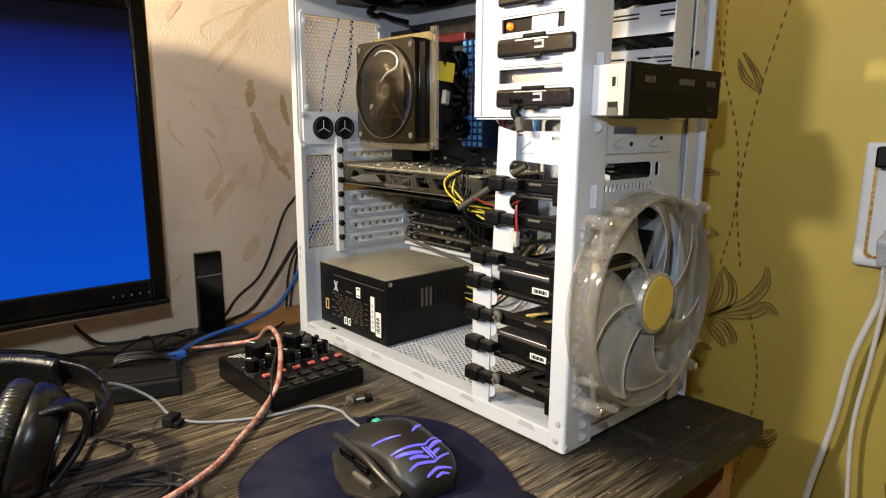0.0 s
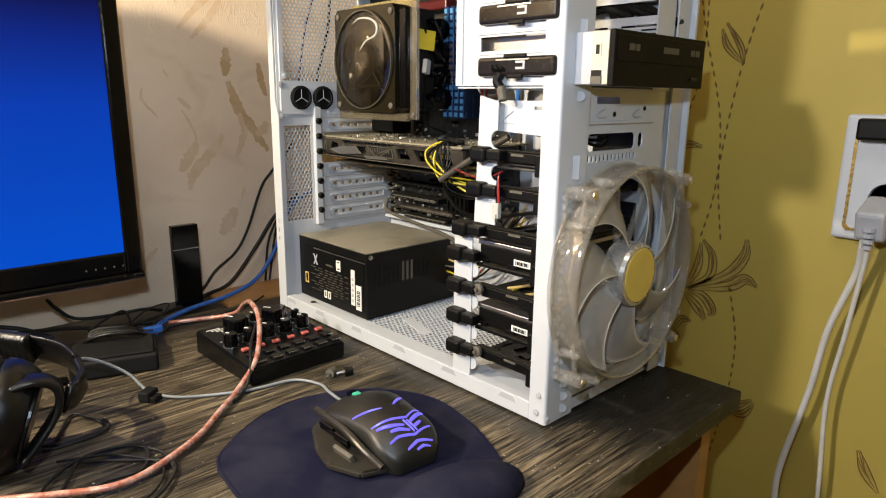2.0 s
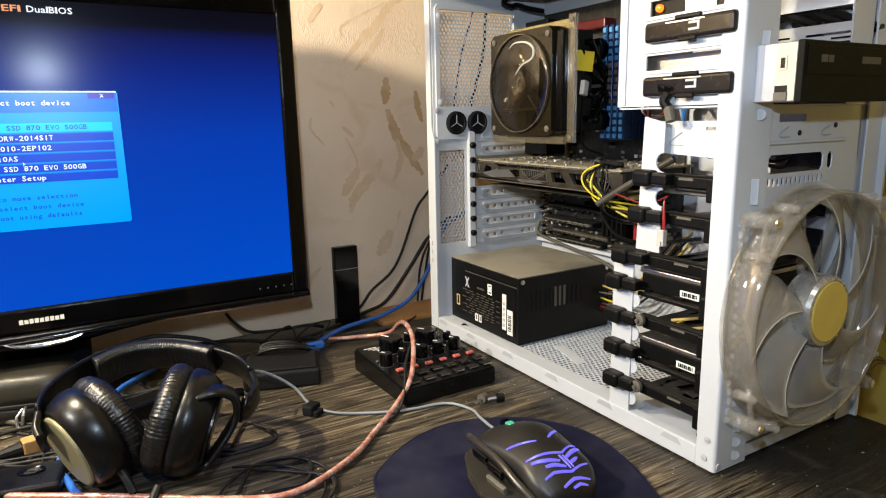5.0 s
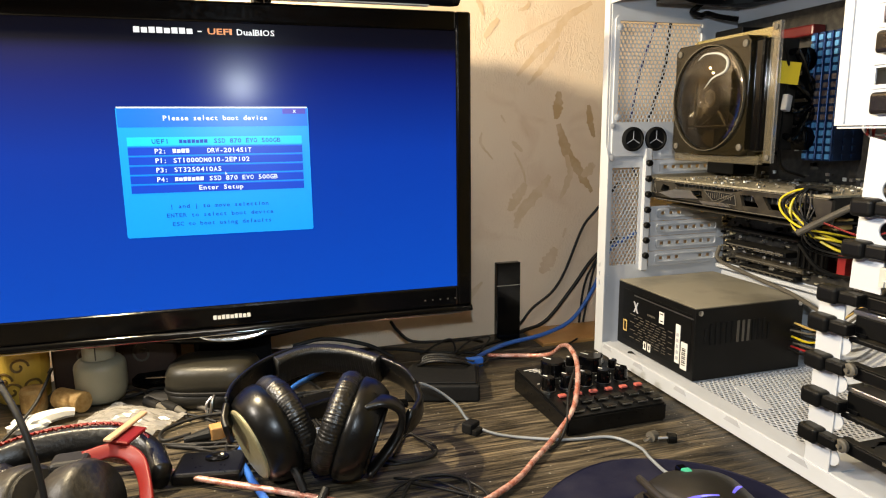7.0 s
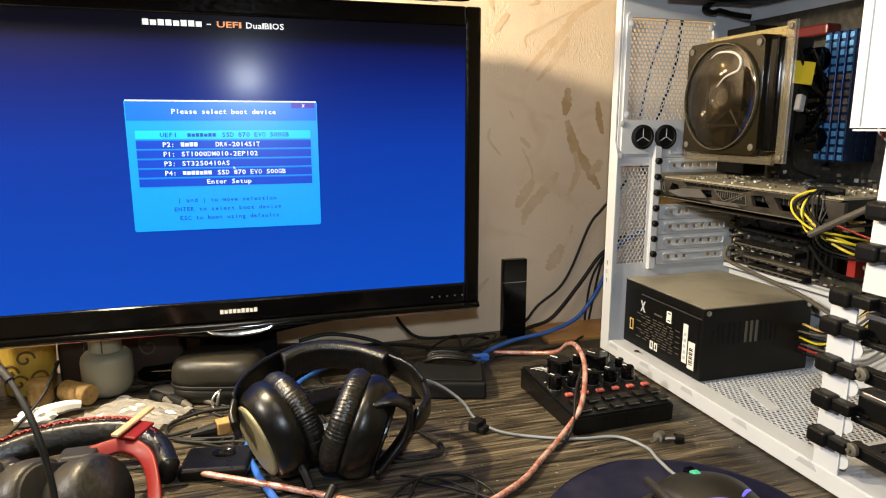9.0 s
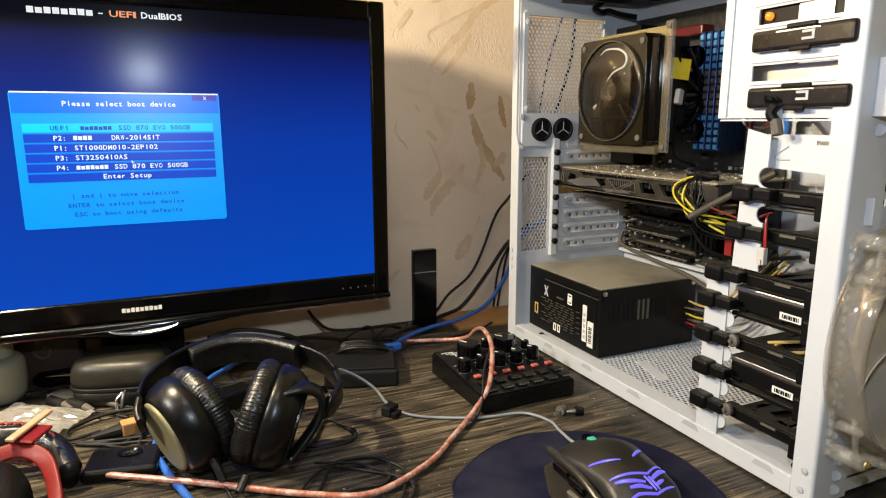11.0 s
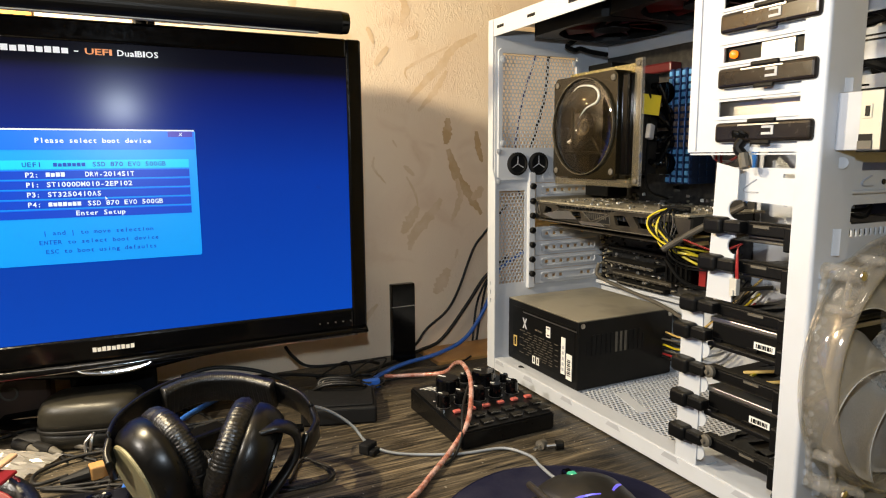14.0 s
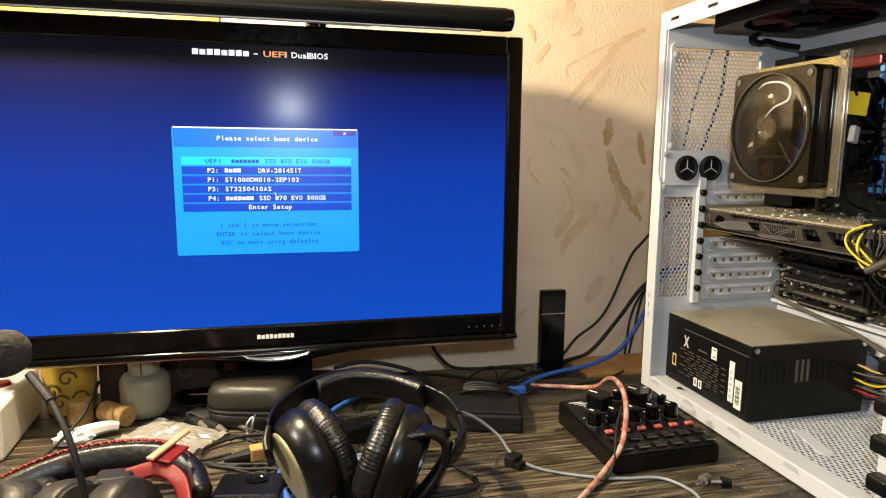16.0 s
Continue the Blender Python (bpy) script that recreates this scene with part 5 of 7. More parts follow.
part("bezel", box(0.0148, 0.1632, -0.036, -0.031, 1.0482, 1.0902, 0.0008, 2), DULL, odd, "black plastic bezel")
part("tray_door", box(0.019, 0.159, -0.0368, -0.0358, 1.067, 1.087, 0.0003, 1), DULL, odd)
part("eject_button", box(0.138, 0.150, -0.0375, -0.0358, 1.0545, 1.0575, 0.0004, 1), BLACK, odd)
LOGO = material("dim_grey_print", (0.055, 0.052, 0.047), 0.5)
for x0, x1 in ((0.034, 0.042), (0.0435, 0.0495), (0.087, 0.113), (0.135, 0.142), (0.1435, 0.151)):
    part("print_shape", box(x0, x1, -0.0371, -0.0366, 1.0755, 1.0805), LOGO, odd, "grey emblem")
part("hole_rim", box(0.0141, 0.0149, -0.0245, -0.0185, 1.0705, 1.0805, 0.0003, 1), IVORY, odd)
part("hole", box(0.0137, 0.0143, -0.023, -0.020, 1.072, 1.079), BLACK, odd)
part("catch", box(0.0137, 0.0149, -0.026, -0.016, 1.0495, 1.0555, 0.0003, 1), GREYW, odd)

# large clear fan fixed before the case front
EDGE = seen_through("bright_blade_edge", (0.80, 0.79, 0.76), (0.9, 0.9, 0.88), 0.45, 0.65, 0.08)
HUBY = material("yellow_hub_sticker", (0.66, 0.50, 0.10), 0.4, spots=0.4, second=(0.5, 0.36, 0.06), scale=60)
fan = thing("case_fan", (0.0915, 0, 0.882), label="large clear plastic fan with a yellow hub on the case front", category="fan")
turned = Matrix.Rotation(math.pi / 2, 4, "X")  # local z becomes -y


def shell_ring(profile, seg=72):
    bm = lathe(profile, seg)
    bmesh.ops.delete(bm, geom=[f for f in bm.faces if len(f.verts) > 4], context="FACES")
    return bm


part("rim", moved(shell_ring([(0.0965, 0.003), (0.0985, 0.004), (0.0990, 0.028), (0.0978, 0.030), (0.0962, 0.030), (0.0952, 0.028), (0.0948, 0.004), (0.0965, 0.003)]), turned), RIMC, fan, "clear plastic rim", smooth=True)
part("rim_lip", moved(shell_ring([(0.0954, 0.0292), (0.0961, 0.0302), (0.0970, 0.0300), (0.0961, 0.0296), (0.0954, 0.0292)]), turned), RIMC, fan, "polished front lip", smooth=True)
part("rear_flange", moved(plate(ring(0, 0, 0.1035, 64), [ring(0, 0, 0.0992, 64)], 0.0016), turned @ pose(0, 0, 0.004)), CLEAR, fan)
for a in (45, 135, 225, 315):
    c, s = math.cos(radians(a)), math.sin(radians(a))
    lug = rod((0.1145 * c, 0.1145 * s, 0.003), (0.1145 * c, 0.1145 * s, 0.026), 0.0062, 16)
    lug = merge(lug, moved(lathe([(0.0062, 0.026), (0.0056, 0.0285), (0.0036, 0.030), (0.0, 0.0305)], 16), pose(0.1145 * c, 0.1145 * s, 0)))
    for z in (0.004, 0.022):
        for da in (-16, 16):
            c2, s2 = math.cos(radians(a + da)), math.sin(radians(a + da))
            lug = rod((0.1145 * c, 0.1145 * s, z), (0.0995 * c2, 0.0995 * s2, z), 0.0022, 8, bm=lug)
    part("lug", moved(lug, turned), CLEAR, fan, "clear mounting lug", smooth=True)
    for da in (-13, 13):
        c2, s2 = math.cos(radians(a + da)), math.sin(radians(a + da))
        peg = merge(rod((0.1045 * c2, 0.1045 * s2, 0.012), (0.1045 * c2, 0.1045 * s2, 0.027), 0.0040, 12, 0.0036), moved(lathe([(0.0036, 0), (0.0030, 0.0018), (0.0, 0.0034)], 12), pose(0.1045 * c2, 0.1045 * s2, 0.027)))
        part("peg", moved(peg, turned), CLEAR, fan, "clear rounded peg", smooth=True)
    part("lug_screw", moved(lathe([(0.0034, 0.0302), (0.0034, 0.0314), (0.0, 0.0322)], 12), turned @ pose(0.1145 * c, 0.1145 * s, 0)), METAL, fan, "steel screw")
for a in (62, 98, 190, 285):
    c, s = math.cos(radians(a)), math.sin(radians(a))
    part("strut", moved(rod((0.028 * c, 0.028 * s, 0.006), (0.097 * c, 0.097 * s, 0.006), 0.0034, 10), turned), RIMC, fan)
HUBG = material("grey_hub", (0.46, 0.45, 0.42), 0.25, metal=0.6, spots=0.3)
part("hub", moved(lathe([(0.0285, 0.006), (0.0300, 0.008), (0.0298, 0.026), (0.0285, 0.0295), (0.0262, 0.0302), (0.0262, 0.0292), (0.0, 0.0292)], 48), turned), HUBG, fan, "grey hub", smooth=False)
part("hub_sticker", moved(lathe([(0.0252, 0.0293), (0.0252, 0.0302), (0.0246, 0.0307), (0.0, 0.0307)], 48), turned), HUBY, fan, "round yellow sticker")
for i in range(7):
    a0 = 0.12 + i * 2 * math.pi / 7
    bm = bmesh.new()
    rows = []
    for k in range(11):
        u = k / 10
        r = 0.0295 + 0.0630 * u
        row = []
        for j in range(9):
            s = j / 8 - 0.5
            a = a0 + s * (0.56 + 0.02 * u) + 0.46 * u * u - 0.1
            row.append(bm.verts.new((r * math.cos(a), r * math.sin(a), 0.0165 + s * (0.019 - 0.003 * u) + 0.0035 * math.cos(3 * s) - 0.002 * u)))
        rows.append(row)
    for p, q in zip(rows, rows[1:]):
        for j in range(8):
            bm.faces.new((p[j], p[j + 1], q[j + 1], q[j]))
    lead_pts = [rows[k][8].co.copy() for k in range(11)]
    bmesh.ops.solidify(bm, geom=bm.faces[:], thickness=0.0014)
    bl = part("blade", moved(bm, turned), FROST, fan, "smooth clear plastic blade", smooth=True)
    part("blade_edge", moved(tube(lead_pts, 0.0005, 6, 2), turned), EDGE, bl, "bright polished edge", smooth=True)
part("lead", tube([(0.06, -0.008, -0.085), (0.08, -0.005, -0.10), (0.07, -0.005, -0.118)], 0.002, 6, 5), BLACK, fan)


# ---- monitor ----
mon = thing("monitor", (0, 0, 0), label="glossy black monitor showing a blue boot menu", category="monitor")
SX0, SX1, SZ0, SZ1 = -0.735, -0.204, 0.863, 1.160
part("bezel_right", box(SX1, -0.1855, 0.4445, 0.475, 0.838, 1.1815, 0.003, 3), GLOSS, mon, "glossy black bezel")
part("bezel_left", box(-0.7575, SX0, 0.4445, 0.475, 0.838, 1.1815, 0.003, 3), GLOSS, mon)
part("bezel_top", box(SX0 - 0.001, SX1 + 0.001, 0.4445, 0.475, SZ1, 1.1815, 0.003, 3), GLOSS, mon)
part("bezel_bottom", box(SX0 - 0.001, SX1 + 0.001, 0.4440, 0.475, 0.838, SZ0, 0.003, 3), GLOSS, mon)
part("back_cover", box(-0.735, -0.204, 0.452, 0.515, 0.855, 1.165, 0.012, 3), BLACK, mon)
chin = bmesh.new()
rows = []
for i in range(25):
    s = i / 24
    x = -0.7575 + s * (0.572)
    dip = 0.012 * math.exp(-((s - 0.507) / 0.12) ** 2) + 0.009
    rows.append([chin.verts.new((x, 0.4455, 0.8385)), chin.verts.new((x, 0.4405, 0.8385 - dip * 0.6)), chin.verts.new((x, 0.447, 0.8385 - dip)), chin.verts.new((x, 0.470, 0.8385))])
for p, q in zip(rows, rows[1:]):
    for k in range(4):
        chin.faces.new((p[k], p[(k + 1) % 4], q[(k + 1) % 4], q[k]))
chin.faces.new(rows[0])
chin.faces.new(rows[-1][::-1])
part("chin", chin, GLOSS, mon, "curved glossy lower lip", smooth=True)
CHROME = material("chrome", (0.85, 0.86, 0.88), 0.08, metal=1.0)
arc = [(-0.466 + 0.036 * math.sin(a), 0.4395, 0.8335 - 0.0085 * math.cos(a)) for a in [radians(-75 + 15 * k) for k in range(11)]]
part("chrome_arc", tube(arc, lambda s: 0.0004 + 0.0022 * math.sin(math.pi * s), 8, 3), CHROME, mon, "bright chrome crescent")
part("lip_line", box(-0.74, -0.20, 0.4398, 0.4408, 0.8305, 0.8312), CHROME, mon)
for i in range(5):
    part("touch_mark", box(-0.246 + 0.0095 * i, -0.2445 + 0.0095 * i, 0.4433, 0.4441, 0.8475, 0.849), METAL, mon)

# screen: a dark band on top that fades into blue
scr = bpy.data.materials.new("lit_blue_screen")
scr.use_nodes = True
_n, _l = scr.node_tree.nodes, scr.node_tree.links
_b = _n["Principled BSDF"]
_b.inputs["Base Color"].default_value, _b.inputs["Roughness"].default_value = (0.003, 0.003, 0.004, 1), 0.185
_tc, _sp = _n.new("ShaderNodeTexCoord"), _n.new("ShaderNodeSeparateXYZ")
_l.new(_tc.outputs["Object"], _sp.inputs[0])
_cr = _n.new("ShaderNodeValToRGB")
_cr.color_ramp.elements[0].position, _cr.color_ramp.elements[0].color = 0.0, (0.0, 0.088, 0.68, 1)
_cr.color_ramp.elements[1].position, _cr.color_ramp.elements[1].color = 0.55, (0.0, 0.052, 0.51, 1)
for at, c in ((0.80, (0.001, 0.018, 0.24, 1)), (0.90, (0.002, 0.007, 0.10, 1)), (0.935, (0.002, 0.003, 0.012, 1)), (1.0, (0.002, 0.002, 0.006, 1))):
    _cr.color_ramp.elements.new(at).color = c
_l.new(span(_n, _l, _sp.outputs[2], SZ0, SZ1), _cr.inputs[0])
_l.new(_cr.outputs[0], _b.inputs["Emission Color"])
_b.inputs["Emission Strength"].default_value, _b.inputs["Specular IOR Level"].default_value = 0.88, 0.095
part("screen", box(SX0, SX1, 0.4465, 0.452, SZ0, SZ1), scr, mon, "lit blue screen")

POPC = glow("cyan_panel", (0.0, 0.34, 0.98), 1.0)
POPH = glow("blue_header", (0.0, 0.16, 0.90), 1.0)
POPB = glow("deep_blue_bar", (0.0, 0.055, 0.60), 1.0)
POPS = glow("bright_cyan_bar", (0.0, 0.62, 0.95), 1.0)
WTEXT = glow("white_letters", (0.80, 0.92, 1.0), 1.0)
DTEXT = glow("navy_letters", (0.0, 0.06, 0.50), 1.0)
TTEXT = glow("title_letters", (0.85, 0.86, 0.88), 1.0)
OTEXT = glow("orange_letters", (0.85, 0.28, 0.06), 1.0)
PURP = glow("violet_button", (0.05, 0.03, 0.45), 1.0)
popup = part("menu_window", moved(plate(rect(-0.563, -0.373, 0.942, 1.0755, 0.0015), [], 0.0003), pose(0, 0.4460, 0) @ FACE_Y), POPC, mon, "cyan menu window")


def flat(name, x0, x1, z0, z1, mat, y, parent):
    return part(name, box(x0, x1, y, y + 0.0002, z0, z1), mat, parent)


flat("menu_header", -0.562, -0.374, 1.0555, 1.0745, POPH, 0.4457, popup)
flat("menu_edge", -0.562, -0.374, 1.0744, 1.0758, WTEXT, 0.4456, popup)
flat("close_button", -0.400, -0.376, 1.0685, 1.0742, PURP, 0.4454, popup)


GLYPHS = {}


def glyph(ch):
    """One letter of the built-in font, a little bold, as points and faces."""
    if ch not in GLYPHS:
        cu = bpy.data.curves.new("letters", "FONT")
        cu.body, cu.size, cu.resolution_u, cu.offset = ch, 1.0, 2, 0.018
        tmp = bpy.data.objects.new("letters", cu)
        scene.collection.objects.link(tmp)
        bpy.context.view_layer.update()
        me = bpy.data.meshes.new_from_object(tmp.evaluated_get(bpy.context.evaluated_depsgraph_get()))
        bpy.data.objects.remove(tmp)
        GLYPHS[ch] = ([tuple(v.co[:2]) for v in me.vertices], [tuple(p.vertices) for p in me.polygons])
    return GLYPHS[ch]


def text(body, x0, x1, z, height, mat, y=0.4450, parent=popup, mono=True):
    """Flat letters between x0 and x1 on the height z, in cells of one width like a terminal's, or spaced by their own widths."""
    verts, faces, cells = [], [], []
    for ch in body:
        w = 0.30 if ch == " " else max(p[0] for p in glyph(ch)[0]) - min(p[0] for p in glyph(ch)[0]) + 0.10
        cells.append(1.0 if mono else w)
    unit, at = (x1 - x0) / sum(cells), x0
    for ch, cell in zip(body, cells):
        if ch != " ":
            pts, polys = glyph(ch)
            lo, hi = min(p[0] for p in pts), max(p[0] for p in pts)
            wide = min(cell * unit * 0.86, (hi - lo) * height / 0.62) if mono else cell * unit * 0.86
            start, n = at + (cell * unit - wide) / 2, len(verts)
            verts += [(start + (u - lo) / (hi - lo) * wide, y, z + v * height / 0.7) for u, v in pts]
            faces += [tuple(n + k for k in f) for f in polys]
        at += cell * unit
    me = bpy.data.meshes.new("letters")
    me.from_pydata(verts, [], faces)
    me.materials.append(mat)
    ob = new("letters", me)
    ob.parent = parent
    return ob


def word_bar(name, x0, x1, z0, z1, count, mat, y, parent, label=""):
    """A maker's word as a row of plain upright blocks."""
    step = (x1 - x0) / count
    for k in range(count):
        part(name, box(x0 + step * (k + 0.08), x0 + step * (k + 0.88), y, y + 0.0002, z0, z1 if k % 3 != 1 else z1 - (z1 - z0) * 0.12), mat, parent, label)


text("X", -0.3895, -0.3855, 1.0695, 0.0032, WTEXT)
text("Please select boot device", -0.5195, -0.416, 1.0622, 0.0048, WTEXT)
rowz = [1.0410 - 0.0097 * i for i in range(6)]
for i, z in enumerate(rowz):
    flat("menu_bar", -0.555, -0.381, z - 0.0043, z + 0.0043, POPS if i == 0 else POPB, 0.4456, popup)
    if i:
        flat("bar_edge", -0.555, -0.381, z + 0.0034, z + 0.0043, POPH, 0.4453, popup)
text("UEFI", -0.532, -0.515, rowz[0] - 0.0022, 0.0045, DTEXT)
word_bar("brand_bar", -0.506, -0.4775, rowz[0] - 0.0020, rowz[0] + 0.0016, 7, DTEXT, 0.4452, popup)
text("SSD 870 EVO 500GB", -0.472, -0.4035, rowz[0] - 0.0022, 0.0045, DTEXT)
for i, label, x1 in ((1, "P2:", 0), (2, "P1:", 0), (3, "P3:", 0), (4, "P4:", 0)):
    text(label, -0.530, -0.5185, rowz[i] - 0.0024, 0.0047, WTEXT)
word_bar("brand_bar", -0.513, -0.496, rowz[1] - 0.0022, rowz[1] + 0.0020, 4, WTEXT, 0.4452, popup)
text("DRW-2014S1T", -0.479, -0.434, rowz[1] - 0.0024, 0.0047, WTEXT)
text("ST1000DM010-2EP102", -0.513, -0.4365, rowz[2] - 0.0024, 0.0047, WTEXT)
text("ST3250410AS", -0.513, -0.4655, rowz[3] - 0.0024, 0.0047, WTEXT)
word_bar("brand_bar", -0.513, -0.484, rowz[4] - 0.0022, rowz[4] + 0.0018, 7, WTEXT, 0.4452, popup)
text("SSD 870 EVO 500GB", -0.479, -0.4085, rowz[4] - 0.0024, 0.0047, WTEXT)
text("Enter Setup", -0.490, -0.4446, rowz[5] - 0.0022, 0.0047, WTEXT)
text("| and | to move selection", -0.520, -0.4195, 0.9715, 0.0042, DTEXT)
text("ENTER to select boot device", -0.524, -0.4150, 0.9622, 0.0042, DTEXT)
text("ESC to boot using defaults", -0.519, -0.4175, 0.9530, 0.0042, DTEXT)
part("mouse_pointer", moved(plate([(0, 0), (0.0022, -0.0028), (0.0009, -0.0028), (0.0003, -0.0042)], [], 0.0002), pose(-0.4625, 0.4448, 1.0085) @ FACE_Y), WTEXT, popup)
word_bar("title_brand_bar", -0.540, -0.4835, 1.1480, 1.1538, 8, TTEXT, 0.4457, mon)
part("title_dash", box(-0.4795, -0.4755, 0.4457, 0.4459, 1.1502, 1.1512), TTEXT, mon)
text("UEFI", -0.4705, -0.446, 1.1482, 0.0058, OTEXT, 0.4455, mon, False)
text("DualBIOS", -0.442, -0.4035, 1.1482, 0.0058, TTEXT, 0.4455, mon, False)
word_bar("maker_emblem", -0.486, -0.446, 0.8478, 0.8525, 9, PAPER, 0.4434, mon)
# stand
part("neck", box(-0.515, -0.425, 0.5155, 0.545, 0.762, 0.95, 0.006, 3), BLACK, mon)
base = lathe([(1.0, 0.0), (1.0, 0.008), (0.94, 0.014), (0.0, 0.018)], 48)
part("stand_base", moved(base, pose(-0.47, 0.538, 0.7505) @ Matrix.Diagonal((0.12, 0.042, 1, 1))), GLOSS, mon, "oval glossy stand base", smooth=True)

# lamp bar that hangs over the screen's top edge
bar = thing("screen_light_bar", label="black cylindrical lamp bar over the monitor's top edge", category="lamp bar")
part("tube", rod((-0.77, 0.430, 1.1955), (-0.215, 0.430, 1.1955), 0.0125, 28), BLACK, bar)
part("end_cap", rod((-0.215, 0.430, 1.1955), (-0.206, 0.430, 1.1955), 0.0127, 28, 0.0115), GLOSS, bar)
LENS_W = material("frosted_strip", (0.75, 0.74, 0.70), 0.4)
part("lens_strip", box(-0.74, -0.24, 0.426, 0.434, 1.1822, 1.1834), LENS_W, bar)
part("clip", box(-0.426, -0.352, 0.434, 0.484, 1.190, 1.2145, 0.004, 3), BLACK, bar)
part("clip_foot", box(-0.412, -0.405, 0.446, 0.470, 1.1817, 1.191, 0.001, 2), BLACK, bar)
part("clip_arm", box(-0.425, -0.405, 0.4765, 0.488, 1.10, 1.20, 0.003, 2), BLACK, bar)
# slim box behind the desk edge
box_t = thing("slim_router", label="slim glossy black upright box beside the monitor", category="router")
part("body", box(-0.1185, -0.0835, 0.530, 0.541, 0.7545, 0.868, 0.0012, 2), GLOSS, box_t)
part("seam", box(-0.1187, -0.0833, 0.5292, 0.5302, 0.8355, 0.8365), METAL, box_t)
part("lower_panel", box(-0.1165, -0.0855, 0.5292, 0.5302, 0.757, 0.805), GLOSS, box_t)


# ---- things on the desk ----
LEATHER = material("black_wrinkled_leather", (0.004, 0.0038, 0.0035), 0.33, spots=0.4, second=(0.009, 0.0085, 0.007), scale=60, bump=0.9, bump_scale=240, spec=0.6)
SATIN = material("satin_black_plastic", (0.003, 0.003, 0.003), 0.29, spots=0.3, second=(0.008, 0.0076, 0.007), spec=0.32)
CORD = material("black_cord", (0.008, 0.0075, 0.007), 0.5, spots=0.4, second=(0.03, 0.028, 0.025), bump=0.2, spec=0.3)
BLUEC = material("blue_network_cable", (0.03, 0.13, 0.50), 0.35, spots=0.3, second=(0.02, 0.09, 0.38))
GREYC = material("grey_cord", (0.26, 0.28, 0.30), 0.45, spots=0.4, second=(0.17, 0.18, 0.19))
COPPER = material("clear_copper_cable", (0.42, 0.15, 0.10), 0.25, metal=0.2, spots=0.9, second=(0.72, 0.48, 0.40), scale=110, bump=0.4, bump_scale=300)
REDM = material("red_plastic_yoke", (0.17, 0.008, 0.006), 0.45, spots=0.3, second=(0.13, 0.006, 0.005), spec=0.3)
PINK = material("pink_red_key", (0.55, 0.13, 0.10), 0.45, spots=0.4, second=(0.45, 0.08, 0.06))
PADM = material("navy_mouse_pad", (0.006, 0.0065, 0.022), 0.9, spots=0.6, second=(0.030, 0.029, 0.046), scale=22, bump=0.5, bump_scale=1500, spec=0.15)
CORK = material("cork", (0.52, 0.33, 0.12), 0.7, spots=0.9, second=(0.36, 0.19, 0.05), scale=220, bump=0.6, bump_scale=400)
MILK = material("milky_plastic", (0.35, 0.33, 0.24), 0.35, spots=0.4, second=(0.28, 0.26, 0.18))
VIOLET = glow("violet_lit_line", (0.20, 0.16, 1.0), 1.0)
GREENL = glow("green_lit_wheel", (0.10, 0.75, 0.40), 0.6)
ZD = 0.7502  # the desktop


def cable(name, points, r, mat, label, seg=8, steps=8, category="cable"):
    ob = link(name, tube(points, r, seg, steps), mat, smooth=True)
    return tagged(ob, label, category)


# mouse pad with a gel rest
padm = thing("mouse_pad", label="navy fabric mouse pad with a raised wrist rest", category="mouse pad")
outline = [(-0.245, 0.127), (-0.232, 0.150), (-0.186, 0.181), (-0.133, 0.190), (-0.072, 0.163), (-0.040, 0.110), (-0.046, 0.050), (-0.070, -0.008), (-0.100, -0.050), (-0.150, -0.072), (-0.200, -0.055), (-0.238, -0.010), (-0.250, 0.06)]
o2 = [(p.x, p.y) for p in spline([(x, y, 0) for x, y in outline + outline[:1]], 6)][:-1]
pm = plate(o2, [], 0.0034)
part("sheet", moved(pm, pose(0, 0, ZD)), PADM, padm)
part("edge", tube([(x, y, ZD + 0.002) for x, y in o2 + o2[:1]], 0.0019, 6, 0), PADM, padm)
rest = bmesh.new()
bmesh.ops.create_uvsphere(rest, u_segments=28, v_segments=12, radius=1)
for v in rest.verts:
    v.co.z = max(v.co.z, -0.1)
part("wrist_rest", moved(rest, pose(-0.135, -0.022, ZD + 0.003, 0, 0, -12) @ Matrix.Diagonal((0.062, 0.030, 0.019, 1))), PADM, padm, smooth=True)

# mouse: nose towards the wall
mouse = thing("mouse", (-0.127, 0.074, ZD + 0.0036), -5, label="black gaming mouse with violet lit lines on the pad", category="mouse")
MW = material("mouse_shell", (0.011, 0.010, 0.008), 0.40, spots=0.5, second=(0.020, 0.018, 0.014), bump=0.2, bump_scale=900)
MS = material("mouse_side", (0.040, 0.034, 0.026), 0.30, metal=0.3, spots=0.4, second=(0.060, 0.052, 0.040))


def mouse_z(u, v):
    """Height of the mouse's back at v along it (-1 tail, 1 nose) and u across it."""
    top = 0.037 * (1 - 0.20 * (v + 0.15) ** 2 - 0.42 * max(0, -v - 0.35) ** 2 * 2.2 - 0.30 * max(0, v - 0.3) ** 2)
    return top * (1 - 0.30 * abs(u) ** 2.4)


def mouse_w(v):
    return 0.0325 * (1 - 0.16 * max(0.0, -v)) * (1 - 0.12 * math.cos(v * 3.0 + 0.6) * 0.8) * math.sqrt(max(0.02, 1 - max(0, abs(v) - 0.55) ** 2 * 3.0))


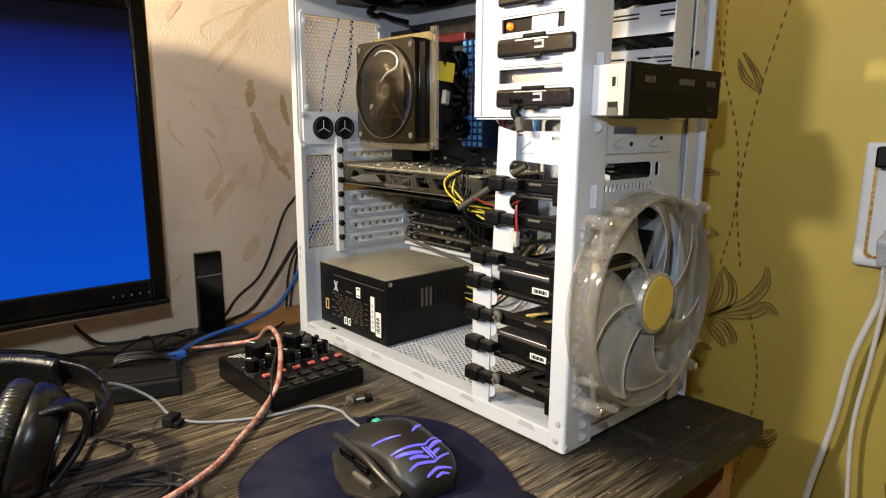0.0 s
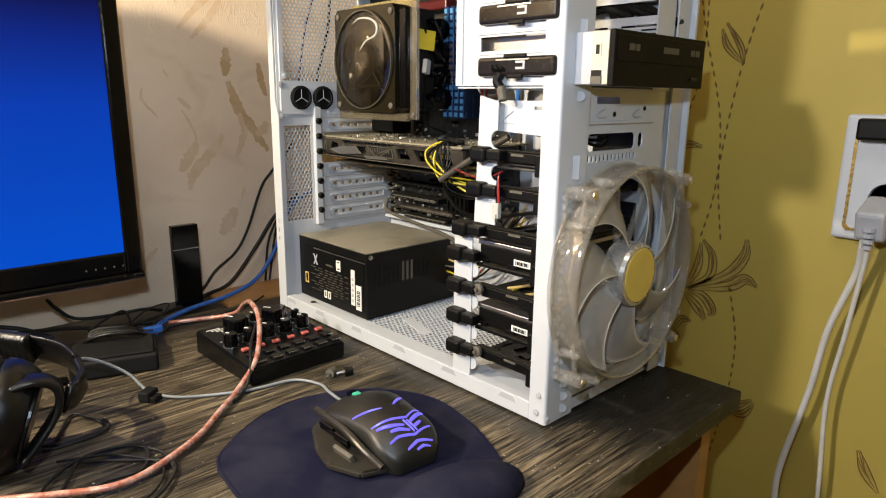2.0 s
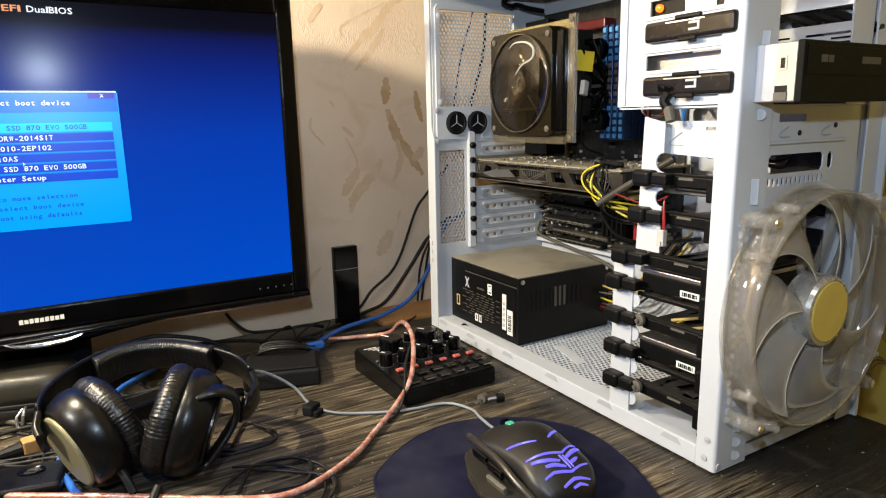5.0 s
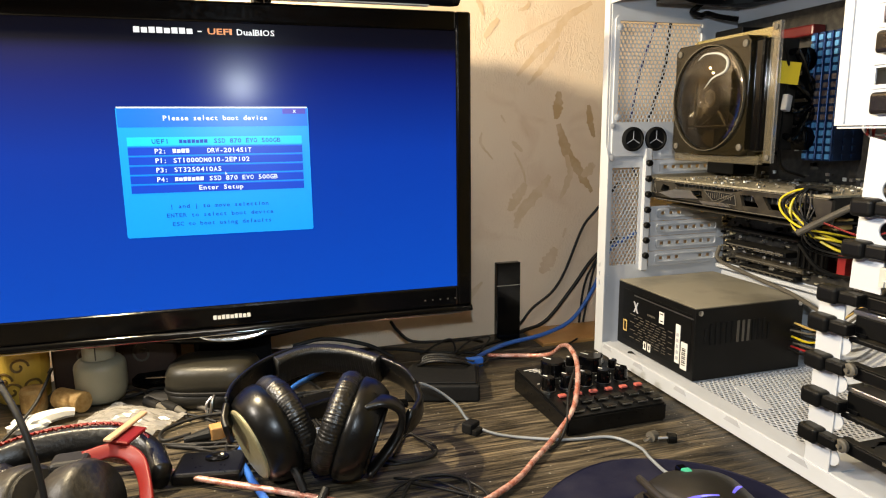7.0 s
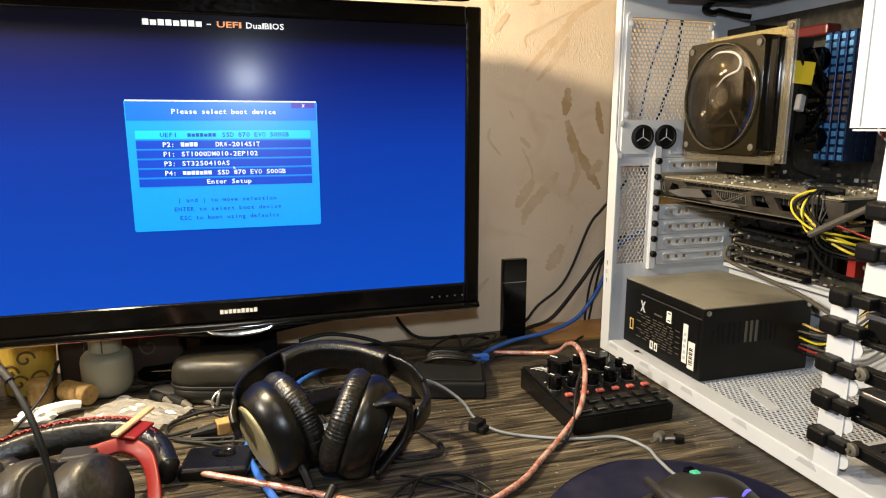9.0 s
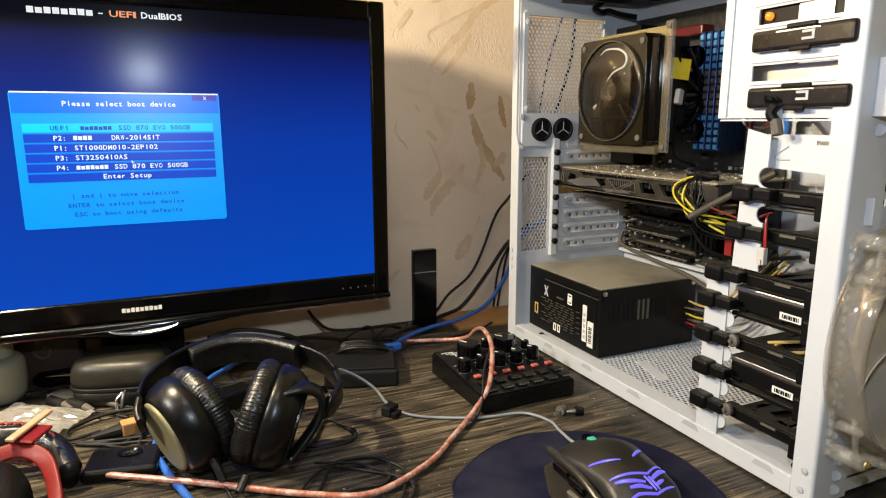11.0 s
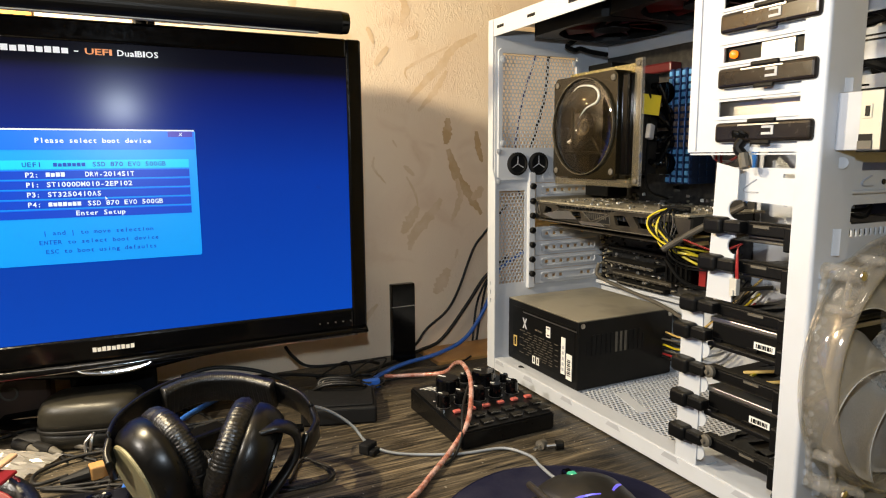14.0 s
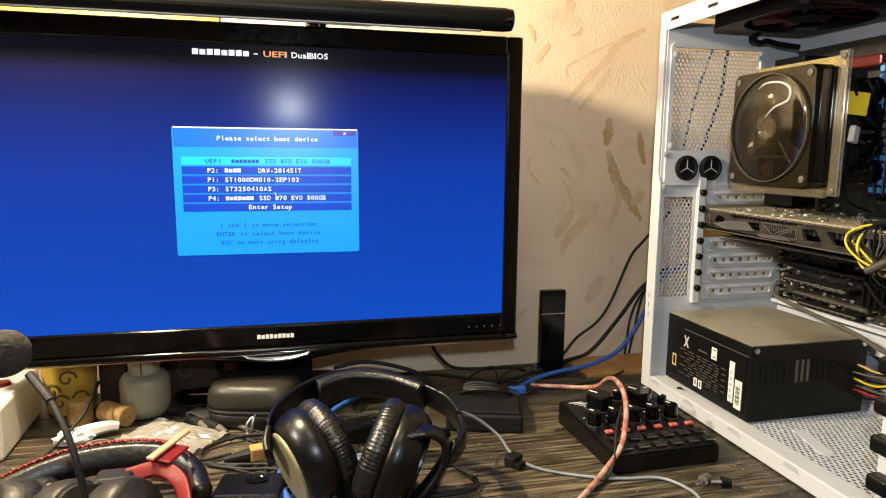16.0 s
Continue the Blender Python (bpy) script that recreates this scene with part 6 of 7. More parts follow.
def mouse_shell(u0, u1, low, lift, nv=28, nu=14, v0=-1.0, v1=1.0):
    bm = bmesh.new()
    g = []
    for i in range(nv + 1):
        v = v0 + (v1 - v0) * i / nv
        row = []
        for j in range(nu + 1):
            u = u0 + (u1 - u0) * j / nu
            row.append(bm.verts.new((u * mouse_w(v), v * 0.053, mouse_z(u, v) + lift)))
        g.append(row)
    for a, b in zip(g, g[1:]):
        for j in range(nu):
            bm.faces.new((a[j], a[j + 1], b[j + 1], b[j]))
    edge = [e for e in bm.edges if e.is_boundary]
    got = bmesh.ops.extrude_edge_only(bm, edges=edge)
    for w in [x for x in got["geom"] if isinstance(x, bmesh.types.BMVert)]:
        w.co.z = low
        w.co.x *= 0.93
    return bm


part("shell", mouse_shell(-1, 1, 0.002, 0), MW, mouse, smooth=True)
wing = plate([(-0.044, -0.040), (-0.058, -0.012), (-0.054, 0.014), (-0.040, 0.048), (-0.028, 0.054), (-0.022, 0.0), (-0.022, -0.046)], [], 0.006)
bmesh.ops.bevel(wing, geom=wing.edges[:], offset=0.0018, segments=2, affect="EDGES")
part("thumb_wing", moved(wing, pose(0, 0, 0.002)), MS, mouse, "grey-brown thumb rest")
part("side_band", tube([(-0.032, 0.054, 0.018), (-0.0345, 0.03, 0.022), (-0.0345, 0.0, 0.023), (-0.034, -0.026, 0.018), (-0.028, -0.045, 0.009)], 0.0028, 10, 6), MS, mouse)
for y in (0.020, -0.004):
    part("side_button", moved(box(-0.0018, 0.0018, -0.010, 0.010, -0.0035, 0.0035, 0.001, 2), pose(-0.0395, y, 0.0175, 0, -12, 4)), GLOSS, mouse)
part("side_pad", moved(box(-0.002, 0.002, -0.012, 0.012, -0.004, 0.004, 0.001, 2), pose(-0.0425, -0.012, 0.010, 0, -20, 5)), GREYW, mouse)
part("wheel", moved(lathe([(0.0065, -0.003), (0.0075, -0.002), (0.0075, 0.002), (0.0065, 0.003)], 24), pose(-0.001, 0.036, 0.0245, 0, 90)), GREENL, mouse, "green lit wheel")
part("wheel_slot", box(-0.0045, 0.0035, 0.008, 0.049, 0.022, 0.0292, 0.001, 1), GLOSS, mouse)


def line_on(points, w):
    """A lit line laid on the mouse's back through (x, y) points, thin at its ends."""
    pts = []
    for (a, b), (c, d) in zip(points, points[1:]):
        for k in range(7):
            x, y = a + (c - a) * k / 6, b + (d - b) * k / 6
            v = max(-1.0, y / 0.053)
            x = max(-0.97, min(0.97, x / mouse_w(v))) * mouse_w(v)
            pts.append((x, v * 0.053, mouse_z(x / mouse_w(v), v) + 0.0001))
    return tube(pts, lambda s: w * (0.45 + 0.55 * math.sin(math.pi * min(1, 0.15 + 0.8 * s))), 6, 0)


for pts, w in (([(-0.0262, 0.0017), (-0.0157, -0.0044), (-0.0052, -0.0095)], 0.0011), ([(0.0068, -0.0084), (0.026, 0.008)], 0.0013), ([(-0.0232, -0.0221), (-0.0129, -0.0252), (0.0046, -0.0297), (0.0257, -0.0178)], 0.0011),
               ([(-0.0217, -0.027), (-0.0123, -0.0312), (-0.0009, -0.0352)], 0.0017), ([(-0.014, -0.0354), (-0.0068, -0.0367), (0.0015, -0.04)], 0.0016), ([(0.0007, -0.0311), (0.0047, -0.0418)], 0.0011), ([(0.0038, -0.0318), (0.0076, -0.0415)], 0.0009),
               ([(0.006, -0.0338), (0.0251, -0.0236)], 0.0018), ([(0.0064, -0.0385), (0.0151, -0.0348)], 0.0015), ([(-0.0184, -0.0418), (-0.0105, -0.0411), (0.0038, -0.0438), (0.0224, -0.0382)], 0.0012),
               ([(-0.0075, -0.0505), (0.0032, -0.0479), (0.0173, -0.0487)], 0.0013), ([(-0.0002, -0.0525), (0.0066, -0.0512), (0.0128, -0.0520)], 0.0012)):
    part("lit_line", line_on(pts, w), VIOLET, mouse, "violet lit line")
cable("mouse_cable", [(-0.117, 0.122, 0.768), (-0.117, 0.145, 0.762), (-0.110, 0.178, 0.757), (-0.104, 0.205, 0.754), (-0.116, 0.233, 0.7525), (-0.150, 0.240, 0.7525), (-0.174, 0.247, 0.7525), (-0.219, 0.273, 0.7525), (-0.239, 0.297, 0.757), (-0.250, 0.312, 0.772), (-0.268, 0.318, 0.787), (-0.286, 0.315, 0.798), (-0.298, 0.300, 0.803)], 0.0015, GREYC, "thin grey mouse cable across the desk")
clip = thing("cable_clip", (-0.241, 0.292, ZD), 35, label="small black clip on the grey cable", category="clip")
part("body", box(-0.008, 0.008, -0.006, 0.006, 0, 0.0105, 0.0015, 2), RUBBER, clip)
part("tail", box(-0.007, 0.005, -0.012, -0.006, 0, 0.006, 0.0012, 2), RUBBER, clip)
for x, y, rz in ((-0.083, 0.217, 20), (-0.068, 0.210, -25)):
    s = thing("thumb_screw", (x, y, ZD + 0.0052), rz, label="loose thumb screw lying on the desk", category="screw", group="loose screws")
    part("head", rod((-0.001, 0, 0), (0.007, 0, 0), 0.0052, 14, 0.0046), GREYW if rz > 0 else BLACK, s)
    part("shank", rod((-0.010, 0, -0.001), (-0.001, 0, 0), 0.0016, 8), METAL, s)

# small mixing desk with knobs and lit keys
mx = thing("audio_mixer", label="small black audio mixer with knobs and red keys", category="mixer")
MX = pose(-0.099, 0.314, ZD, 0, 0, 1.5)
mb_ = bmesh.new()
hx, hy = 0.058, 0.0625
vs = [mb_.verts.new(c) for c in ((-hx, -hy, 0), (hx, -hy, 0), (hx, hy, 0), (-hx, hy, 0), (-hx, -hy, 0.019), (hx, -hy, 0.019), (hx, hy, 0.027), (-hx, hy, 0.027))]
for q in ((0, 3, 2, 1), (4, 5, 6, 7), (0, 1, 5, 4), (1, 2, 6, 5), (2, 3, 7, 6), (3, 0, 4, 7)):
    mb_.faces.new([vs[k] for k in q])
bmesh.ops.bevel(mb_, geom=mb_.edges[:], offset=0.002, segments=2, affect="EDGES")
part("housing", moved(mb_, MX), SATIN, mx)


def mz(y):
    return 0.0192 + 0.008 * (y + hy) / (2 * hy)


def knob(x, y, r, h):
    k = lathe([(r, 0), (r * 0.96, h * 0.9), (r * 0.85, h), (0.0, h)], 20)
    kk = part("knob", moved(k, MX @ pose(x, y, mz(y))), GLOSS, mx, "black knob")
    part("pointer", moved(box(-0.0006, 0.0006, r * 0.2, r * 0.9, h, h + 0.0005), MX @ pose(x, y, mz(y), 0, 0, 30)), PAPER, kk)
    part("collar", moved(plate(ring(0, 0, r + 0.0012, 20), [ring(0, 0, r + 0.0004, 20)], 0.0006), MX @ pose(x, y, mz(y))), METAL, kk)


knob(-0.022, 0.036, 0.0145, 0.016)
knob(0.026, 0.036, 0.0140, 0.016)
for i in range(5):
    knob(-0.046 + 0.0225 * i, 0.001, 0.0072, 0.0145)
for x, y in ((0.008, 0.05), (0.046, 0.05), (0.052, 0.03)):
    knob(x, y, 0.005, 0.010)
for i in range(6):
    x = -0.040 + 0.0185 * i
    part("red_key", moved(box(-0.0042, 0.0042, -0.0028, 0.0028, 0, 0.0030, 0.001, 2), MX @ pose(x, -0.019, mz(-0.019))), PINK, mx, "red key")
    for y in (-0.034, -0.050):
        kk = part("grey_key", moved(box(-0.0062, 0.0062, -0.0040, 0.0040, 0, 0.0022, 0.0008, 2), MX @ pose(x, y, mz(y))), BLACK, mx, "dark key")
        part("key_edge", moved(box(-0.0058, 0.0058, -0.0052, -0.0042, 0.0006, 0.0018), MX @ pose(x, y, mz(y))), METAL, kk)
for i in range(4):
    part("print_line", moved(box(-0.05 + 0.004 * i, -0.034 + 0.003 * i, -0.0007, 0.0007, 0, 0.0004), MX @ pose(0, 0.052 - 0.004 * i, mz(0.052) - 0.0001)), PAPER, mx)
for i in range(12):
    part("print_dot", moved(box(-0.0013, 0.0013, -0.0005, 0.0005, 0, 0.0004), MX @ pose(-0.05 + 0.009 * i, 0.016, mz(0.016))), PAPER, mx)

# headphones standing on their cups
RV, FV = Vector((0.967, -0.254, 0)), Vector((0.254, 0.967, 0))
UPV = Vector((0, 0, 1))


def frame_to(n, up, at):
    """A pose whose z points along n and whose y leans to up."""
    n = n.normalized()
    y = (up - n * up.dot(n)).normalized()
    x = y.cross(n)
    m = Matrix((x, y, n)).transposed().to_4x4()
    return Matrix.Translation(at) @ m


hp = thing("headphones", label="black over-ear headphones with olive caps standing on the desk", category="headphones")
OLIV = material("olive_metal_cap", (0.26, 0.235, 0.13), 0.42, metal=0.15, spots=0.3, second=(0.20, 0.18, 0.10), bump=0.1)


DUSTL = material("dusty_black_leather", (0.007, 0.0065, 0.0055), 0.42, spots=0.5, second=(0.018, 0.016, 0.013), scale=60, bump=0.6, bump_scale=260, spec=0.4, dust=0.03)


def ear_cup(at, n, parent, r, cap, lead, shell=None):
    m = frame_to(n, UPV, at)
    sh = lathe([(r * 0.90, -0.009), (r * 0.97, -0.006), (r * 0.98, 0.001), (r * 0.92, 0.010), (r * 0.82, 0.0165), (r * 0.76, 0.0180), (0.0, 0.0180)], 40)
    part("ear_cup", moved(sh, m), shell or SATIN, parent, "glossy black ear cup", smooth=True)
    part("cap", moved(lathe([(r * 0.72, 0.0178), (r * 0.72, 0.0198), (r * 0.68, 0.0206), (0.0, 0.0206)], 40), m), cap, parent, "round cap")
    pad = bmesh.new()
    seg, tub = 280, 12
    wr_ = random.Random(8)
    rings = []
    for i in range(seg):
        a = 2 * math.pi * i / seg
        k = 1 + 0.05 * (i % 2) * wr_.random() + 0.05 * math.sin(i * 1.9) * wr_.random() + 0.02 * math.sin(i * 0.33)
        rings.append([pad.verts.new(((r * 0.75 + 0.0108 * k * math.cos(b)) * math.cos(a), (r * 0.75 + 0.0108 * k * math.cos(b)) * math.sin(a), -0.0165 + 0.0105 * k * math.sin(b))) for b in [2 * math.pi * j / tub for j in range(tub)]])
    for i in range(seg):
        for j in range(tub):
            pad.faces.new((rings[i][j], rings[(i + 1) % seg][j], rings[(i + 1) % seg][(j + 1) % tub], rings[i][(j + 1) % tub]))
    part("ear_pad", moved(pad, m), LEATHER, parent, "wrinkled leather ear pad", smooth=True)
    part("pad_cloth", moved(lathe([(r * 0.66, -0.012), (0.0, -0.0118)], 28), m), RUBBER, parent)
    # the yoke that holds the cup
    if not lead:
        return m
    pts = [m @ Vector((r * 1.04 * math.cos(a), r * 1.07 * math.sin(a), 0.004)) for a in [radians(35 + 11 * k) for k in range(11)]]
    part("yoke", tube(pts, 0.0052, 8, 3), SATIN, parent, smooth=True)
    return m


nL = Vector((-0.89, -0.37, -0.27))
nR = Vector((0.89, -0.33, -0.32))
cL, cR = Vector((-0.436, 0.258, 0.795)), Vector((-0.364, 0.236, 0.798))
ear_cup(cL, nL, hp, 0.0445, OLIV, 0)
ear_cup(cR, nR, hp, 0.0455, SATIN, 0)


def band(points, width, thick, lean, mat, name, parent, label="", wrinkle=0.0, taper=False):
    """A strap along a curve: width across lean, thick outwards."""
    pts = spline(points, 34 if wrinkle else 10)
    mid = sum(pts, Vector()) / len(pts)
    bm, rows = bmesh.new(), []
    for i, p in enumerate(pts):
        d = (pts[min(i + 1, len(pts) - 1)] - pts[max(i - 1, 0)]).normalized()
        w = (lean - d * lean.dot(d)).normalized()
        o = d.cross(w)
        if o.dot(p - mid) < 0:
            o = -o
        s = i / (len(pts) - 1)
        tt = thick * (1 + wrinkle * math.sin(i * 2.1) * 0.5 + wrinkle * 0.5 * (i % 2))
        ww = width * (0.6 + 0.4 * math.sin(math.pi * s) if taper else 1)
        prof = [(-0.5, -0.3), (-0.38, -0.5), (0.38, -0.5), (0.5, -0.3), (0.5, 0.3), (0.38, 0.5), (-0.38, 0.5), (-0.5, 0.3)]
        rows.append([bm.verts.new(p + w * a * ww + o * b * tt) for a, b in prof])
    for a, b in zip(rows, rows[1:]):
        for k in range(8):
            bm.faces.new((a[k], a[(k + 1) % 8], b[(k + 1) % 8], b[k]))
    bm.faces.new(rows[0])
    bm.faces.new(rows[-1][::-1])
    return part(name, bm, mat, parent, label, smooth=True)


lean = -0.50 * FV + 0.86 * UPV
arcp = [(-0.469, 0.266, 0.814), (-0.461, 0.292, 0.820), (-0.440, 0.322, 0.825), (-0.415, 0.338, 0.829), (-0.388, 0.343, 0.8305), (-0.360, 0.335, 0.829), (-0.333, 0.315, 0.824), (-0.311, 0.286, 0.819), (-0.304, 0.258, 0.813)]
band(arcp, 0.030, 0.0035, lean, SATIN, "headband", hp, "thin black headband")
inner = [(-0.426, 0.3240, 0.8245), (-0.403, 0.3335, 0.828), (-0.379, 0.3345, 0.8285), (-0.352, 0.3235, 0.8265), (-0.329, 0.3040, 0.8225)]
band(inner, 0.033, 0.011, lean, LEATHER, "headband_pad", hp, "wrinkled leather headband pad", 0.18)
band([(-0.468, 0.268, 0.814), (-0.470, 0.256, 0.808), (-0.468, 0.247, 0.803)], 0.024, 0.006, lean, SATIN, "slider", hp)
band([(-0.304, 0.260, 0.813), (-0.306, 0.242, 0.808), (-0.316, 0.226, 0.805), (-0.324, 0.218, 0.806)], 0.024, 0.006, lean, SATIN, "slider", hp)
band([(-0.360, 0.214, 0.828), (-0.344, 0.212, 0.830), (-0.331, 0.212, 0.822), (-0.330, 0.211, 0.808), (-0.337, 0.209, 0.796), (-0.348, 0.206, 0.784), (-0.360, 0.204, 0.772)], 0.019, 0.0055, FV, SATIN, "yoke", hp, "glossy curved yoke arm")
part("chrome_hinge", moved(box(-0.012, 0.012, -0.004, 0.004, -0.002, 0.002, 0.0006, 1), pose(-0.322, 0.272, 0.800, 20, 10, 0)), GLOSS, hp, "glossy hinge")
part("lead_sleeve", tube([(-0.425, 0.238, 0.783), (-0.417, 0.222, 0.773), (-0.412, 0.215, 0.760)], 0.0034, 10, 5), CORD, hp)
part("lead_sleeve", tube([(-0.395, 0.205, 0.765), (-0.402, 0.197, 0.757)], 0.0034, 10, 5), CORD, hp)
cable("headphone_lead", [(-0.412, 0.215, 0.760), (-0.408, 0.20, 0.7535), (-0.40, 0.17, 0.7525), (-0.35, 0.150, 0.7525), (-0.317, 0.170, 0.7525), (-0.287, 0.170, 0.7525), (-0.277, 0.206, 0.7525), (-0.315, 0.219, 0.7525), (-0.336, 0.190, 0.7525), (-0.345, 0.16, 0.7525), (-0.31, 0.13, 0.7525)], 0.0015, CORD, "thin black headphone lead looped on the desk")
cable("headphone_lead", [(-0.327, 0.262, 0.7525), (-0.307, 0.301, 0.7525), (-0.296, 0.290, 0.7535), (-0.290, 0.256, 0.7525), (-0.318, 0.250, 0.7525), (-0.345, 0.262, 0.7525)], 0.0013, CORD, "thin black headphone lead looped on the desk")
cable("headphone_lead", [(-0.300, 0.292, 0.755), (-0.286, 0.262, 0.7545), (-0.300, 0.246, 0.754), (-0.34, 0.248, 0.7525)], 0.0013, CORD, "thin black headphone lead looped on the desk")
cable("headphone_lead", [(-0.270, 0.150, 0.7525), (-0.268, 0.185, 0.7525), (-0.290, 0.214, 0.7535), (-0.325, 0.214, 0.7535), (-0.352, 0.190, 0.7525), (-0.36, 0.15, 0.7525)], 0.0013, CORD, "thin black headphone lead looped on the desk")

# clear-sheathed copper cable across the desk and over the mixer
path = [(-0.150, 0.484, 0.755), (-0.120, 0.470, 0.756), (-0.085, 0.438, 0.764), (-0.088, 0.395, 0.790), (-0.103, 0.345, 0.805), (-0.118, 0.300, 0.800), (-0.142, 0.262, 0.776), (-0.172, 0.243, 0.7575), (-0.205, 0.215, 0.7545), (-0.244, 0.181, 0.7545), (-0.302, 0.156, 0.7545), (-0.351, 0.173, 0.756), (-0.426, 0.222, 0.7575), (-0.503, 0.273, 0.757), (-0.529, 0.295, 0.7575), (-0.583, 0.330, 0.760), (-0.60, 0.35, 0.758)]
cable("copper_cable", path, 0.0027, COPPER, "clear-sheathed red copper cable winding across the desk", 10, 10)
cable("thin_lead", [(-0.104, 0.318, 0.793), (-0.118, 0.305, 0.796), (-0.140, 0.277, 0.785), (-0.156, 0.250, 0.766), (-0.170, 0.2395, 0.7525), (-0.185, 0.229, 0.7525)], 0.0016, CORD, "thin dark lead hanging over the mixer")

# network cable: from under the headphones to the back of the case
cable("network_cable", [(-0.180, 0.470, 0.7545), (-0.150, 0.492, 0.756), (-0.108, 0.515, 0.757), (-0.044, 0.530, 0.760), (0.005, 0.540, 0.775), (0.045, 0.550, 0.818), (0.07, 0.553, 0.87), (0.10, 0.53, 0.90)], 0.0030, BLUEC, "blue network cable rising behind the case", 10)
cable("network_cable", [(-0.36, 0.50, 0.756), (-0.382, 0.463, 0.762), (-0.411, 0.412, 0.768), (-0.440, 0.350, 0.762), (-0.462, 0.308, 0.7575), (-0.455, 0.265, 0.7545), (-0.440, 0.215, 0.7535), (-0.42, 0.15, 0.7535)], 0.0032, BLUEC, "blue network cable under the headphones", 10)

# black cables along the wall
for i, pts in enumerate(([(0.09, 0.565, 0.97), (0.055, 0.573, 0.927), (0.037, 0.577, 0.902), (0.010, 0.577, 0.839), (-0.011, 0.577, 0.808), (-0.044, 0.575, 0.786), (-0.066, 0.570, 0.765), (-0.10, 0.545, 0.757)],
                         [(0.09, 0.56, 0.89), (0.053, 0.568, 0.858), (0.019, 0.568, 0.815), (-0.025, 0.566, 0.768), (-0.065, 0.560, 0.7575), (-0.13, 0.523, 0.757), (-0.2, 0.50, 0.754)],
                         [(0.08, 0.57, 0.88), (0.056, 0.575, 0.845), (0.042, 0.576, 0.811), (0.033, 0.572, 0.757)],
                         [(0.08, 0.57, 0.88), (0.060, 0.575, 0.845), (0.049, 0.576, 0.793), (0.040, 0.572, 0.757)],
                         [(-0.27, 0.53, 0.80), (-0.26, 0.535, 0.785), (-0.24, 0.535, 0.768), (-0.20, 0.53, 0.765), (-0.165, 0.525, 0.766), (-0.14, 0.53, 0.758)],
                         [(-0.33, 0.50, 0.776), (-0.30, 0.51, 0.772), (-0.26, 0.52, 0.764), (-0.21, 0.515, 0.7555), (-0.15, 0.50, 0.7535)],
                         [(-0.235, 0.51, 0.757), (-0.215, 0.50, 0.772), (-0.195, 0.505, 0.7755), (-0.19, 0.50, 0.762), (-0.20, 0.49, 0.754)],
                         [(-0.205, 0.485, 0.755), (-0.175, 0.488, 0.7755), (-0.145, 0.49, 0.778), (-0.16, 0.48, 0.766), (-0.185, 0.47, 0.754)],
                         [(-0.40, 0.50, 0.79), (-0.36, 0.50, 0.795), (-0.31, 0.49, 0.785), (-0.28, 0.47, 0.772)],
                         [(-0.005, 0.507, 0.7555), (-0.03, 0.495, 0.7525), (-0.08, 0.48, 0.7525), (-0.16, 0.475, 0.7525)])):
    cable("black_cable", pts, (0.0021, 0.0028, 0.0018, 0.0018, 0.0022, 0.0024, 0.0014, 0.0012, 0.0026, 0.0014)[i], CORD, "black cable lying along the wall behind the monitor")
coil = [(-0.173 + 0.014 * math.cos(a), 0.463 + 0.012 * math.sin(a), 0.7525 + 0.0006 * k) for k, a in enumerate([0.7 * j for j in range(16)])]
cable("cable_coil", coil, 0.0012, CORD, "small coil of black cable with a blue tie")
blk = thing("black_box", (-0.238, 0.398, ZD), -18, label="flat black plastic box under the cables", category="box")
part("body", box(-0.042, 0.042, -0.032, 0.032, 0, 0.020, 0.003, 3), RUBBER, blk)
part("lid_rim", box(-0.038, 0.038, -0.028, 0.028, 0.020, 0.0225, 0.001, 2), RUBBER, blk)
for i in range(4):
    cable("black_cable", [(-0.28 + 0.01 * i, 0.45 - 0.01 * i, 0.754), (-0.25, 0.42 + 0.006 * i, 0.7795), (-0.215, 0.405 + 0.008 * i, 0.780), (-0.185, 0.43 + 0.008 * i, 0.762 - 0.002 * i), (-0.175, 0.46, 0.7535)], 0.0018, CORD if i % 2 else SATIN, "black cable across the flat box")
tagged(link("blue_plug", box(-0.187, -0.165, 0.458, 0.468, 0.7505, 0.762, 0.0015, 2), BLUEC), "blue plug of the network cable", "plug")

# zipped pouch
POUCHM = material("worn_black_fabric", (0.020, 0.018, 0.013), 0.38, spots=0.5, second=(0.030, 0.027, 0.020), bump=0.4, spec=0.35)
pouch = thing("zip_pouch", (-0.490, 0.457, ZD), -16, label="black zipped hard pouch under the monitor", category="pouch")


def clamshell(profile, hx, hy, corner=0.55, seg=40):
    """A rounded oblong shell from (scale, height) pairs."""
    bm, rings = bmesh.new(), []
    for k, z in profile:
        row = []
        for i in range(seg):
            a = 2 * math.pi * i / seg
            c, s = math.cos(a), math.sin(a)
            row.append(bm.verts.new((math.copysign(abs(c) ** corner, c) * (hx - (1 - k) * hy), math.copysign(abs(s) ** corner, s) * hy * k, z)))
        rings.append(row)
    for p, q in zip(rings, rings[1:]):
        for i in range(seg):
            bm.faces.new((p[i], p[(i + 1) % seg], q[(i + 1) % seg], q[i]))
    bm.faces.new(rings[0][::-1])
    bm.faces.new(rings[-1])
    return bm


part("lower_half", clamshell([(0.74, 0), (0.88, 0.003), (0.95, 0.010), (0.965, 0.0195)], 0.050, 0.036), POUCHM, pouch, smooth=True)
part("upper_half", clamshell([(0.975, 0.0232), (0.985, 0.030), (0.95, 0.040), (0.86, 0.0465), (0.72, 0.0495), (0.45, 0.0510), (0.2, 0.0515)], 0.050, 0.036), POUCHM, pouch, smooth=True)
